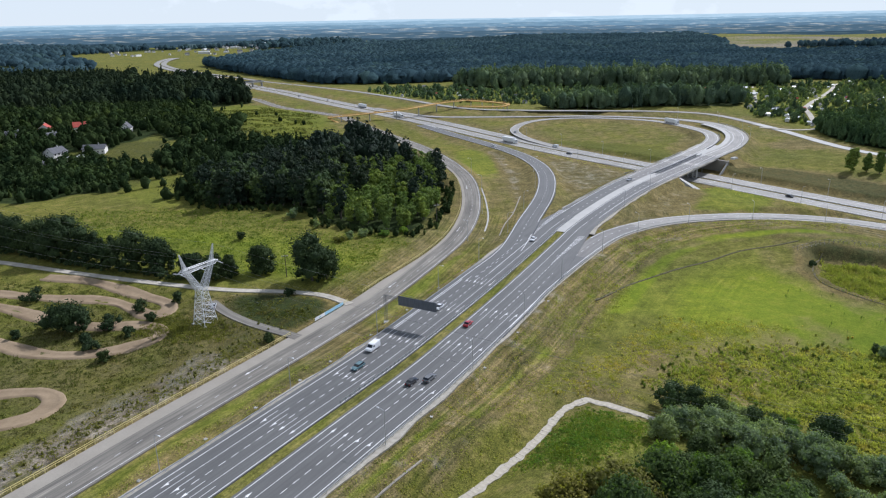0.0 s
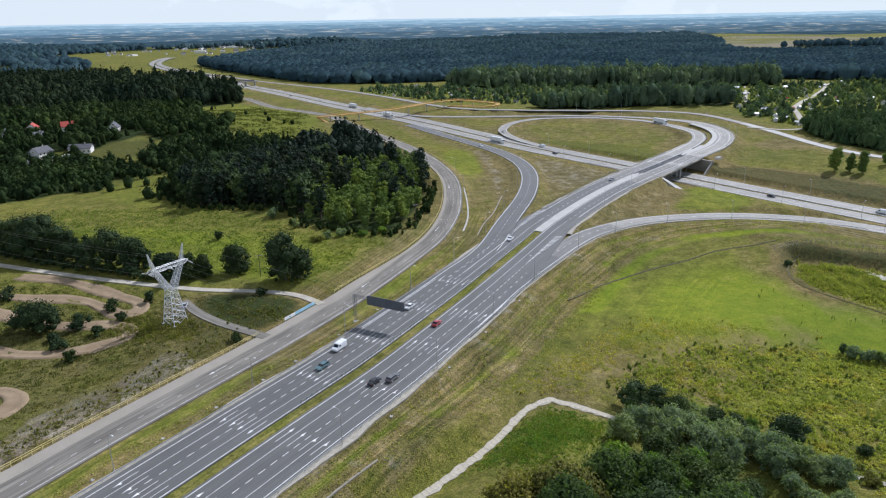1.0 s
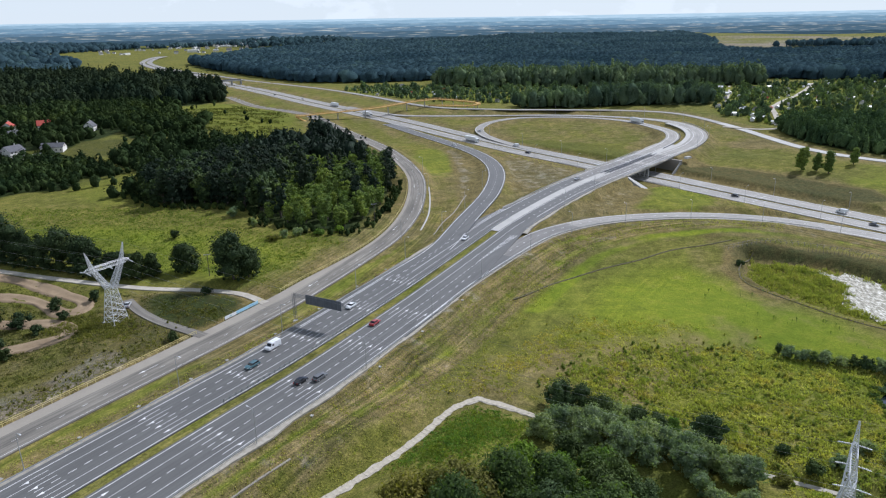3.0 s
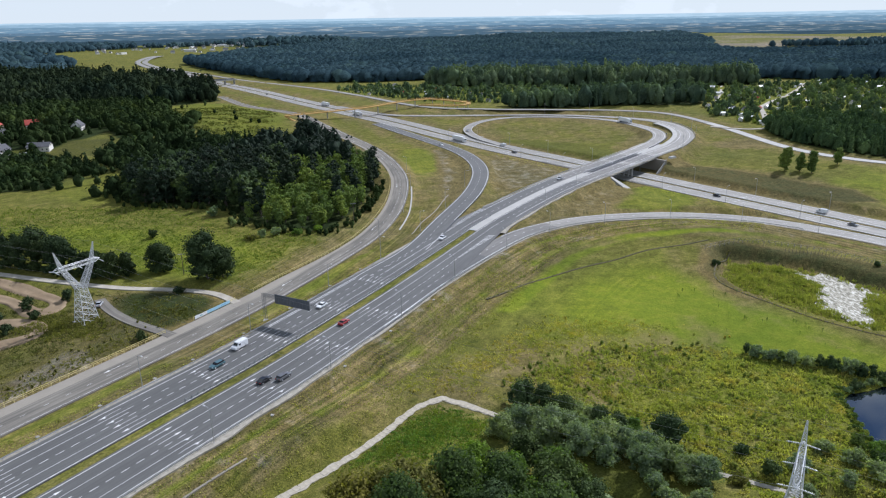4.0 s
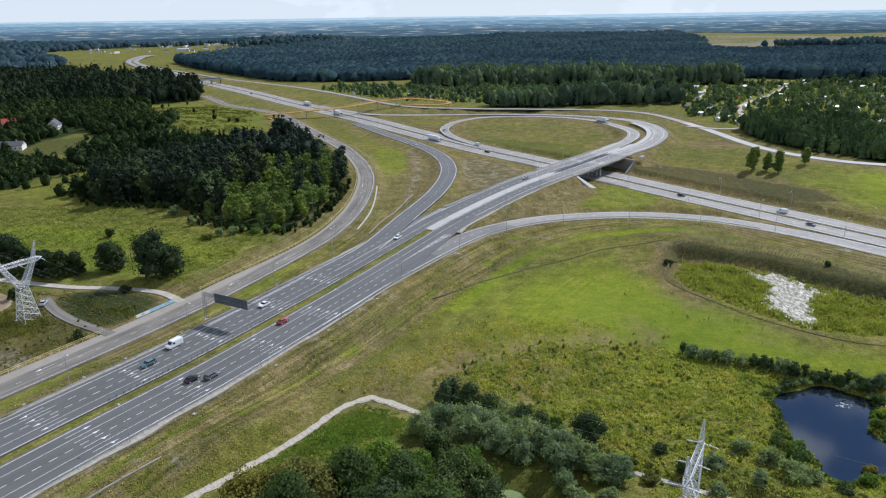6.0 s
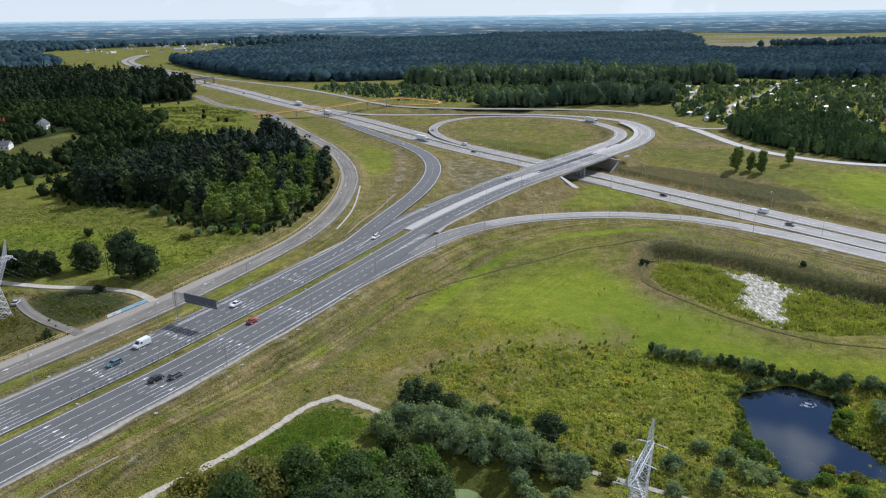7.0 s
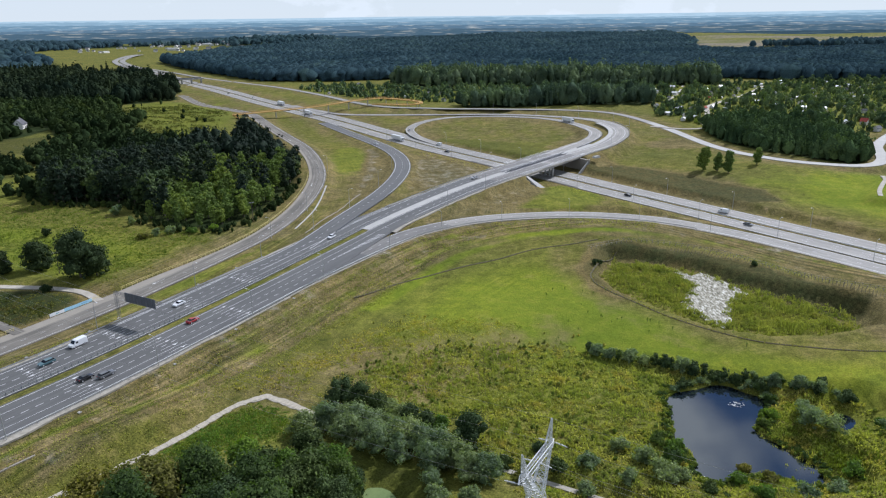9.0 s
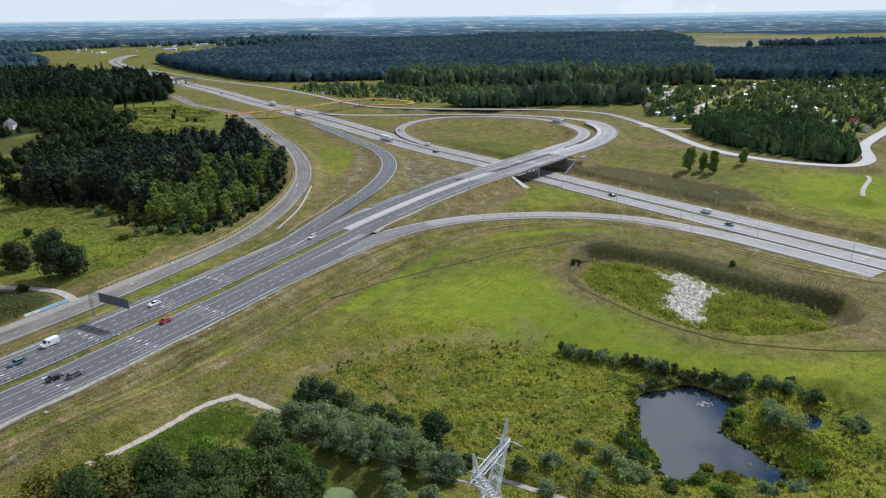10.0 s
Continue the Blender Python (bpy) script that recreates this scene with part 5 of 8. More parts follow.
# ---- far woods, as one growth each ----
def far_wood(name, rng, x, y, height, leaves, size, mat, label, pointed=0.3, bushy=False, vary=1.0):
    """Lobed or pointed crowns of loose leaf clumps for trees too many to count."""
    n, lobes = len(x), 6
    h = height * (1 + vary * (rng.uniform(0.6, 1.25, n) - 1)) * (1 + 0.14 * vary * wave(x, y, 70, 78))
    z0 = ground_at(x, y)
    leaves = max(2, int(leaves * (0.72 if size < 1.8 else 0.25)))
    k = np.repeat(np.arange(n), leaves)
    m = len(k)
    d = rng.normal(size=(m, 3))
    d[:, 2] = np.where(d[:, 2] < -0.3, -d[:, 2], d[:, 2])
    d /= np.linalg.norm(d, axis=1)[:, None]
    # lobes: smaller crowns heaped round the stem
    a = rng.uniform(0, 2 * math.pi, (n, lobes)) + np.arange(lobes) * 2 * math.pi / lobes
    up = np.linspace(0.3 if bushy else 0.42, 0.84, lobes) + rng.uniform(-0.08, 0.08, (n, lobes))
    wide = h * rng.uniform(0.24, 0.36, n) * (1.4 if bushy else 1.3 if size > 1.8 else 1.0)
    out = 0.62 * np.sin(math.pi * np.clip(1.06 - up, 0.05, 0.75)) * wide[:, None]
    lobe = np.stack([out * np.cos(a), out * np.sin(a), up * h[:, None]], -1)
    pick = rng.randint(0, lobes, m)
    radius = (wide[:, None] * rng.uniform(0.42, 0.66, (n, lobes)))[k, pick]
    heap = lobe[k, pick] + d * radius[:, None] * np.array([1, 1, 0.9]) * rng.uniform(0.82, 1.06, m)[:, None]
    heap[:, 2] = np.maximum(heap[:, 2], 0.05 * h[k])
    # pointed crowns
    sharp = (rng.rand(n) < pointed)[k]
    u = rng.uniform(0, 1, m) ** 1.3
    b = np.arctan2(d[:, 1], d[:, 0])
    rad = 0.2 * h[k] * (1 - u) ** 0.8 * rng.uniform(0.7, 1.1, m) * (1 + 0.25 * np.sin(3 * b + 9 * u)) + 0.2
    cone = np.c_[rad * np.cos(b), rad * np.sin(b), h[k] * (0.12 + 0.95 * u)]
    c = np.where(sharp[:, None], cone, heap) + np.c_[x[k], y[k], z0[k]]
    nrm = np.where(sharp[:, None], np.c_[np.cos(b), np.sin(b), 0.6 + 0 * b], d + (0, 0, 0.15))
    is_sharp = sharp[::leaves] if n else np.zeros(0, bool)
    around, rings = (6, 3) if height < 9 or size > 1.8 else (7, 4)
    far = size > 1.8
    v, q = lumps(rng, np.c_[x, y], wide * np.where(is_sharp, 0.7, 1.35 if far else 0.74), z0 + h * (0.0 if bushy else 0.08), z0 + h * np.where(is_sharp, 0.94, 0.97 if far else 0.85), is_sharp, around, rings, 0.25 if far else 0.42)
    ob = crown_mesh(name, v, q, leaf_quads(rng, c, nrm, (0.4 if far else 0.8) * size * h[k] / height, 0.3), mat)
    if far:                       # crowns that close to one soft canopy
        me = ob.data
        nv = np.zeros(len(me.vertices) * 3, np.float32)
        me.vertex_normals.foreach_get("vector", nv)
        nv = nv.reshape(-1, 3) * 0.8 + np.array([0, -0.25, 0.75], np.float32)
        me.normals_split_custom_set_from_vertices((nv / np.linalg.norm(nv, axis=1)[:, None]).tolist())
    tone = np.clip(0.5 + 0.2 * rng.normal(size=n) + 0.16 * wave(x, y, 160, 79), 0, 1)
    ob.data.attributes.new("tone", "FLOAT", "FACE").data.foreach_set("value", np.r_[np.repeat(tone, around * rings), tone[k]].astype(np.float32))
    return tagged(ob, label, "wood", kind="stuff")


def clear_of_roads(x, y, gap=6.0):
    return road_distance(x, y) > gap


def wood_patch(name, poly, spacing, height, leaves, size, mat, label, gap=6.0, keep=1.0, pointed=0.3, bushy=False, vary=1.0):
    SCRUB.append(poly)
    x, y = scatter(rng, poly, spacing)
    k = clear_of_roads(x, y, gap) & (rng.rand(len(x)) < keep * np.clip(1.15 + 0.8 * wave(x, y, 90 + 0.1 * abs(y).mean(), 77), 0.1, 1))
    for gap_ in CLEARINGS:
        k &= (edge_distance(gap_, x, y) > 0) | (rng.rand(len(x)) < 0.12)
    return far_wood(name, rng, x[k], y[k], height, leaves, size, mat, label, pointed, bushy, vary)


DARK_LABEL = "distant dense mixed wood, cloud shade put into its green"
# undergrowth along the wood's front
edge = spline([(-146, 385, 0), (-140, 372, 0), (-116, 354, 0), (-92, 353, 0), (-72, 345, 0), (-58, 321, 0), (-34, 308, 0), (-14, 304, 0), (-3, 330, 0), (1, 360, 0), (2, 400, 0)], 2.2)
edge = edge[clear_of_roads(edge[:, 0], edge[:, 1], 3.0)]
far_wood("thicket", rng, edge[:, 0] + rng.normal(size=len(edge)) * 1.6, edge[:, 1] + rng.normal(size=len(edge)) * 1.6, 3.2, 60, 0.5, THICKET_SHADED, "dark undergrowth along the edge of a wood", 0.1, True)
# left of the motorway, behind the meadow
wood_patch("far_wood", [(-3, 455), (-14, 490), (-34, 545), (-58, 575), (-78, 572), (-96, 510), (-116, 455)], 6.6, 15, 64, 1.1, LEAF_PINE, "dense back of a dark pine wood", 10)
wood_patch("far_wood", [(-610, 830), (-430, 745), (-357, 764), (-258, 777), (-217, 837), (-290, 1000), (-330, 1060), (-420, 1180), (-800, 1280)], 9.0, 18, 40, 1.5, WOOD_CLOUD_SHADE, DARK_LABEL)
# hedges and thickets between the meadow and the houses
THICK = "thicket of shrubs and trees, cloud shade put into their green"
wood_patch("thicket", [(-330, 400), (-236, 372), (-217, 395), (-186, 398), (-149, 374), (-136, 385), (-150, 425), (-186, 455), (-223, 478), (-300, 490), (-340, 450)], 5.4, 7.5, 60, 0.8, THICKET_SHADED, THICK, 6, 1.3, 0.05, True)
wood_patch("thicket", [(-149, 372), (-138, 376), (-138, 405), (-118, 450), (-100, 505), (-110, 545), (-159, 547), (-190, 540), (-205, 480), (-174, 451)], 6.2, 9.5, 60, 0.95, THICKET_SHADED, THICK, 6, 1.3, 0.2, True)
wood_patch("thicket", [(-168, 562), (-176, 611), (-212, 649), (-258, 755), (-310, 750), (-300, 680), (-250, 600), (-215, 545)], 7.5, 10, 60, 1.0, THICKET_SHADED, THICK, 6, 1.3, 0.2, True)
wood_patch("thicket", [(-470, 480), (-330, 440), (-255, 470), (-240, 540), (-240, 600), (-240, 690), (-300, 760), (-520, 760)], 8.0, 9.5, 56, 1.0, THICKET_SHADED, "garden trees round the houses, darkened for cloud shade", 6, 1.1, 0.15, True)
for gap_ in (CLEARINGS[0], CLEARINGS[2]):
    bx, by = scatter(rng, gap_, 9.0)
    q = (rng.rand(len(bx)) < 0.06) & clear_of_roads(bx, by, 5)
    far_wood("thicket", rng, bx[q], by[q], 4.6, 60, 0.6, THICKET_SHADED, "scattered bushes in a clearing, darkened for cloud shade", 0.1, True)
# behind the loop: a tall row by the road, gardens, a belt coloured as sunlit, then a forest coloured as shaded
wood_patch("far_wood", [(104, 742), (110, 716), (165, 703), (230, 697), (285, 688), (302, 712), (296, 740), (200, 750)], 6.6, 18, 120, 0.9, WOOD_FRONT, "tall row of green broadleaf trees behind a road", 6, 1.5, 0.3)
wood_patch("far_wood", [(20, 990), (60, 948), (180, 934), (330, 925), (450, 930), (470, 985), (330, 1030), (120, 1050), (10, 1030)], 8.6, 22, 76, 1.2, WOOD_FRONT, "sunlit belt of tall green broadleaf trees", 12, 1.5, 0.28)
wood_patch("far_wood", [(-215, 1110), (-175, 1062), (-60, 1046), (20, 1075), (120, 1120), (330, 1110), (480, 1030), (570, 975), (740, 960), (950, 1240), (1080, 1560), (-520, 1560), (-440, 1421), (-330, 1256)], 9.2, 19, 10, 2.1, WOOD_FAR_HAZED, DARK_LABEL, 26, 2.5, 0.06, vary=0.45)
wood_patch("far_wood", [(296, 558), (291, 520), (295, 488), (303, 462), (330, 434), (360, 428), (384, 450), (392, 500), (385, 545), (352, 590), (322, 592), (312, 570)], 4.6, 12.5, 80, 0.75, WOOD_YOUNG, "block of young green wood by the road", 4, 1.5, 0.5)
wood_patch("far_wood", [(-500, 1570), (680, 1570), (700, 1800), (860, 2200), (900, 2600), (300, 2700), (-300, 2300), (-480, 1900)], 13.0, 19, 8, 3.0, WOOD_FAR_HAZED, DARK_LABEL, 40, 2.5, 0.06, vary=0.45)
wood_patch("far_wood", [(900, 1900), (1100, 1850), (1500, 2000), (1480, 2080), (1050, 1990)], 15.0, 16, 22, 2.8, WOOD_FAR_HAZED, "strip of dark wood between pale fields", 12)
wood_patch("far_wood", [(-1700, 2050), (-1180, 1750), (-860, 1520), (-800, 1280), (-640, 1250), (-760, 1560), (-1100, 2000), (-1060, 2650), (-1900, 2650)], 17.0, 17, 20, 3.0, WOOD_FAR_HAZED, DARK_LABEL, 12, 1.0)
wood_patch("far_wood", [(-1060, 2650), (-300, 2650), (-260, 2350), (-560, 2250), (-700, 2500), (-1000, 2560)], 17.0, 15, 20, 3.0, WOOD_FAR_HAZED, DARK_LABEL, 12, 0.8)


# ---- distance ----
def backdrop():
    """Glowing backdrop of hills, woods and fields along the horizon, each a long undulating slope; haze is put into the
    colours, paler the farther off.
    """
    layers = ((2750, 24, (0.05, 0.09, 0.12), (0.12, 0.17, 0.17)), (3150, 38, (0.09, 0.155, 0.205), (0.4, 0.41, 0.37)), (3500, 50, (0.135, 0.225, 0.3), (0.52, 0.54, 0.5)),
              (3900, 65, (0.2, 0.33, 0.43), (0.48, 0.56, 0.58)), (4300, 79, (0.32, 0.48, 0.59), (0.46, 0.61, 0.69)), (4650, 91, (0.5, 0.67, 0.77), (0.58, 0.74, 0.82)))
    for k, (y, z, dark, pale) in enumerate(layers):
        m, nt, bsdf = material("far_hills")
        em, mp, tc, n = (nt.nodes.new(t) for t in ("ShaderNodeEmission", "ShaderNodeMapping", "ShaderNodeTexCoord", "ShaderNodeTexNoise"))
        mp.inputs["Scale"].default_value = (0.009, 0.0, 0.22)
        mp.inputs["Location"].default_value = (3.1 * k, 0, 1.7 * k)
        n.inputs["Scale"].default_value, n.inputs["Detail"].default_value, n.inputs["Roughness"].default_value = 1.0, 7.0, 0.62
        nt.links.new(tc.outputs["Object"], mp.inputs["Vector"])
        nt.links.new(mp.outputs["Vector"], n.inputs["Vector"])
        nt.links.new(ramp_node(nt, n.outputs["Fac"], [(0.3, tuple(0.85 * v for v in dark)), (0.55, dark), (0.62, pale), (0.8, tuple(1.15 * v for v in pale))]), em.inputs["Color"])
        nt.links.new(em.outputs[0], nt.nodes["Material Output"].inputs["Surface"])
        xs = np.linspace(-4200, 4200, 900)
        crest = z + 3.2 * wave(xs, 0 * xs, 2400, 40 + k) + 1.3 * wave(xs, 0 * xs, 130, 50 + k) + 0.5 * wave(xs, 0 * xs, 34, 60 + k)
        if k == len(layers) - 1:
            crest = z + 4.0 * smooth01((xs - 300) / 2500) + 0.8 * wave(xs, 0 * xs, 1800, 45)
        v = np.concatenate([np.c_[xs, 0 * xs + y, -60 + 0 * xs], np.c_[xs, 0 * xs + y + 8, crest], np.c_[xs, 0 * xs + y + 120, crest - 12]]).tolist()
        f = [(a * 900 + j, a * 900 + j + 1, (a + 1) * 900 + j + 1, (a + 1) * 900 + j) for a in range(2) for j in range(899)]
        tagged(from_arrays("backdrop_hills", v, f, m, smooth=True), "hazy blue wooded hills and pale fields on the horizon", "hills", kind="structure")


backdrop()
build_ground()


# ---- road furniture ----
def rail_line(name, path, off, s0, s1, spacing, post_h, rails, mat, label, category, post_w=0.1, lift=0.0, group="", mat_post=None):
    """A rail on posts beside a road: the rails are one part each, every post is a part."""
    top = empty(name, label=label, category=category, group=group)
    line_ = cut(path, s0, s1, spacing)
    c = shifted(line_, off(np.linspace(s0, s1, len(line_))) if callable(off) else off, lift)
    for h, tall, thick in rails:
        m = Mesh()
        n = len(c)
        a, b = shifted(c, -thick / 2), shifted(c, thick / 2)
        rows = [a + (0, 0, h - tall / 2), a + (0, 0, h + tall / 2), b + (0, 0, h + tall / 2), b + (0, 0, h - tall / 2)]
        m.add(np.concatenate(rows).tolist(), [(r * n + k, ((r + 1) % 4) * n + k, ((r + 1) % 4) * n + k + 1, r * n + k + 1) for r in range(4) for k in range(n - 1)])
        m.make("rail", mat, top)
    post = Mesh().box((post_w, post_w, post_h + 0.5)).make("post", mat_post or mat, top)
    for k, p in enumerate(c):
        ob = post if k == 0 else new("post", post.data)
        ob.parent = top
        ob.location = (p[0], p[1], p[2] + post_h / 2 - 0.25)
    return top


GUARD = [(0.62, 0.3, 0.08)]
def s_at(path, y):
    return float(np.interp(y, path[:, 1], along(path)))


GUARD_LABEL = "galvanised steel guard rail on short posts"
rail_line("guard_rail", MAIN, -16.6, 60, 318, 4.0, 0.75, GUARD, STEEL, GUARD_LABEL, "guard rail", 0.12, group="guard rails")
rail_line("guard_rail", MAIN, 18.7, 60, 318, 4.0, 0.75, GUARD, STEEL, GUARD_LABEL, "guard rail", 0.12, group="guard rails")
rail_line("guard_rail", RAMP_EAST, 6.0, 20, 268, 4.0, 0.75, GUARD, STEEL, GUARD_LABEL, "guard rail", 0.12, group="guard rails")
rail_line("guard_rail", MAIN, 13.0, S_GORE + 18, S_BRIDGE[0], 4.0, 0.75, GUARD, STEEL, GUARD_LABEL, "guard rail", 0.12, group="guard rails")
rail_line("guard_rail", MAIN, -11.2, S_GORE + 34, S_BRIDGE[0], 4.0, 0.75, GUARD, STEEL, GUARD_LABEL, "guard rail", 0.12, group="guard rails")
rail_line("guard_rail", RAMP_WEST, 5.6, 118, 195, 3.0, 0.75, GUARD, SIGN_BACK, "dark steel guard rail on short posts", "guard rail", 0.12, group="guard rails")
rail_line("guard_rail", LOOP_OUT, 7.0, 40, 190, 4.0, 0.75, GUARD, STEEL, GUARD_LABEL, "guard rail", 0.12, group="guard rails")
rail_line("guard_rail", LOOP_IN, 5.2, 55, 125, 3.0, 0.8, [(0.55, 0.5, 0.1)], SIGN_BACK, "dark steel barrier between two curving roads", "guard rail", 0.12, group="guard rails")
rail_line("guard_rail", CROSS, 13.8, 1600, 1700, 5.0, 0.75, GUARD, STEEL, GUARD_LABEL, "guard rail", 0.12, group="guard rails")
rail_line("guard_rail", CROSS, 1.2, 1500, 1940, 5.0, 0.75, GUARD, STEEL, GUARD_LABEL, "guard rail", 0.12, group="guard rails")
rail_line("median_barrier", MAIN, -1.5, 202, 390, 2.0, 0.95, [(0.72, 0.22, 0.08), (0.4, 0.12, 0.06)], STEEL, "steel barrier with close dark posts along the grass median", "guard rail", 0.16, mat_post=SIGN_BACK)
for y0, y1 in ((70, 197), (207, 224), (233, 330), (330, 420)):
    rail_line("railing", SERVICE, lambda s: taper(s, S_TURN, S_TURN + 45, -7.1, -4.4), s_at(SERVICE, y0), s_at(SERVICE, y1), 2.5, 1.15, [(1.12, 0.11, 0.08), (0.6, 0.08, 0.06)], YELLOW,
              "yellow painted pipe railing along the pavement", "railing", 0.1, group="yellow railings")


def banner():
    top = empty("banner", label="long blue and white printed banner hung on a yellow railing", category="banner")
    blue = plain("banner_blue", (0.36, 0.6, 0.74), 0.6)
    white = plain("banner_white", (0.75, 0.77, 0.78), 0.6)
    c = shifted(cut(SERVICE, s_at(SERVICE, 207.5), s_at(SERVICE, 221.5), 1.0), -6.98, 0.0)
    n = len(c)
    def cloth(name, a, b, z0, z1, mat, out=0.0):
        q = shifted(c[a:b], out)
        k = len(q)
        sag = 0.04 * np.sin(np.arange(k) * 1.3)[:, None] * np.array([[0, 0, 1]])
        front, back = q + sag, shifted(q, -0.03) + sag
        rows = [front + (0, 0, z0), front + (0, 0, z1), back + (0, 0, z1), back + (0, 0, z0)]
        from_arrays(name, np.concatenate(rows).tolist(), [(r * k + j, ((r + 1) % 4) * k + j, ((r + 1) % 4) * k + j + 1, r * k + j + 1) for r in range(4) for j in range(k - 1)], mat, top)
    third = n // 3
    cloth("white_panel", 0, third + 1, 0.12, 1.25, white)
    cloth("blue_panel", third, n, 0.12, 1.25, blue)
    cloth("print_bar", 2, third - 1, 0.5, 0.75, plain("banner_green", (0.1, 0.4, 0.42), 0.6), 0.015)
    cloth("print_bar", third + 6, n - 2, 0.62, 0.86, plain("banner_dark", (0.2, 0.42, 0.6), 0.6), 0.015)


banner()


def gantry():
    """A sign gantry over the carriageway, seen from behind: a lattice post, a beam, the panel."""
    top = empty("sign_gantry", label="steel sign gantry over the motorway, dark grey back of the panel", category="sign gantry")
    st = 253.0
    p = cut(MAIN, st, st + 1, 0.5)
    a, b = Vector(shifted(p, -21.8)[0]), Vector(shifted(p, -0.6)[0])
    u = (b - a).normalized()
    n = Vector((-u.y, u.x, 0))
    za = float(ground_at(a.x, a.y))
    def lattice(name, p0, p1, w, k):
        m = Mesh()
        d = (p1 - p0).normalized()
        e = n * w / 2
        f = d.cross(n).normalized() * w / 2
        corners = [e + f, e - f, -e - f, -e + f]
        for c in corners:
            m.bar(p0 + c, p1 + c, 0.05, n=5)
        for i in range(k):
            q0, q1 = p0.lerp(p1, i / k), p0.lerp(p1, (i + 1) / k)
            for j in range(4):
                m.bar(q0 + corners[j], q1 + corners[(j + 1) % 4], 0.024, n=4)
                m.bar(q0 + corners[j], q0 + corners[(j + 1) % 4], 0.024, n=4)
        return m.make(name, DULL_STEEL, top)
    lattice("post", Vector((a.x, a.y, za)), Vector((a.x, a.y, 8.2)), 0.8, 9)
    lattice("beam", Vector((a.x, a.y, 7.6)), Vector((b.x, b.y, 7.6)), 0.8, 20)
    Mesh().box((1.6, 1.6, 0.5), Matrix.Translation((a.x, a.y, za + 0.1))).make("footing", CONCRETE, top)
    # the panel hangs on the far side of the beam, made of sections
    turn = math.degrees(math.atan2(u.y, u.x))
    c0, c1 = a + u * 5.4, a + u * 19.3
    for k in range(5):
        q = c0.lerp(c1, (k + 0.5) / 5)
        w = (c1 - c0).length / 5
        m = pose(q.x, q.y, 7.3, 0, 0, turn)
        Mesh().box((w - 0.02, 0.12, 3.2), m @ Matrix.Translation((0, -0.55, 0))).make("sign_panel", SIGN_BACK, top)
    ribs = Mesh()
    for k in range(11):
        q = c0.lerp(c1, k / 10)
        ribs.box((0.1, 0.1, 3.1), pose(q.x, q.y, 7.3, 0, 0, turn) @ Matrix.Translation((0, -0.66, 0)))
    ribs.make("panel_rib", SIGN_BACK, top)
    return top


gantry()


def street_lamp():
    top = empty("street_lamp", label="tall galvanised street lamp with one short arm beside the road", category="street lamp", group="street lamps")
    m = Mesh()
    m.bar((0, 0, -0.4), (0, 0, 9.0), 0.11, 0.06, n=7)
    m.make("pole", STEEL, top)
    m = Mesh()
    pts = [(0, 0, 8.9), (0.25, 0, 9.35), (0.8, 0, 9.55), (1.5, 0, 9.62)]
    for a, b in zip(pts, pts[1:]):
        m.bar(a, b, 0.05, n=6)
    m.make("arm", STEEL, top)
    Mesh().box((0.75, 0.3, 0.13), Matrix.Translation((1.8, 0, 9.64)), taper=0.7).make("lamp_head", STEEL_PALE, top)
    Mesh().box((0.3, 0.3, 0.5), Matrix.Translation((0, 0, 0.15))).make("base", CONCRETE, top)
    return top


lamp = street_lamp()
first = [True]
def lamps(path, off, s_list, inward):
    for s in s_list:
        c = cut(path, s, s + 1, 0.5)
        p = shifted(c, off)[0]
        d = c[-1] - c[0]
        turn = math.degrees(math.atan2(d[1], d[0])) + (90 if inward > 0 else -90)
        z = float(ground_at(p[0], p[1]))
        m = pose(p[0], p[1], z, 0, 0, turn)
        if first[0]:
            lamp.matrix_basis, first[0] = m, False
        else:
            copy_thing(lamp, m)


lamps(MAIN, 19.2, [s_at(MAIN, y) for y in (78, 113, 148, 183, 216, 250)], 1)
lamps(MAIN, -18.2, [s_at(MAIN, y) for y in (52, 85, 120, 155, 190, 226, 258)], -1)
lamps(RAMP_EAST, 7.2, (95, 131, 167, 203, 239, 275), 1)
lamps(MAIN, 14.0, [s_at(MAIN, y) for y in (345, 375)], 1)
lamps(RAMP_WEST, -6.4, (120, 160, 205, 250, 300), -1)
lamps(CROSS, 14.5, np.arange(1500, 1990, 40), 1)
lamps(CROSS, -14.5, np.arange(1500, 1990, 40), -1)
lamps(LOOP_OUT, 7.8, np.arange(70, 330, 40), 1)
lamps(SERVICE, 7.4, [s_at(SERVICE, y) for y in (96, 300, 340, 380, 420)], 1)


def drain_block():
    """A small concrete inlet of a drain in the verge."""
    top = empty("drain_inlet", label="small pale concrete drain inlet in the grass verge", category="drain", group="drain inlets")
    Mesh().box((1.6, 1.2, 0.35), taper=0.85).make("slab", CONCRETE, top)
    m = Mesh()
    for k in (-1, 1):
        m.box((1.5, 0.22, 0.4), Matrix.Translation((0, 0.55 * k, 0.25)))
    m.make("kerb", CONCRETE, top)
    return top


block = drain_block()
for k, (path, off, s) in enumerate([(MAIN, -19.2, v) for v in (118, 140, 156, 174, 190, 206, 219, 240, 262, 285, 305)] + [(MAIN, 21.0, v) for v in (210, 238, 262, 290)]):
    p = shifted(cut(path, s, s + 1, 0.5), off)[0]
    m = pose(p[0], p[1], float(ground_at(p[0], p[1])) + 0.1, 0, 0, 58 + 7 * (k % 3))
    m = m @ Matrix.Diagonal((0.72, 0.72, 0.72, 1))
    if k == 0:
        block.matrix_basis = m
    else:
        copy_thing(block, m)


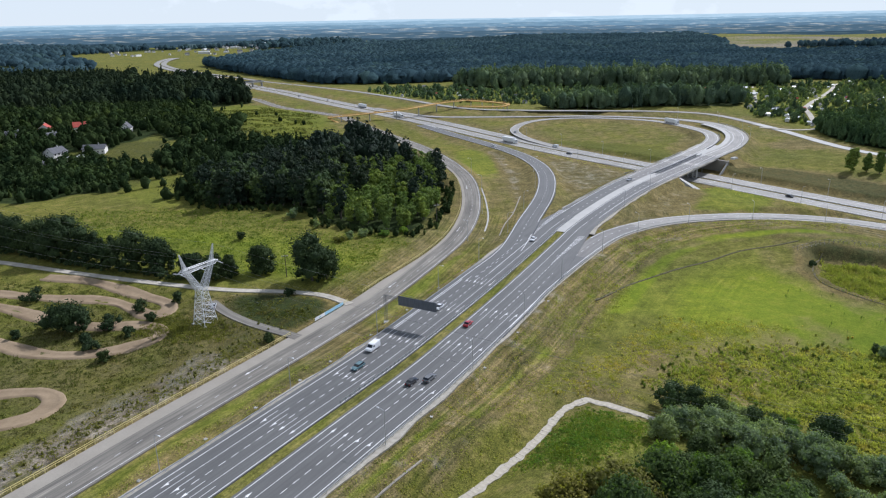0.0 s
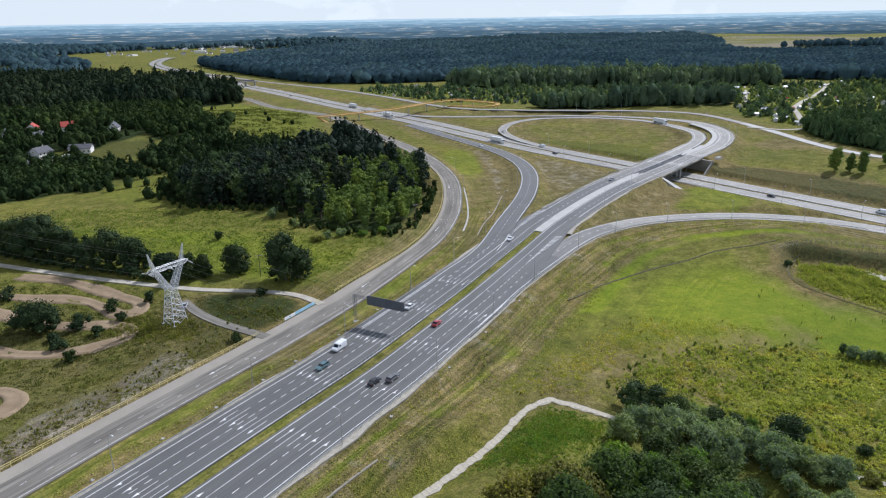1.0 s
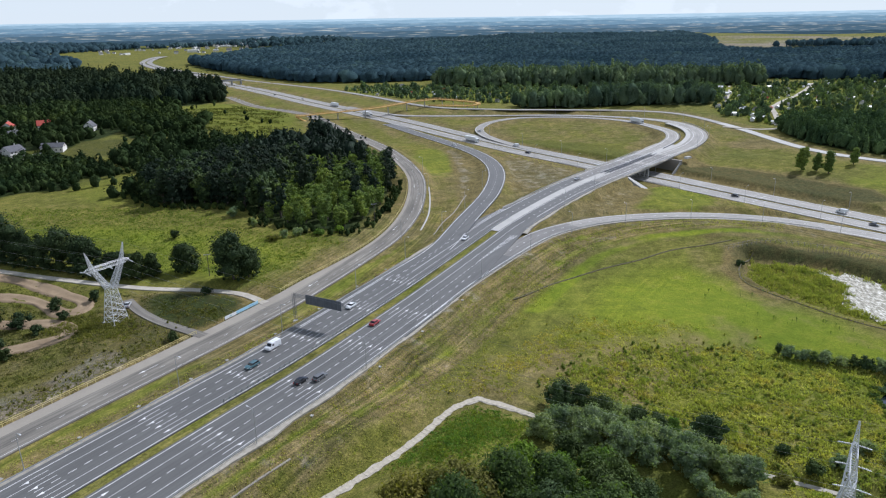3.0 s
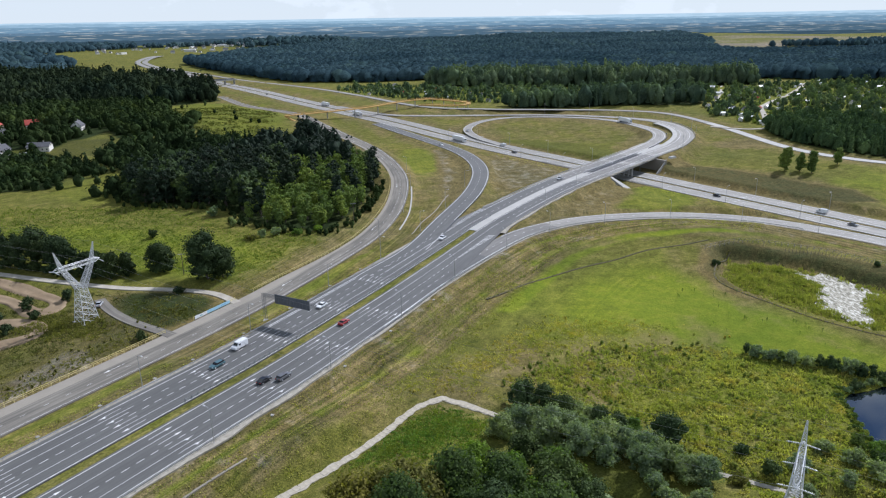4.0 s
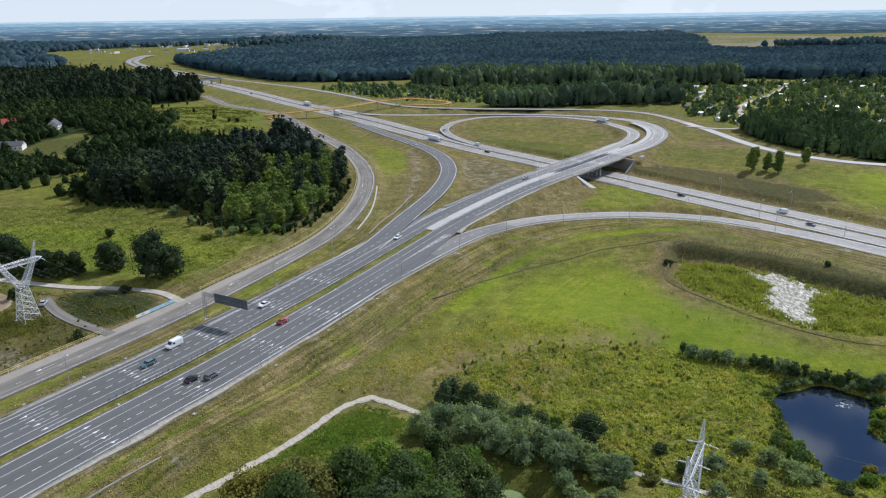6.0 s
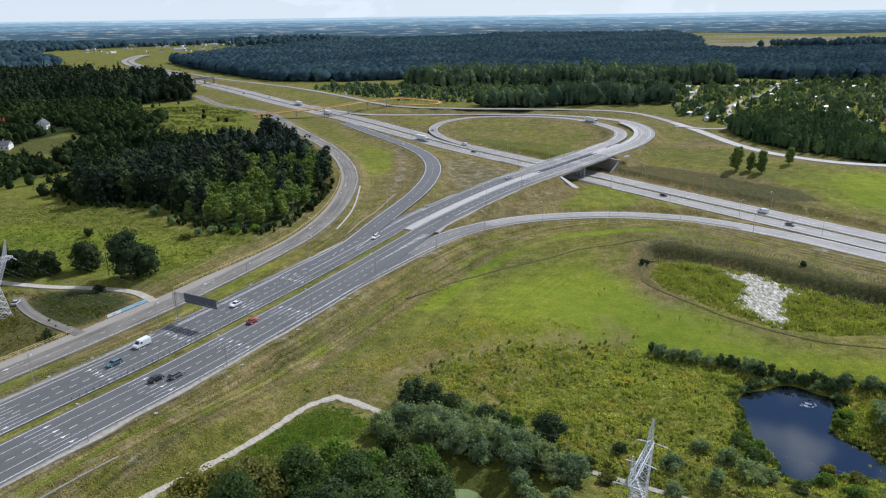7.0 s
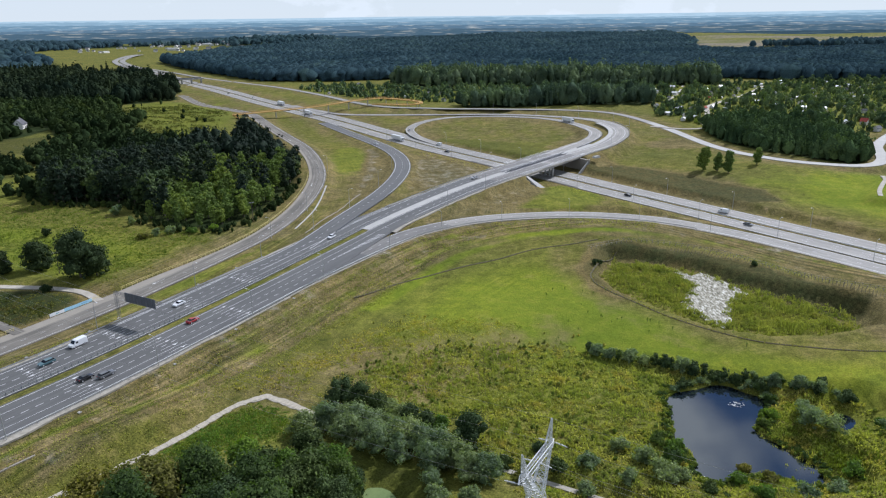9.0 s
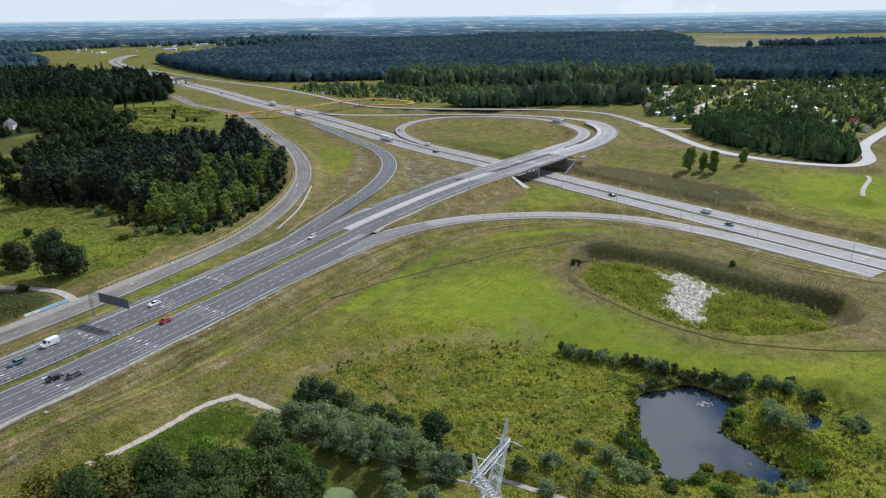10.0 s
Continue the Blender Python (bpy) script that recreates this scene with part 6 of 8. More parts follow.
def channel(name, pts, width, mat, label, depth=0.25, lift=0.12):
    """A drain channel laid over the ground."""
    p = spline([(x, y, 0) for x, y in pts], 1.5)
    p[:, 2] = ground_at(p[:, 0], p[:, 1])
    p[:, 2] = np.maximum(p[:, 2], np.maximum(ground_at(p[:, 0] + width / 2, p[:, 1]), ground_at(p[:, 0] - width / 2, p[:, 1])))
    n = len(p)
    rows = [shifted(p, -width / 2, -0.3), shifted(p, -width / 2, lift), shifted(p, -width * 0.3, lift), shifted(p, 0, lift - depth * 0.4), shifted(p, width * 0.3, lift), shifted(p, width / 2, lift), shifted(p, width / 2, -0.3)]
    ob = from_arrays(name, np.concatenate(rows).tolist(), [(r * n + k, (r + 1) * n + k, (r + 1) * n + k + 1, r * n + k + 1) for r in range(len(rows) - 1) for k in range(n - 1)], mat)
    return tagged(ob, label, "drain", kind="structure")


# low stakes along the rim of the basin
fence = empty("stake_fence", label="row of short weathered wooden stakes above a basin", category="fence")
stakes = spline([(186, 284.5, 0), (200.5, 276.5, 0), (216.2, 263, 0), (228.8, 247, 0), (237.1, 231, 0), (242, 219, 0)], 1.4)
stake_mesh = None
for side in (0.0, 2.2):
    for q in shifted(stakes, side):
        if stake_mesh is None:
            ob = Mesh().bar((0, 0, -0.2), (0, 0, 0.75), 0.09, 0.07, n=6, caps=True).make("post", CONCRETE_WORN_AND_SHADED, fence)
            stake_mesh = ob.data
        else:
            ob = new("post", stake_mesh)
            ob.parent = fence
        ob.matrix_basis = pose(q[0], q[1], float(ground_at(q[0], q[1])))
DITCH = surface("ditch_stone", (0.075, 0.067, 0.038), (0.16, 0.14, 0.085), 0.5, 4.0, 0.95)
channel("drain_channel", [tuple(q[:2]) for q in DITCH_LINE[::3]], 0.8, DITCH, "dark stone drain channel across a meadow")
channel("drain_channel", [tuple(q[:2]) for q in RIM_LINE[::3]], 0.65, DITCH, "dark stone drain channel round a basin")
channel("drain_channel", [(41.3, 374.4), (37, 353), (32.5, 333.5), (27.4, 317), (24.1, 301.8)], 0.5, CONCRETE_WORN_AND_SHADED, "pale concrete drain channel beside a slip road")
channel("drain_channel", [(20.4, 387), (21.4, 361), (21.2, 338), (20, 323), (17.9, 309.6)], 0.7, CONCRETE, "white concrete drain channel beside the side road")
channel("drain_channel", [(-30, 102), (-18, 118.5), (-11.6, 127.4), (-6.3, 134.2)], 0.55, CONCRETE_WORN_AND_SHADED, "short pale stone path in a verge")
low = spline([(150, 286, 0), (175, 294, 0), (200, 284, 0), (222, 258, 0), (245, 228, 0), (262, 206, 0)], 3.0)
low[:, 2] = ground_at(low[:, 0], low[:, 1])
for off in (0.0, 2.5):
    rail_line("low_fence", low, off, 0, along(low)[-1], 2.6, 0.6, [(0.5, 0.06, 0.05)], SHOULDER, "low weathered fence of short posts above a basin", "fence", 0.2, group="low fences")


# ---- pylons ----
def pylon(label):
    """A lattice pylon: tapering body, two arms that part in a V, a level crossarm and two peaks."""
    top = empty("electricity_pylon", label=label, category="pylon", group="pylons")
    waist, arm_z, peak_z = 12.0, 20.0, 26.0

    def truss(name, quad0, quad1, k, r):
        m = Mesh()
        for a, b in zip(quad0, quad1):
            m.bar(a, b, r, n=4)
        for i in range(k):
            lo = [Vector(a).lerp(Vector(b), i / k) for a, b in zip(quad0, quad1)]
            hi = [Vector(a).lerp(Vector(b), (i + 1) / k) for a, b in zip(quad0, quad1)]
            for j in range(4):
                m.bar(lo[j], hi[(j + 1) % 4], r * 0.6, n=3)
                m.bar(lo[(j + 1) % 4], hi[j], r * 0.6, n=3)
                m.bar(hi[j], hi[(j + 1) % 4], r * 0.5, n=3)
        return m.make(name, STEEL_PALE, top)

    def sq(x, y, z, w, d=None):
        d = w if d is None else d
        return [(x - w / 2, y - d / 2, z), (x + w / 2, y - d / 2, z), (x + w / 2, y + d / 2, z), (x - w / 2, y + d / 2, z)]
    truss("body", sq(0, 0, -0.3, 5.6), sq(0, 0, waist, 2.6), 6, 0.13)
    for s in (-1, 1):
        truss("arm", sq(0.75 * s, 0, waist, 1.8, 2.4), sq(5.2 * s, 0, arm_z, 1.35, 1.2), 7, 0.1)
        truss("peak", sq(5.2 * s, 0, arm_z, 1.2, 1.1), sq(6.8 * s, 0, peak_z, 0.2), 6, 0.07)
        Mesh().box((0.9, 0.9, 0.6), Matrix.Translation((2.8 * s, 2.8, 0))).make("footing", CONCRETE, top)
        Mesh().box((0.9, 0.9, 0.6), Matrix.Translation((2.8 * s, -2.8, 0))).make("footing", CONCRETE, top)
    m = Mesh()
    n = 14
    for y in (-0.55, 0.55):
        m.bar((-8.2, 0, arm_z), (-6.4, y, arm_z + 0.6), 0.08, n=4).bar((8.2, 0, arm_z), (6.4, y, arm_z + 0.6), 0.08, n=4)
        m.bar((-8.2, 0, arm_z), (-6.4, y, arm_z - 0.7), 0.08, n=4).bar((8.2, 0, arm_z), (6.4, y, arm_z - 0.7), 0.08, n=4)
        for z in (arm_z + 0.6, arm_z - 0.7):
            m.bar((-6.4, y, z), (6.4, y, z), 0.09, n=4)
        for k in range(n):
            x0, x1 = -6.4 + 12.8 * k / n, -6.4 + 12.8 * (k + 1) / n
            m.bar((x0, y, arm_z - 0.7), (x1, y, arm_z + 0.6), 0.05, n=3).bar((x1, y, arm_z - 0.7), (x0, y, arm_z + 0.6), 0.05, n=3)
            m.bar((x0, -0.55, arm_z + 0.6), (x1, 0.55, arm_z + 0.6), 0.04, n=3)
    m.make("crossarm", STEEL_PALE, top)
    for x in (-7.6, 0, 7.6):
        for s in (-1, 1):
            m = Mesh().bar((x, 0.3 * s, arm_z - 0.3), (x, 3.0 * s, arm_z - 0.65), 0.06, n=6)
            for k in range(7):
                u = 0.9 + 0.28 * k
                m.bar((x, u * s, arm_z - 0.38 - 0.035 * k), (x, (u + 0.1) * s, arm_z - 0.39 - 0.035 * k), 0.16, n=7, caps=True)
            m.make("insulator", STEEL_PALE, top)
    return top


PYLON_TURN = 90 - 31.0
pylon_a = pylon("grey lattice steel electricity pylon beside a sandy track")
stand(pylon_a, -81.0, 213.3, PYLON_TURN)
pylon_b = put_copy(pylon_a, 104.2, 109.3, PYLON_TURN)
pylon_b.scale = (1, 1, 0.887)     # a lower make
pylon_b["label"] = "grey lattice steel electricity pylon among bushes"


def cables():
    ends = []
    for x, y in ((-264, 311.5), (-81.0, 213.3), (104.2, 109.3), (288, 8)):
        ends.append(pose(x, y, float(ground_at(x, y)), 0, 0, PYLON_TURN) @ Matrix.Diagonal((1, 1, 0.887 if x > 0 else 1, 1)))
    for local in ((-7.6, 0, 19.4), (0, 0, 19.4), (7.6, 0, 19.4), (-6.8, 0, 26), (6.8, 0, 26)):
        m = Mesh()
        for p, q in zip(ends, ends[1:]):
            a, b = p @ Vector(local), q @ Vector(local)
            last = a
            for k in range(1, 25):
                u = k / 24
                c = a.lerp(b, u) - Vector((0, 0, 4 * (4.5 if local[2] < 20 else 3.0) * u * (1 - u)))
                m.bar(last, c, 0.022, n=3)
                last = c
        tagged(m.make("power_cable", STEEL), "thin steel power cable between two pylons", "cable", group="power cables")


cables()


def wooden_pole(x, y, h=9):
    top = empty("power_pole", label="wooden power pole with a crossbar at the wood's edge", category="pole", group="power poles")
    Mesh().bar((0, 0, -0.4), (0, 0, h), 0.16, 0.11, n=7, caps=True).make("pole", BARK, top)
    Mesh().box((2.6, 0.18, 0.2), Matrix.Translation((0, 0, h - 0.5))).make("crossbar", STEEL, top)
    for dx in (-1.1, 0, 1.1):
        Mesh().bar((dx, 0, h - 0.4), (dx, 0, h - 0.1), 0.07, n=5).make("insulator", PLASTER, top)
    return stand(top, x, y, 20)


wooden_pole(-4.5, 321, 10)
wooden_pole(-62, 252, 9)


# ---- footbridge ----
def footbridge():
    top = empty("footbridge", label="long orange footbridge over the motorway on thin piers", category="bridge")
    path = spline([(-109, 657, 6.8), (-78, 664, 8.6), (-38, 682, 10.2), (-4, 719, 11.4), (24, 742, 11.4)], 3.0)
    ribbon("deck", shifted(path, -2.0), shifted(path, 2.0), ORANGE, top, skirt=0.6)
    for off in (-2.0, 2.0):
        m = Mesh()
        q = shifted(path, off)
        for k in range(len(q) - 1):
            for h in (0.5, 1.2):
                m.bar(q[k] + (0, 0, h), q[k + 1] + (0, 0, h), 0.07, n=4)
            m.bar(q[k], q[k] + (0, 0, 1.2), 0.06, n=4)
        m.make("railing", ORANGE, top)
    for k in (4, 13, 22, 31, 40, 48):
        if k < len(path):
            x, y, z = path[k]
            g = min(float(ground_at(x, y)), z - 2)
            Mesh().bar((x, y, g - 0.5), (x, y, z - 0.8), 0.5, n=8).make("pier", CONCRETE, top, smooth=True)
    ramp = spline([(24, 742, 11.4), (40, 738, 10.6), (58, 729, 9.6), (66, 722, 8.8), (60, 714, 8.0), (46, 717, 7.2), (28, 729, 6.4), (14, 738, 5.4)], 2.0)
    ribbon("ramp", shifted(ramp, -1.8), shifted(ramp, 1.8), ORANGE, top, skirt=1.0)
    for off in (-1.8, 1.8):
        m = Mesh()
        q = shifted(ramp, off)
        for k in range(len(q) - 1):
            m.bar(q[k] + (0, 0, 1.1), q[k + 1] + (0, 0, 1.1), 0.07, n=4).bar(q[k], q[k] + (0, 0, 1.1), 0.06, n=4)
        m.make("railing", ORANGE, top)
    for k in range(2, len(ramp), 6):
        x, y, z = ramp[k]
        g = float(ground_at(x, y))
        Mesh().bar((x, y, g - 0.5), (x, y, z - 0.8), 0.4, n=8).make("pier", CONCRETE, top, smooth=True)
    stair = spline([(-109, 657, 6.8), (-104, 655, 4.6), (-98, 652, 2.2)], 1.5)
    ribbon("stair", shifted(stair, -1.4), shifted(stair, 1.4), ORANGE, top, skirt=0.8)


footbridge()


def far_overpass():
    top = empty("overpass", label="distant dark concrete overpass across the motorway", category="bridge")
    Mesh().box((34, 6, 1.6), pose(-283, 1052, 8.5, 0, 0, 35)).make("deck", CONCRETE, top)
    Mesh().box((34, 0.4, 1.4), pose(-285, 1049, 10, 0, 0, 35)).make("parapet", SIGN_BACK, top)
    for d in (-14, 0, 14):
        Mesh().box((1.2, 5, 10), pose(-283 + d * math.cos(radians(35)), 1052 + d * math.sin(radians(35)), 3, 0, 0, 35)).make("pier", CONCRETE, top)


far_overpass()


# ---- dirt track for motorcycles ----
for path in MOTO:
    p = path.copy()
    w = 2.6 + 0.5 * np.sin(np.arange(len(p)) * 0.37)
    offs = (-1.25, -0.95, -0.5, 0.0, 0.5, 0.95, 1.25)
    rows = []
    for k, o in enumerate(offs):
        q = shifted(p, o * w)
        lift = (-0.3, 0.55, 0.16, 0.12, 0.16, 0.5, -0.3)[k] + 0.12 * wave(q[:, 0], q[:, 1], 9, 12 + k)
        q[:, 2] = ground_at(q[:, 0], q[:, 1]) + lift
        rows.append(q)
    n = len(p)
    ob = from_arrays("dirt_track", np.concatenate(rows).tolist(), [(r * n + k, (r + 1) * n + k, (r + 1) * n + k + 1, r * n + k + 1) for r in range(len(offs) - 1) for k in range(n - 1)], SAND, smooth=True)
    tagged(ob, "winding sandy dirt track with raised banks", "track", kind="structure")


# ---- vehicles ----
PAINTS = {}
def paint(name, col):
    if name not in PAINTS:
        m, nt, bsdf = material("car_paint_" + name)
        n = noise_node(nt, 4.0)
        nt.links.new(ramp_node(nt, n.outputs["Fac"], [(0.3, tuple(0.94 * v for v in col)), (0.7, col)]), bsdf.inputs["Base Color"])
        bsdf.inputs["Roughness"].default_value = 0.28
        bsdf.inputs["Coat Weight"].default_value = 0.6
        PAINTS[name] = m
    return PAINTS[name]


COLOURS = {"white": (0.75, 0.76, 0.77), "silver": (0.4, 0.41, 0.43), "black": (0.012, 0.012, 0.014), "red": (0.32, 0.02, 0.025), "teal": (0.07, 0.14, 0.16), "grey": (0.12, 0.125, 0.13), "blue": (0.06, 0.12, 0.3)}
LIGHT_CLEAR, LIGHT_RED = plain("headlight", (0.75, 0.76, 0.78), 0.15), plain("tail_light", (0.4, 0.015, 0.015), 0.25)


def section_body(profile, widths):
    """Side profile points (x, z) carried across the width, drawn in at the shoulders."""
    n = len(profile)
    m = Mesh()
    v = []
    for y, pinch in widths:
        cz = 0.55
        v += [(x * (1 - 0.04 * pinch), y, cz + (z - cz) * (1 - 0.16 * pinch)) for x, z in profile]
    rows = len(widths)
    f = [(r * n + k, r * n + (k + 1) % n, (r + 1) * n + (k + 1) % n, (r + 1) * n + k) for r in range(rows - 1) for k in range(n)]
    f += [tuple(range(n - 1, -1, -1)), tuple((rows - 1) * n + k for k in range(n))]
    return m.add(v, f)


def wheels(top, xs, half, r=0.33):
    for x in xs:
        for s in (-1, 1):
            t = Mesh().bar((x, s * (half - 0.2), r), (x, s * half, r), r, n=14, caps=True).make("wheel", RUBBER, top)
            Mesh().bar((x, s * half, r), (x, s * (half + 0.015), r), r * 0.62, n=10, caps=True).make("rim", STEEL_PALE, t)


def car(colour, shape="car"):
    label = {"car": f"{colour} passenger car on the motorway", "van": f"{colour} delivery van on the road", "wagon": f"{colour} estate car on the motorway"}[shape]
    top = empty("van" if shape == "van" else "car", label=label, category="van" if shape == "van" else "car", group="cars on the roads")
    if shape == "van":
        low = [(-2.6, 0.35), (2.55, 0.35), (2.65, 0.75), (2.5, 1.1), (1.75, 1.25), (1.1, 2.05), (0.8, 2.2), (-2.55, 2.25), (-2.65, 1.0)]
        glass = [(1.72, 1.28), (1.14, 2.02), (0.4, 2.05), (0.4, 1.3)]
        half, axles = 0.98, (-1.6, 1.65)
    elif shape == "wagon":
        low = [(-2.3, 0.32), (2.25, 0.32), (2.35, 0.6), (2.2, 0.8), (1.15, 0.95), (-2.2, 0.98), (-2.35, 0.65)]
        glass = [(1.2, 0.94), (0.45, 1.42), (-1.8, 1.46), (-2.2, 0.96)]
        half, axles = 0.9, (-1.35, 1.4)
    else:
        low = [(-2.15, 0.32), (2.1, 0.32), (2.2, 0.6), (2.05, 0.8), (1.05, 0.95), (-1.9, 1.0), (-2.2, 0.65)]
        glass = [(1.1, 0.94), (0.35, 1.42), (-1.0, 1.44), (-1.75, 0.98)]
        half, axles = 0.88, (-1.3, 1.32)
    section_body(low, [(-half, 1), (-half * 0.93, 0), (half * 0.93, 0), (half, 1)]).make("body", paint(colour, COLOURS[colour]), top)
    if shape == "van":
        Mesh().add([(1.76, y, 1.28) for y in (-0.82, 0.82)] + [(1.2, y, 2.03) for y in (0.78, -0.78)], [(0, 1, 2, 3)]).make("windscreen", GLASS_DARK, top)
        for s in (-1, 1):
            Mesh().box((0.75, 0.03, 0.55), Matrix.Translation((0.75, s * 0.975, 1.55))).make("side_window", GLASS_DARK, top)
    else:
        g = half - 0.08
        section_body(glass, [(-g, 1.0), (-g * 0.9, 0.4), (g * 0.9, 0.4), (g, 1.0)]).make("glasshouse", GLASS_DARK, top)
        x0, x1 = glass[2][0] + 0.05, glass[1][0] - 0.02
        Mesh().box((x1 - x0, 2 * g * 0.88, 0.06), Matrix.Translation(((x0 + x1) / 2, 0, 1.37)), taper=0.94).make("roof", paint(colour, COLOURS[colour]), top)
    front, back = max(p[0] for p in low), min(p[0] for p in low)
    for s in (-1, 1):
        Mesh().box((0.12, 0.34, 0.16), Matrix.Translation((front - 0.08, s * 0.6, 0.66))).make("headlight", LIGHT_CLEAR, top)
        Mesh().box((0.08, 0.28, 0.2), Matrix.Translation((back + 0.04, s * 0.62, 0.72))).make("tail_light", LIGHT_RED, top)
    wheels(top, axles, half)
    return top


def truck(box_col):
    top = empty("truck", label="articulated truck with a long white box trailer", category="truck", group="cars on the roads")
    white = paint("white", COLOURS["white"])
    cab = [(5.2, 0.5), (7.4, 0.5), (7.45, 1.6), (7.2, 2.7), (6.9, 3.1), (5.2, 3.1)]
    section_body(cab, [(-1.24, 0.4), (-1.18, 0), (1.18, 0), (1.24, 0.4)]).make("cab", white, top)
    Mesh().box((0.06, 2.1, 0.9), pose(7.36, 0, 2.1, 0, -10, 0)).make("windscreen", GLASS_DARK, top)
    Mesh().box((13.2, 2.5, 2.75), Matrix.Translation((-1.6, 0, 2.55))).make("trailer", white, top)
    Mesh().box((12.8, 1.1, 0.3), Matrix.Translation((-1.2, 0, 1.0))).make("chassis", RUBBER, top)
    Mesh().box((6.0, 2.4, 0.7), Matrix.Translation((-0.5, 0, 0.75))).make("side_guard", STEEL, top)
    wheels(top, (-6.2, -4.9, -3.6, 3.6, 6.5), 1.22, 0.5)
    return top


def drive(ob, path, s, off, forward=True, lift=0.03):
    c = cut(path, s, s + 1, 0.5)
    p = shifted(c, off, lift)[0]
    d = c[-1] - c[0]
    ob.matrix_basis = pose(p[0], p[1], p[2], 0, 0, math.degrees(math.atan2(d[1], d[0])) + (0 if forward else 180))
    return ob


def drive_near(ob, path, x, y, lane, forward=True):
    k = int(np.argmin(np.hypot(path[:, 0] - x, path[:, 1] - y)))
    return drive(ob, path, float(along(path)[k]), lane, forward)


drive_near(car("white", "van"), MAIN, -22.8, 187, -12.7, False)
drive_near(car("teal", "wagon"), MAIN, -25.9, 175, -9.5, False)
drive_near(car("white"), MAIN, 7, 212, -9.75, False)
drive_near(car("white"), MAIN, 40, 290, -6.5, False)
drive_near(car("black"), MAIN, -11.4, 165.8, 8.5)
drive_near(car("grey", "wagon"), MAIN, -6.8, 167.5, 11.6)
drive_near(car("red"), MAIN, 7.2, 204.6, 5.0)
drive_near(car("white"), RAMP_WEST, 43, 525, -1.8, False)
drive_near(truck("white"), CROSS, 59, 552, 7.0, True)
drive_near(car("white", "van"), CROSS, 94, 535, -7.0, False)
drive_near(car("black"), CROSS, 98, 507, 5.0)
drive_near(car("black"), CROSS, 190, 371, 5.0)
drive_near(car("white", "van"), CROSS, 233, 339, -5.0, False)
drive_near(car("grey"), CROSS, 240, 318, 6.0)
drive_near(truck("white"), LOOP_IN, 199, 603, 0.0, False)
drive_near(car("silver"), LOOP_IN, 66, 585, 0.5)
drive_near(car("white"), CROSS, -141, 842, -5.0, False)
drive_near(truck("white"), CROSS, -90, 770, -5.0, False)
drive_near(truck("white"), CROSS, -37, 697, 5.0)
drive_near(car("silver"), MAIN, 110, 388, -5.0, False)
drive_near(car("black"), CROSS, -60, 730, 8.0)
drive_near(car("grey"), CROSS, -180, 900, 5.0)
parked = car("silver")
parked["label"], parked["group"] = "silver parked car on a lay-by", "parked cars"
parked.matrix_basis = pose(-81.5, 223.5, float(ground_at(-81.5, 223.5)) + 0.25, 0, 0, 100)


# ---- houses ----
def house(w, d, h, roof_h, roof_mat, label, group="houses", chimney=True, windows=True):
    top = empty("house", label=label, category="house", group=group)
    m = Mesh()
    x, y = w / 2, d / 2
    m.add([(-x, -y, -1), (x, -y, -1), (x, y, -1), (-x, y, -1), (-x, -y, h), (x, -y, h), (x, y, h), (-x, y, h), (-x, 0, h + roof_h), (x, 0, h + roof_h)],
          [(0, 1, 5, 4), (1, 2, 6, 9, 5), (2, 3, 7, 6), (3, 0, 4, 8, 7)])
    m.make("wall", PLASTER, top)
    o, t = 0.5, 0.22
    slope = roof_h / y
    r = Mesh()
    for s in (-1, 1):
        e = (y + o) * s
        ze, zr = h - o * slope, h + roof_h
        r.add([(-x - o, e, ze), (x + o, e, ze), (x + o, 0, zr), (-x - o, 0, zr), (-x - o, e, ze + t), (x + o, e, ze + t), (x + o, 0, zr + t), (-x - o, 0, zr + t)],
              [(0, 1, 2, 3), (4, 5, 6, 7), (0, 1, 5, 4), (0, 3, 7, 4), (1, 2, 6, 5)])
    roof = r.make("roof", roof_mat, top)
    if chimney:
        Mesh().box((0.7, 0.5, 1.6), Matrix.Translation((w * 0.2, 0, h + roof_h + 0.4))).make("chimney", CONCRETE, roof)
    if windows:
        for s in (-1, 1):
            for k in range(max(2, int(w / 3))):
                for z in ([1.5, 4.2] if h > 4.5 else [1.5]):
                    px = -x + (k + 0.5) * w / max(2, int(w / 3))
                    win = Mesh().box((1.2, 0.1, 1.3), Matrix.Translation((px, s * (y + 0.02), z))).make("window", PLASTER, top)
                    Mesh().box((1.0, 0.1, 1.1), Matrix.Translation((px, s * (y + 0.05), z))).make("pane", GLASS_DARK, win)
            win = Mesh().box((0.1, 1.2, 1.3), Matrix.Translation((s * (x + 0.02), 0, h + 0.4))).make("window", PLASTER, top)
            Mesh().box((0.1, 1.0, 1.1), Matrix.Translation((s * (x + 0.05), 0, h + 0.4))).make("pane", GLASS_DARK, win)
        Mesh().box((1.0, 0.1, 2.1), Matrix.Translation((0, -y - 0.05, 1.05))).make("door", BARK, top)
    return top


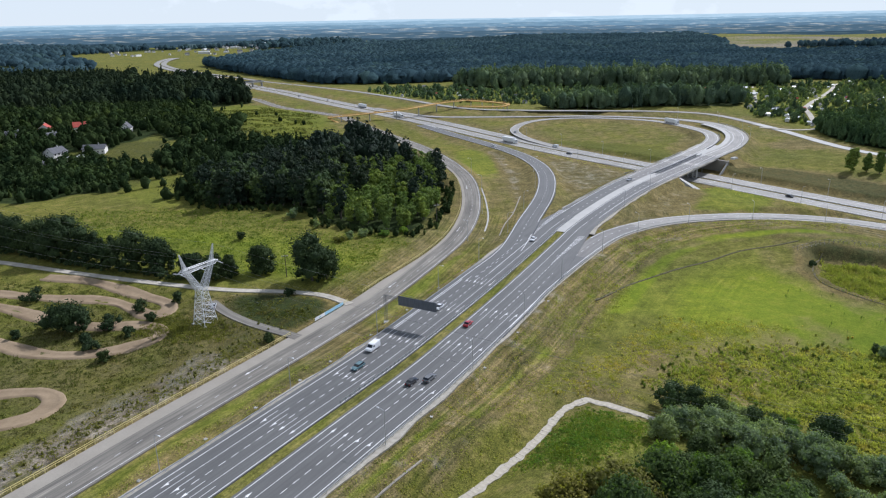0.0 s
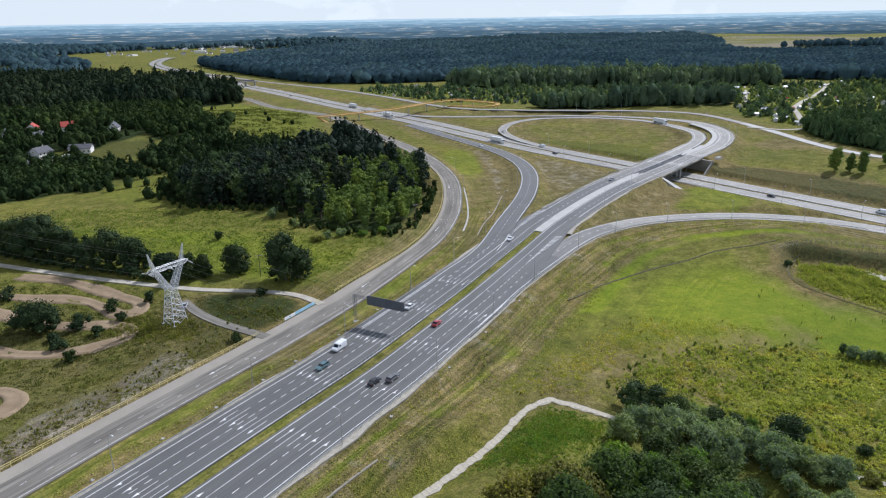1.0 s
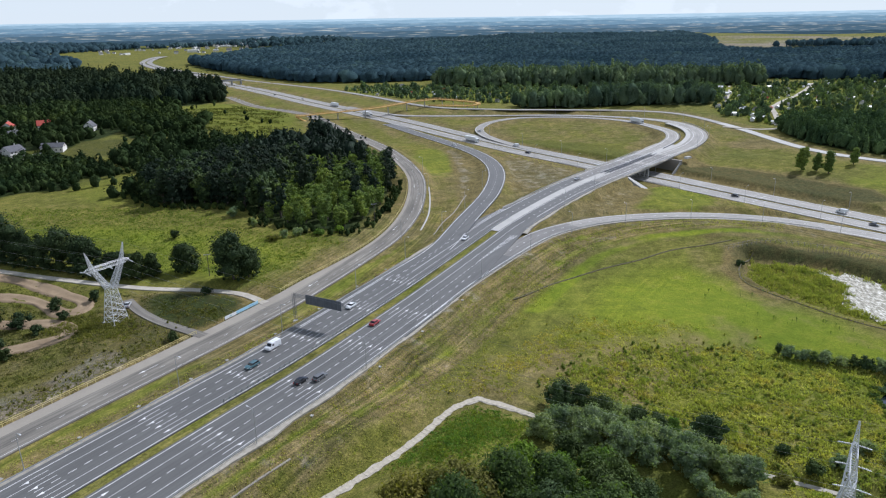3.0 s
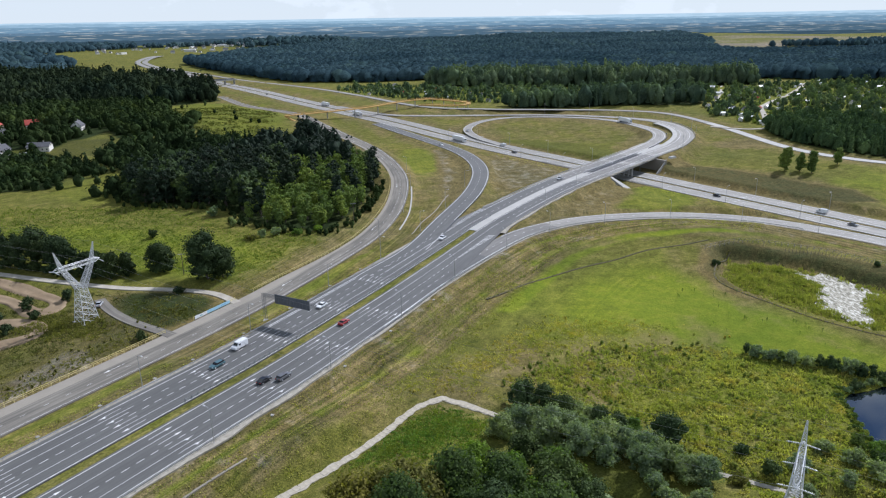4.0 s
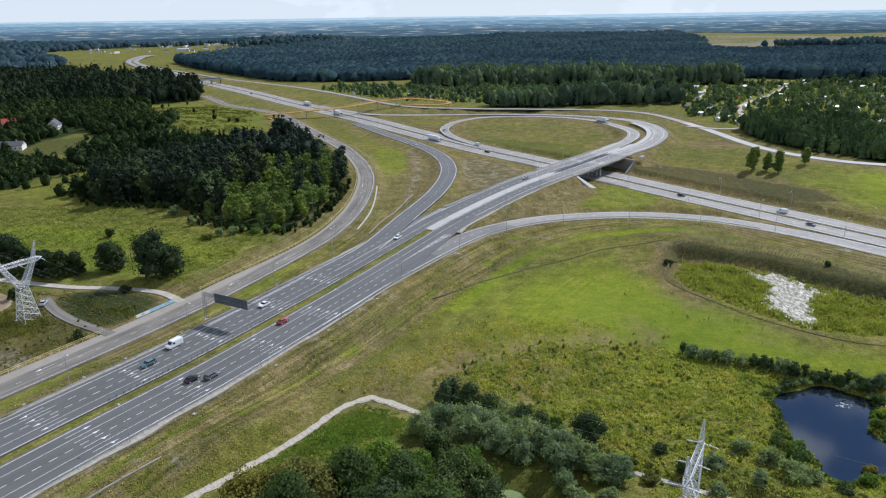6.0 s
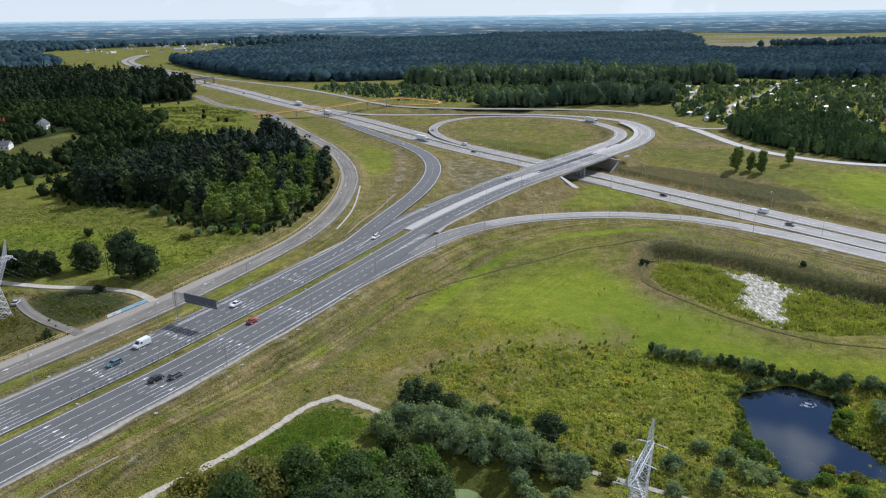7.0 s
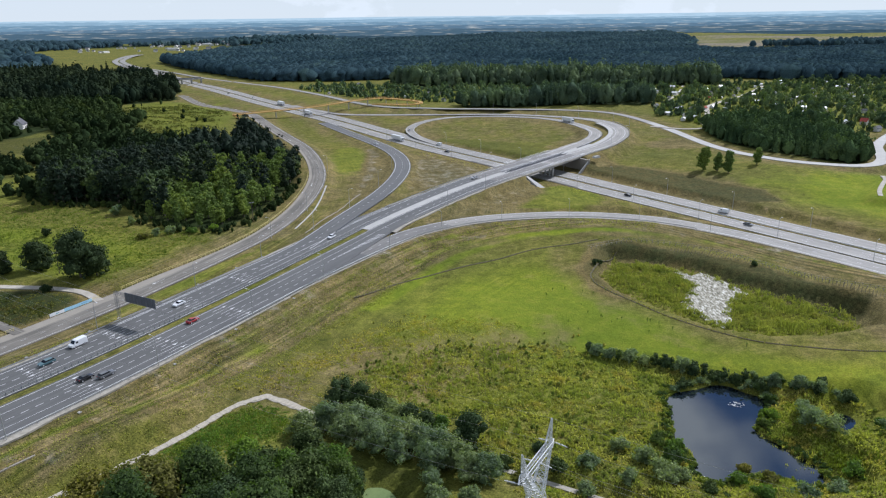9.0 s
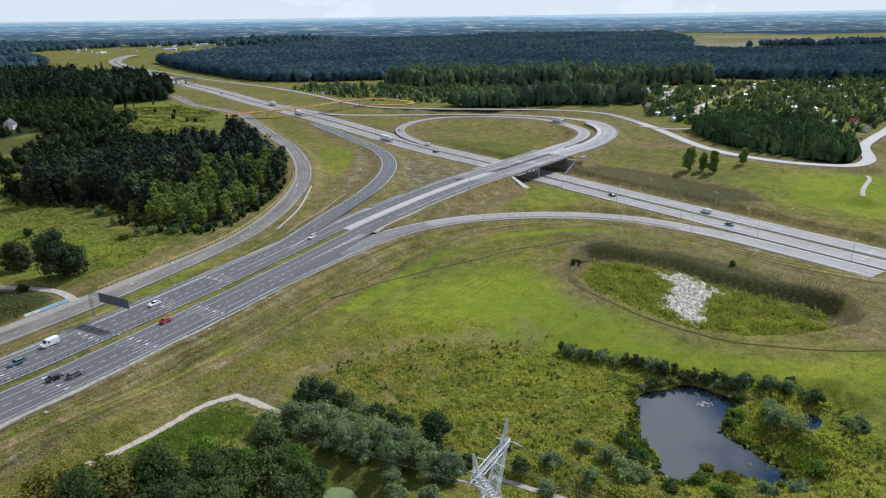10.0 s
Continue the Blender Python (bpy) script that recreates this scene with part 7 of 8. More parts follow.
HOUSE_LABEL = {0: "white plastered family house with a red tiled roof", 1: "white plastered family house with a grey roof"}
for x, y, w, d, h, rh, red, turn in ((-340, 551, 13, 9, 5, 3, 1, 20), (-330, 576, 11, 9, 5, 3.6, 0, 110), (-309, 592, 10, 8, 4, 3.6, 0, 30), (-266, 583, 10, 8, 4, 3.6, 1, 100),
                                     (-275, 487, 12, 10, 5.2, 3.2, 1, 70), (-255, 504, 15, 9, 3.6, 2.4, 1, 10), (-278, 470, 11, 7, 2.8, 1.1, 1, 15), (-312, 552, 8, 7, 3, 2.4, 1, 60),
                                     (-267, 623, 6, 5, 2.6, 1.6, 1, 40), (-172, 539, 12, 5, 2.4, 0.8, 1, 5)):
    stand(house(w, d, h, rh, ROOF_GREY if red else ROOF_RED, HOUSE_LABEL[red]), x, y, turn)
pad = Mesh().box((26, 20, 0.9)).make("yard", CONCRETE_WORN_AND_SHADED)
tagged(pad, "grey paved yard between houses", "pavement", kind="structure")
pad.matrix_basis = pose(-259, 484, float(ground_at(-259, 484)) + 0.3, -3, 0, 15)
for x, y, t in ((-263, 480, 20), (-258, 484, 100), (-258, 491, 40)):
    v = car("white", "van")
    v["label"], v["group"] = "white van parked in a yard", "parked cars"
    v.matrix_basis = pose(x, y, float(ground_at(-259, 484)) + 0.77 - 0.052 * (y - 484), 0, 0, t)

# allotment sheds and cottages among the gardens
sheds = [house(5, 4, 2.6, 1.6, ROOF_GREY, "small garden cottage with a grey roof among trees", "allotment cottages", False, False),
         house(6, 4.5, 2.8, 1.2, STEEL_PALE, "small garden shed with a pale metal roof", "allotment cottages", False, False),
         house(5, 5, 2.8, 2.2, ROOF_RED, "small garden cottage with a red roof among trees", "allotment cottages", False, False)]
r2 = np.random.RandomState(21)
placed = 0
for poly, step in zip(ALLOT, (28, 42, 15)):
    for x, y in zip(*scatter(r2, poly, step)):
        src = sheds[r2.choice(3, p=(0.5, 0.44, 0.06))]
        if placed < 3:
            stand(sheds[placed], x, y, r2.uniform(0, 180))
        else:
            put_copy(src, x, y, r2.uniform(0, 180), r2.uniform(0.5, 0.9))
        placed += 1
# the distant town
far_house = [house(14, 10, 6, 4, ROOF_GREY, "distant house with a dull roof", "houses of the town", False, False), house(40, 16, 8, 1.2, STEEL_PALE, "distant long pale hall", "houses of the town", False, False)]
for k, (x, y) in enumerate(zip(r2.uniform(-1050, -420, 60), r2.uniform(2080, 2640, 60))):
    if k < 2:
        stand(far_house[k], x, y, 20)
    else:
        put_copy(far_house[0 if r2.rand() < 0.88 else 1], x, y, r2.uniform(0, 180), r2.uniform(0.5, 0.85))


# ---- single trees and bushes ----
rng = np.random.RandomState(5)
def single(x, y, h, w, mat, label, leaves=2000, size=0.4, low=0.05, blobs=26):
    w = w * 1.12
    return stand(broad_tree("tree" if h > 5 else "bush", rng, h, w, leaves, size, mat, label, n_blobs=blobs, low=low), x, y, rng.uniform(0, 360))


T_DARK = "dark green broadleaf tree with a rounded crown"
for x, y, h, w in ((-51, 247, 18, 14), (-73, 257, 11, 10), (-84, 253, 9, 5), (-89, 250, 10, 8), (-100, 255, 9, 8), (-114, 261, 13, 11), (-126, 265, 15, 14), (-139, 270, 12, 10), (-150, 275, 14, 11), (-161, 279, 18, 17),
                   (-176, 285, 14, 13), (-190, 292, 15, 14), (-205, 300, 14, 13), (-46, 249, 12, 9), (-169, 281, 11, 10), (-183, 288, 12, 11)):
    single(x, y, h, w, LEAF_DEEP, T_DARK + " beside a gravel track", 4200, 0.36, 0.03, 40)
for x, y in zip(np.arange(-204, -92, 4.5), np.interp(np.arange(-204, -92, 4.5), (-204, -150, -92), (293, 268, 249))):
    single(x + rng.normal() * 0.8, y + rng.normal() * 0.8, rng.uniform(2.2, 4.2), rng.uniform(4, 6), LEAF_DEEP, "low dark undergrowth beside a gravel track", 420, 0.36, 0.0, 10)
single(-125, 209, 9, 13, LEAF_DEEP, "large round dark green bush on a dirt track", 3200, 0.36, 0.0, 40)
for x, y, h, w in ((-112, 211, 4.4, 5.5), (-104, 206, 2.2, 4), (-116, 203, 2, 4), (-112, 196, 2, 4.5), (-133, 213, 3, 4), (-104, 188, 3.2, 3.4), (-97, 232, 3, 3), (-108, 225, 3.2, 4), (-101, 217, 2.4, 3), (-146, 196, 2, 3), (-150, 234, 3.5, 6), (-140, 205, 2.2, 2.5), (-56, 196, 2, 3), (-93, 300, 3.4, 3.2), (-163, 226, 3, 5),
                   (-57, 233, 2.4, 3)):
    single(x, y, 1.2 * h, 1.2 * w, LEAF_DEEP, "small dark green bush in grass", 700, 0.3, 0.02, 12)
for x, y, h, w in ((244.6, 413, 15, 6.4), (251.6, 409, 11, 4.2), (256.2, 404, 13.5, 5), (280.4, 421.4, 11, 4.4)):
    single(x, y, h, w, LEAF_YOUNG, "tall green broadleaf tree in a grass field", 2600, 0.42, 0.02, 44)
# small shrubs at the wood's edge
for x, y, h, w, mat in ((-44, 302, 3, 4, LEAF_WILLOW), (-38, 304, 3.4, 4.5, LEAF_WILLOW), (-48, 297, 2, 6, LEAF_OLIVE), (-62, 318, 4, 3.4, LEAF_WILLOW), (-76, 335, 5, 5, LEAF_WILLOW), (-28, 304, 3, 4, LEAF_LIGHT), (-20, 309, 3, 4, LEAF_LIGHT)):
    single(x, y, h, w, mat, "low pale green shrub at the edge of a wood", 700, 0.3, 0.02, 12)

# willows and dark thicket by the footpath
for x, y, h, w, mat in ((60, 163, 7.5, 8.5, LEAF_DARK), (65, 161, 7, 7.5, LEAF_DARK), (69.5, 159, 5.5, 7, LEAF_DARK), (74, 157, 4.6, 6, LEAF_WILLOW), (78, 155.5, 4.4, 6, LEAF_DARK), (82.5, 153, 4.2, 5.5, LEAF_DARK), (86, 152, 3.6, 4, LEAF_LIGHT), (93, 146.5, 7.6, 9, LEAF_DARK), (101, 138, 2.5, 3, LEAF_DARK),
                        (58, 152, 7, 8, LEAF_WILLOW), (65, 150, 7, 8, LEAF_WILLOW), (72, 148, 6, 7, LEAF_WILLOW), (78, 145, 7, 8, LEAF_WILLOW), (85, 141, 7, 8, LEAF_WILLOW), (90, 136, 7, 7, LEAF_WILLOW), (52, 147, 6, 7, LEAF_WILLOW), (96, 131, 6, 7, LEAF_WILLOW),
                        (70, 142, 7, 8, LEAF_WILLOW), (64, 146, 7, 8, LEAF_WILLOW), (76, 139, 6, 6, LEAF_WILLOW), (84, 134, 7, 7, LEAF_WILLOW), (86, 148, 3, 4, LEAF_WILLOW), (94, 134, 4, 4, LEAF_OLIVE), (61, 153, 6, 7, LEAF_WILLOW), (69, 150, 6.5, 7, LEAF_WILLOW), (75, 146, 6, 7, LEAF_WILLOW), (81, 143, 6.5, 7, LEAF_WILLOW), (88, 138, 6, 7, LEAF_WILLOW), (92, 131, 6, 6, LEAF_WILLOW)):
    single(x, y, h, w, mat, "dense silvery willow shrub" if mat is LEAF_WILLOW else "dense dark green shrub in a meadow", 2300, 0.22, 0.0, 30)
grove = [broad_tree("broadleaf_tree", rng, h, w, 2500, 0.28, mat, label, "trees of the grove", 34, 0.05) for h, w, mat, label in
         ((9.5, 8, LEAF_GROVE, "dark green broadleaf tree in a grove"), (8.5, 7.5, LEAF_DARK, "dark green broadleaf tree in a grove"), (8, 7.5, LEAF_OLIVE, "yellowish green tree in a grove"), (9, 8, LEAF_LIGHT, "fresh green broadleaf tree in a grove"))]
spots = []
GROVE = [(20, 94), (19, 108), (24, 114), (34, 119), (44, 125), (56, 134), (64, 140), (66, 128), (68, 112), (68, 94)]
tall = [broad_tree("broadleaf_tree", rng, h, w, 5200, 0.29, mat, label, "trees of the grove", 46, 0.1) for h, w, mat, label in
        ((17, 11, LEAF_GROVE, "tall green broadleaf tree in a grove"), (16, 10, LEAF_DARK, "tall dark green broadleaf tree in a grove"), (15, 10, LEAF_OLIVE, "tall yellowish green tree in a grove"))]
for x, y in zip(*scatter(rng, [q if q[1] < 114 else (q[0], 114) for q in GROVE], 7.6)):
    spots.append((x, y, True))
for x, y in zip(*scatter(rng, [q if q[1] > 113 else (q[0], 113) for q in GROVE], 6.0)):
    if edge_distance(GREEN_POND, np.array([x]), np.array([y]))[0] > 1.5:
        spots.append((x, y, False))
used = set()
for x, y, is_tall in spots:
    olive = rng.rand() < (0.6 if x < 36 else 0.0)
    pick = (2 if olive else rng.randint(2)) if is_tall else (2 if olive else rng.choice((0, 1, 3), p=(0.5, 0.25, 0.25)))
    src = (tall if is_tall else grove)[pick]
    if src.name not in used:
        used.add(src.name)
        stand(src, x, y, rng.uniform(0, 360))
    else:
        put_copy(src, x, y, rng.uniform(0, 360), rng.uniform(0.8, 1.15))
for src in tall + grove:
    if src.name not in used:
        stand(src, 40, 100)
# algae green, darkened for the shade that lies on the pond
ALGAE = surface("algae", (0.1, 0.15, 0.05), (0.19, 0.25, 0.09), 0.3, 2.0, 0.5)
water("water_green", GREEN_POND, GREEN_Z, ALGAE, "small pond covered with pale green algae", 0.03)

# bushes round the algae pond
for x, y, h, w, mat in ((69, 115, 4, 6, LEAF_GROVE), (75, 113, 3.4, 6, LEAF_WILLOW), (81, 114, 4, 6, LEAF_GROVE), (85, 120, 4, 5, LEAF_WILLOW), (84, 127, 4, 5, LEAF_WILLOW), (67, 121, 5, 5, LEAF_GROVE), (66, 129, 5, 5, LEAF_DARK), (78, 112, 2.5, 5, LEAF_LIGHT), (88, 115, 3, 6, LEAF_OLIVE), (92, 121, 3, 5, LEAF_WILLOW)):
    single(x, y, h, w, mat, "dense green bush beside a small pond", 1300, 0.22, 0.0, 18)
# shrubs round the pond
for x, y, h, w, mat in ((134, 192, 3.4, 4, LEAF_WILLOW), (138, 190, 3, 4, LEAF_WILLOW), (143, 188, 3.4, 4, LEAF_WILLOW), (147, 186, 2.6, 4, LEAF_WILLOW), (153, 184, 3.6, 4, LEAF_DARK), (157, 182, 4.5, 5, LEAF_WILLOW), (160, 180, 3.5, 4, LEAF_DARK),
                        (166, 178, 2.2, 4, LEAF_DARK), (171, 176, 2.4, 4, LEAF_DARK), (176, 173, 3, 4, LEAF_DARK), (180, 172, 4.5, 4, LEAF_WILLOW), (185, 169, 4, 4, LEAF_WILLOW), (190, 168, 3, 4, LEAF_WILLOW), (196, 164, 2.5, 4, LEAF_DARK),
                        (179, 151, 4.2, 6.5, LEAF_WILLOW), (183.5, 148, 4, 6.5, LEAF_WILLOW), (180.5, 156, 4.2, 6, LEAF_WILLOW), (172.5, 158, 1.3, 5, LEAF_LIGHT), (170, 154.5, 1.2, 4, LEAF_GROVE), (197, 150, 2, 5, LEAF_LIGHT), (196, 145, 3, 5, LEAF_WILLOW), (140, 146, 2.0, 5, LEAF_GROVE),
                        (141, 139, 1.8, 5, LEAF_GROVE), (143, 143, 1.8, 5, LEAF_LIGHT), (139, 130, 2.2, 5, LEAF_WILLOW), (146, 126, 1.6, 5, LEAF_DARK), (155, 122, 1.6, 6, LEAF_LIGHT), (164, 123, 1.8, 6, LEAF_WILLOW), (174, 126, 2.0, 6, LEAF_WILLOW), (180, 132, 2.2, 5, LEAF_LIGHT),
                        (110, 143, 2.4, 3, LEAF_DARK), (113, 135, 3, 4, LEAF_DARK), (120, 137, 3, 4.5, LEAF_WILLOW), (129, 143, 2.6, 4, LEAF_WILLOW), (134, 138, 3, 5, LEAF_WILLOW), (137, 132, 3, 6, LEAF_WILLOW), (128, 130, 2.6, 4, LEAF_WILLOW),
                        (104, 131, 2.4, 4, LEAF_OLIVE), (118, 128, 2.2, 4, LEAF_WILLOW), (157, 137, 1.6, 3, LEAF_OLIVE), (154, 131, 1.8, 4, LEAF_LIGHT), (160, 130.5, 2, 4, LEAF_OLIVE), (149, 268, 2.4, 2, LEAF_DARK), (152, 272, 1.6, 2.2, LEAF_DARK), (212, 262, 2, 1.8, LEAF_DARK)):
    single(x, y, h, w, mat, "silvery willow shrub near a pond" if mat is LEAF_WILLOW else "green shrub near a pond", 1000, 0.24, 0.0, 16)


# low growth all round the pond's shore
shore = np.array(PONDS[0] + PONDS[0][:1], float)
shore = spline(np.c_[shore, 0 * shore[:, 0]], 1.6)[:-1]
mid_pond = shore.mean(0)
for k, p in enumerate(shore):
    d = (p - mid_pond) / np.linalg.norm(p - mid_pond)
    q = p + d * rng.uniform(0.8, 2.8)
    if any(edge_distance(poly, q[None, 0], q[None, 1])[0] < 0.4 for poly in PONDS):
        continue
    open_ = q[1] < 142 or q[0] < 151 or (q[0] > 164 and q[1] < 164)     # only sedge on these shores
    mat = (LEAF_GROVE, MEADOW_GROWTH)[k % 2] if open_ else (LEAF_DARK, LEAF_WILLOW, LEAF_GROVE)[rng.choice(3, p=(0.45, 0.3, 0.25))]
    single(q[0], q[1], rng.uniform(0.9, 2.4) * (0.36 if open_ else 1.0), rng.uniform(2.2, 4.0), mat, "low waterside shrub at the shore of a pond", 320, 0.2, 0.0, 9)
for x in np.arange(132, 198, 2.6):
    y = np.interp(x, (132, 160, 176, 198), (193, 181.5, 174, 163.5)) + rng.normal() * 1.2
    single(x, y, rng.uniform(1.4, 4.2), rng.uniform(2.0, 4.0), (LEAF_WILLOW, LEAF_DARK, LEAF_GROVE)[rng.randint(3)], "slender willow shrub in a row above a pond", 360, 0.2, 0.0, 10)


# ---- weeds, reeds and saplings ----
def tufts(name, poly, count, radius, height, blades, size, mat, label, seed, gap=2.0, keep=None):
    """Rank growth: loose upright clumps of blades."""
    r = np.random.RandomState(seed)
    p = np.array(poly)
    x, y = r.uniform(p[:, 0].min(), p[:, 0].max(), count * 3), r.uniform(p[:, 1].min(), p[:, 1].max(), count * 3)
    k = inside(poly, x, y)
    x, y = x[k][:count], y[k][:count]
    k = road_distance(x, y) > gap
    k &= r.rand(len(x)) < np.clip(-edge_distance(poly, x, y) / 9, 0.08, 1)
    if keep is not None:
        k &= keep(x, y)
    x, y = x[k], y[k]
    dense = 0.65 + 0.35 * wave(x, y, 14, seed)
    h = height * r.uniform(0.5, 1.2, len(x)) * np.clip(dense, 0.3, 1.2)
    i = np.repeat(np.arange(len(x)), blades)
    a, q = r.uniform(0, 2 * math.pi, len(i)), radius * np.sqrt(r.uniform(0, 1, len(i)))
    px, py = x[i] + q * np.cos(a), y[i] + q * np.sin(a)
    c = np.c_[px, py, ground_at(px, py) + h[i] * r.uniform(0.15, 0.9, len(i))]
    d = np.c_[np.cos(a) * 0.8, np.sin(a) * 0.8, r.uniform(0.2, 1.0, len(i))]
    quads = leaf_quads(r, c, d, size)
    # half of them are upright blades
    up = np.arange(0, len(i), 2)
    w = np.c_[np.cos(a[up]), np.sin(a[up]), 0 * a[up]] * (0.5 * size)
    foot = np.c_[px[up], py[up], ground_at(px[up], py[up])]
    tip = foot + np.c_[r.normal(size=(len(up), 2)) * 0.22, h[i][up] * r.uniform(0.7, 1.25, len(up))]
    quads[up] = np.stack([foot - w, foot + w, tip + w * 0.45, tip - w * 0.45], 1)
    ob = quads_mesh(name, quads, mat)
    return tagged(ob, label, "weeds", kind="stuff")


def dry_land(x, y):
    ok = np.ones(x.shape, bool)
    for poly in PONDS:
        ok &= edge_distance(poly, x, y) > 0.5
    return ok & (edge_distance(MUD_POOL, x, y) > -1.6 + 1.6 * wave(x, y, 7, 19)) & (near(PATH_BIKE, x, y)[0] > 1.6) & (near(TRACK_POND, x, y)[0] > 1.4)


def off_lot(x, y):
    return near(LOT, x, y)[0] > 2.9


tufts("weeds", MEADOW, 9000, 0.8, 1.0, 11, 0.28, WEED, "rank yellow-green meadow weeds", 31, keep=dry_land)
tufts("weeds", [(20, 170), (45, 195), (75, 225), (120, 212), (66, 190), (50, 176), (60, 165), (36, 168)], 3000, 0.8, 0.45, 8, 0.2, WEED, "sparse dry meadow weeds", 32, keep=dry_land)
r7 = np.random.RandomState(71)
for mat, step, high, poly, say in ((MEADOW_GROWTH, 4.6, 1.1, MEADOW, "green tussocks in a rank meadow"), (WEED, 4.2, 0.9, MEADOW, "yellowish tussocks in a rank meadow"),
                                   (WEED, 5.5, 0.7, [(20, 170), (45, 198), (75, 225), (122, 214), (150, 190), (100, 203), (66, 192), (50, 176), (36, 168)], "low yellowish tussocks in dry grass")):
    bx, by = scatter(r7, poly, step, 0.9)
    k = dry_land(bx, by) & clear_of_roads(bx, by, 2) & (wave(bx, by, 24, 72) > -0.25)
    far_wood("weeds", r7, bx[k], by[k], high, 22, 0.26, mat, say, 0.0, True)
tufts("reeds", BASIN, 6500, 0.7, 1.7, 10, 0.24, REED, "yellow-green reeds on the floor of a basin", 33, keep=dry_land)
tufts("weeds", [(12, 134), (24, 153), (37, 165), (53, 156), (50, 146), (40, 136), (28, 128)], 2600, 0.6, 0.6, 8, 0.2, MEADOW_GROWTH, "green weeds beside a footpath", 39, keep=dry_land)
tufts("weeds", [(14, 136), (24, 152), (37, 164), (52, 155), (48, 146), (38, 138), (26, 132)], 3000, 0.5, 0.6, 7, 0.2, LEAF_FRESH, "fresh green weeds beside a footpath", 34, keep=dry_land)
tufts("weeds", [(-200, 200), (-200, 262), (-120, 246), (-60, 232), (-64, 205), (-90, 160), (-95, 130), (-150, 130)], 5500, 0.9, 0.7, 9, 0.22, ROUGH, "rough weeds between dirt tracks", 35, 3.0,
      keep=lambda x, y: off_lot(x, y) & (np.min([near(p, x, y)[0] for p in MOTO], 0) > 3.4) & ((near(SERVICE, x, y)[0] > 25) | (y > 205)))
tufts("weeds", [(-225, 715), (-200, 780), (-120, 690), (-108, 600), (-112, 560), (-150, 560), (-190, 592), (-240, 690)], 2600, 1.6, 1.5, 6, 0.5, ROUGH, "tall green weeds in a clearing", 44, 4.0,
      keep=lambda x, y: wave(x, y, 30, 85) > -0.3)
tufts("weeds", [(-210, 300), (-150, 280), (-60, 250), (-40, 240), (-14, 290), (-18, 310), (-55, 315), (-110, 365), (-200, 360)], 9000, 0.7, 0.7, 5, 0.24, MEADOW_GROWTH, "lush yellow-green meadow growth", 36, 3.0)
tufts("reeds", [(174, 163), (184, 171), (190, 165), (187, 152.5), (188, 145), (192, 132), (178, 128), (170, 138), (169, 144), (168.6, 152)], 2400, 0.6, 0.9, 9, 0.2, MEADOW_GROWTH, "reeds at the shore of a pond", 37, keep=dry_land)
tufts("reeds", [(148.5, 133), (152, 137), (160, 136.5), (168, 139), (170, 136), (167, 129), (155, 127), (147, 129)], 700, 0.5, 1.0, 8, 0.18, WEED, "sparse reeds that stand in shallow water", 43)
tufts("reeds", [(166, 152), (170, 152), (176, 142), (178, 134), (174, 131), (168, 137), (169, 144)], 420, 0.4, 1.5, 9, 0.16, REED, "upright reeds that stand in shallow water", 46)
tufts("weeds", [(-104, 224), (-90, 222), (-74, 214), (-66, 206), (-72, 196), (-88, 196), (-104, 206)], 1500, 0.7, 1.1, 9, 0.24, LEAF_OLIVE, "green weeds round the foot of a pylon", 40, 1.2, off_lot)
tufts("weeds", [(-76, 228), (-60, 226), (-40, 218), (-36, 210), (-50, 207), (-66, 216)], 1000, 0.6, 0.5, 7, 0.2, ROUGH, "dry weeds beside a lay-by", 41, 1.0, off_lot)
tufts("weeds", [(-95, 128), (-70, 165), (-54, 195), (-62, 205), (-82, 170), (-104, 140)], 1500, 0.5, 0.6, 7, 0.22, LEAF_OLIVE, "dark weeds on a bare slope", 38, 1.0)

for path, s0, s1, off0, off1, n, seed in ((MAIN, 60, 330, 20, 42, 3800, 51), (MAIN, 60, 330, -24, -18, 900, 52), (RAMP_EAST, 60, 250, 8, 22, 1500, 53),
                                          (CROSS, 1560, along(CROSS)[-1] - 20, 18, 30, 900, 54), (SERVICE, 60, 330, -30, -9, 1500, 55)):
    r4 = np.random.RandomState(seed)
    s = r4.uniform(s0, s1, n)
    c = np.c_[[np.interp(s, along(path), path[:, k]) for k in range(3)]].T
    d = np.c_[[np.interp(s, along(path), np.gradient(path[:, k])) for k in range(2)]].T
    d /= np.linalg.norm(d, axis=1)[:, None]
    o = r4.uniform(off0, off1, n)
    x, y = c[:, 0] + d[:, 1] * o, c[:, 1] - d[:, 0] * o
    k = (road_distance(x, y) > 1.5) & dry_land(x, y)
    x, y = x[k], y[k]
    i = np.repeat(np.arange(len(x)), 6)
    px, py = x[i] + r4.normal(size=len(i)) * 0.5, y[i] + r4.normal(size=len(i)) * 0.5
    q = np.c_[px, py, ground_at(px, py) + r4.uniform(0.02, 0.3, len(i))]
    tagged(quads_mesh("grass_tufts", leaf_quads(r4, q, np.c_[r4.normal(size=(len(i), 2)), 0.8 + 0 * px], 0.17), WEED if seed != 55 else LEAF_OLIVE), "rough grass tufts on a road embankment", "weeds", kind="stuff")

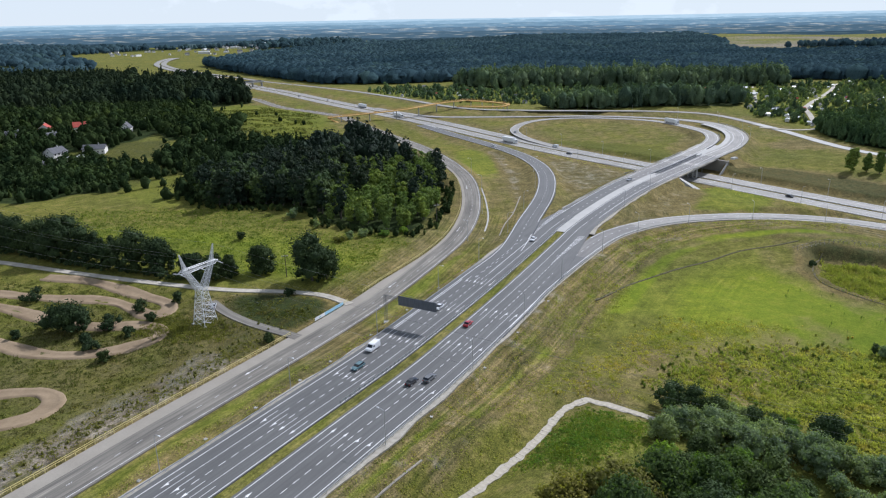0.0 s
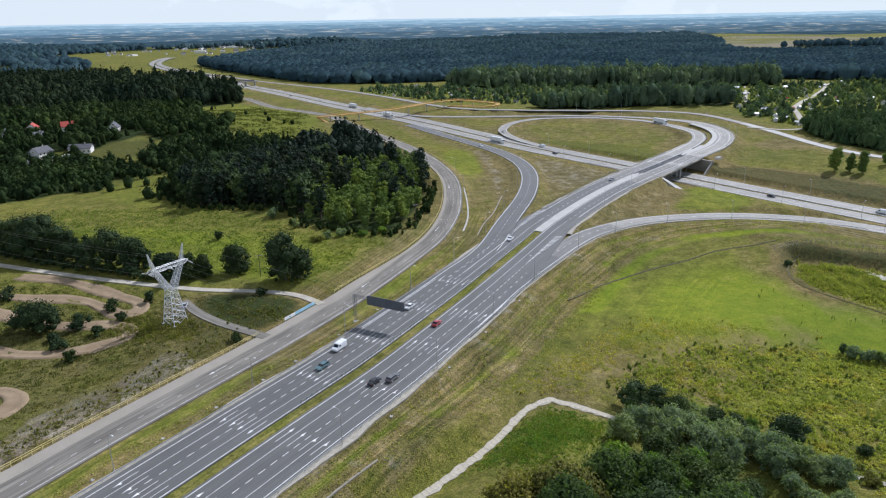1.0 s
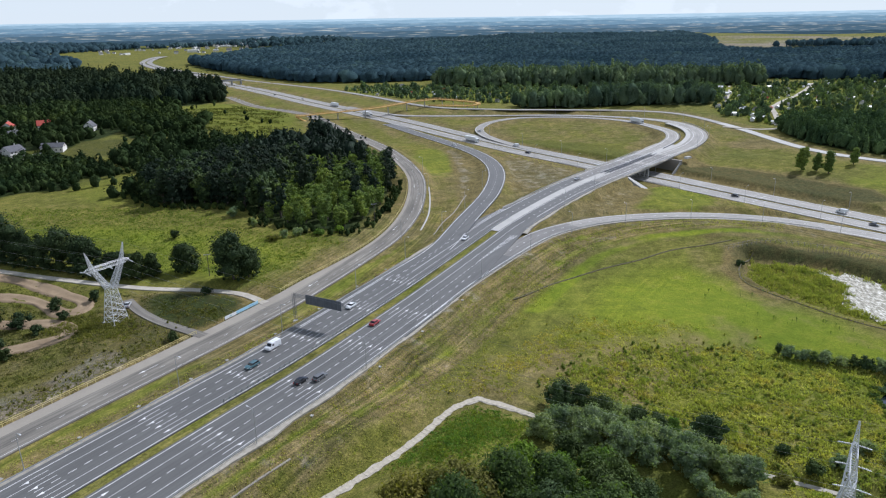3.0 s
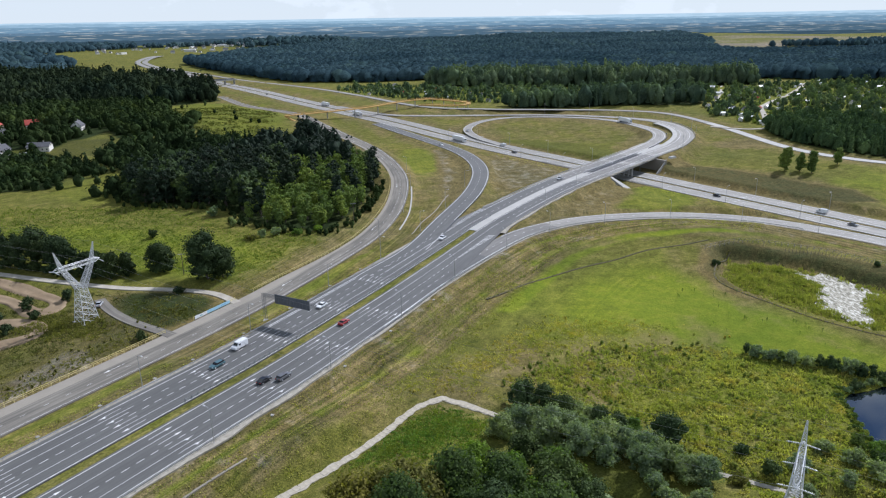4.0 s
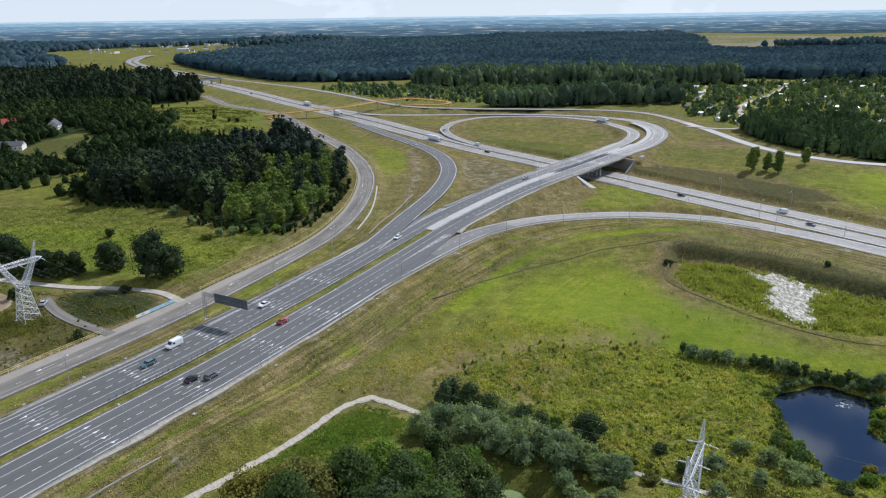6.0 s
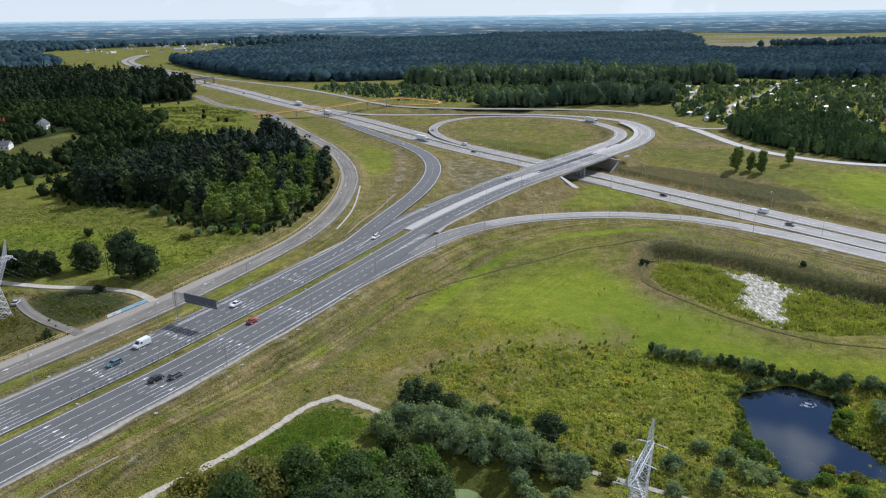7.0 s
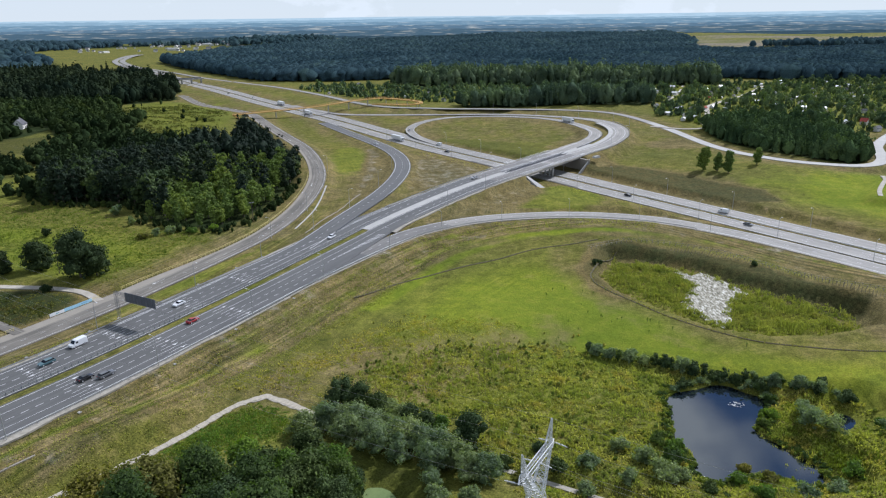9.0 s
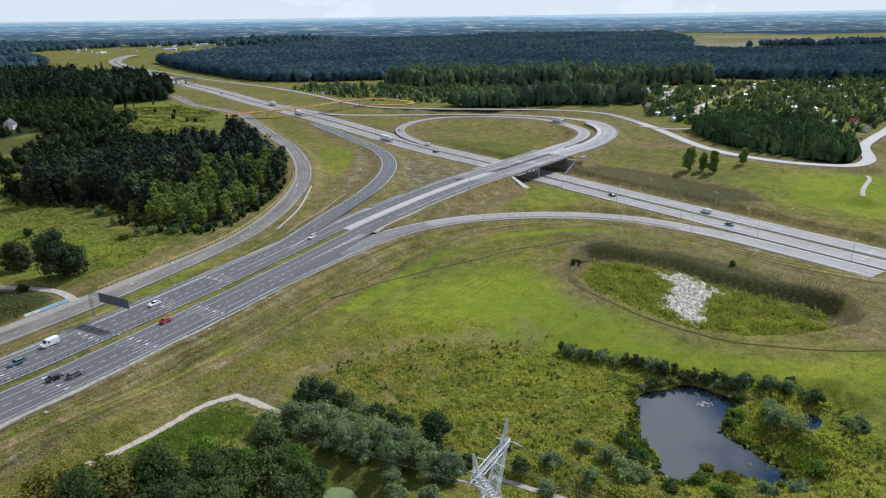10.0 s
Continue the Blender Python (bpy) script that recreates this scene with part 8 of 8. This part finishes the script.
# growth along the ditches; dark tufts stand for the shaded lip of one
def weed_line(path, seed, mat, label, step=0.4, wide=0.35, height=0.7):
    r = np.random.RandomState(seed)
    c = np.repeat(cut(path, 0, along(path)[-1], step), 2, 0)
    px, py = c[:, 0] + r.normal(size=len(c)) * wide, c[:, 1] + r.normal(size=len(c)) * wide
    q = np.c_[px, py, ground_at(px, py) + r.uniform(0.05, height, len(c))]
    tagged(quads_mesh("weeds", leaf_quads(r, q, np.c_[r.normal(size=(len(c), 2)), 0.4 + 0 * px], 0.2), mat), label, "weeds", kind="stuff")


weed_line(DITCH_LINE, 61, LEAF_DARK, "dark weed tufts for the shaded lip of a narrow ditch", 0.7, 0.25, 0.35)
weed_line(RIM_LINE, 62, LEAF_OLIVE, "dry weeds along the rim of a basin", wide=0.45, height=0.45)

# tufted shrubs on the bare slope above the side road
r6 = np.random.RandomState(66)
c = cut(SERVICE, 95, 245, 2.4)
q = np.array([shifted(cut(SERVICE, 95, 245, 2.4), -o)[k] for k in range(len(c)) for o in r6.uniform(11, 24, 2)])
far_wood("weeds", r6, q[:, 0] + r6.normal(size=len(q)), q[:, 1] + r6.normal(size=len(q)), 0.9, 16, 0.2, LEAF_OLIVE, "dry brownish tufts on a bare slope", 0.0, True)

# saplings planted in the meadow
sap = empty("sapling", label="thin young sapling planted in a meadow", category="tree", group="saplings")
Mesh().bar((0, 0, -0.2), (0, 0, 1.5), 0.05, 0.02, n=6, caps=True).make("trunk", BARK, sap)
quads_mesh("crown", leaf_cloud(rng, [(0, 0, 1.1, 0.35), (0.08, 0.05, 1.5, 0.28), (-0.05, 0, 0.8, 0.25)], 36, 0.12), LEAF_LIGHT, sap)
first_sap = True
for x, y in zip(rng.uniform(118, 185, 46), rng.uniform(188, 245, 46)):
    if edge_distance(BASIN, np.array([x]), np.array([y]))[0] < 6 or y > 300 - 0.55 * (x - 60):
        continue
    if first_sap:
        stand(sap, x, y)
        first_sap = False
    else:
        put_copy(sap, x, y, rng.uniform(0, 360), rng.uniform(0.5, 1.0))

# garden trees of the allotments, of many kinds
for k, (mat, step, height, leaves, say) in enumerate(((WOOD_GARDEN, 13.0, 5.2, 22, "dark green"), (WOOD_FRONT, 12.0, 4.6, 22, "green"), (WOOD_LIT, 9.0, 3.2, 18, "fresh green"), (WOOD_GARDEN, 20.0, 8.5, 50, "tall dark"))):
    for n, poly in enumerate(ALLOT):
        r5 = np.random.RandomState(41 + 2 * k + n)
        x, y = scatter(r5, poly, step)
        q = clear_of_roads(x, y, 5) & (near(TRACK_GARDEN, x, y)[0] > 6) & (near(TRAIL, x, y)[0] > 4.5) & (wave(x, y, 45, 83) > -0.75)
        far_wood("garden_trees", r5, x[q], y[q], height, leaves, 0.16 * height, mat, say + " fruit trees and hedges of allotment gardens", 0.08, True)

# pale sandy banks at the water's edge
for k, (x, y, rx, ry, turn) in enumerate(((174.6, 160.6, 1.3, 3.0, -20), (153.5, 175.2, 3.4, 1.2, 22))):
    r9 = np.random.RandomState(90 + k)
    ring = [Matrix.Rotation(radians(turn), 4, "Z") @ Vector((rx * math.cos(a) * r9.uniform(0.8, 1.2), ry * math.sin(a) * r9.uniform(0.8, 1.2), 0)) for a in np.arange(0, 6.2, 0.39)]
    m = Mesh().add([(x + p.x, y + p.y, POND_Z - 0.25) for p in ring] + [(x + 0.7 * p.x, y + 0.7 * p.y, POND_Z + 0.3 + r9.uniform(0, 0.12)) for p in ring] + [(x, y, POND_Z + 0.45)],
                   [(j, (j + 1) % 16, 16 + (j + 1) % 16, 16 + j) for j in range(16)] + [(16 + j, 16 + (j + 1) % 16, 32) for j in range(16)])
    tagged(m.make("sand_bank", SLAB, smooth=True), "pale sandy bank at the water's edge", "bank", kind="structure")

# small pale plates that stand for white glints on the pond
r3 = np.random.RandomState(3)
glints = Mesh()
for cx, cy, rad, n in ((167, 166, 1.4, 40), (174, 160, 1.2, 36), (152, 174, 1.6, 40), (146, 134, 1.2, 30)):
    for _ in range(n):
        a, q = r3.uniform(0, 6.28), rad * math.sqrt(r3.rand())
        px, py, s = cx + 1.7 * q * math.cos(a), cy + q * math.sin(a), r3.uniform(0.08, 0.17)
        glints.add([(px + s * math.cos(t), py + s * math.sin(t), POND_Z + 0.03) for t in np.arange(0, 6.2, 1.05)], [tuple(range(6))])
tagged(glints.make("water_lilies", PLASTER), "pale plates that stand for white glints on a dark pond", "water lilies", kind="stuff")
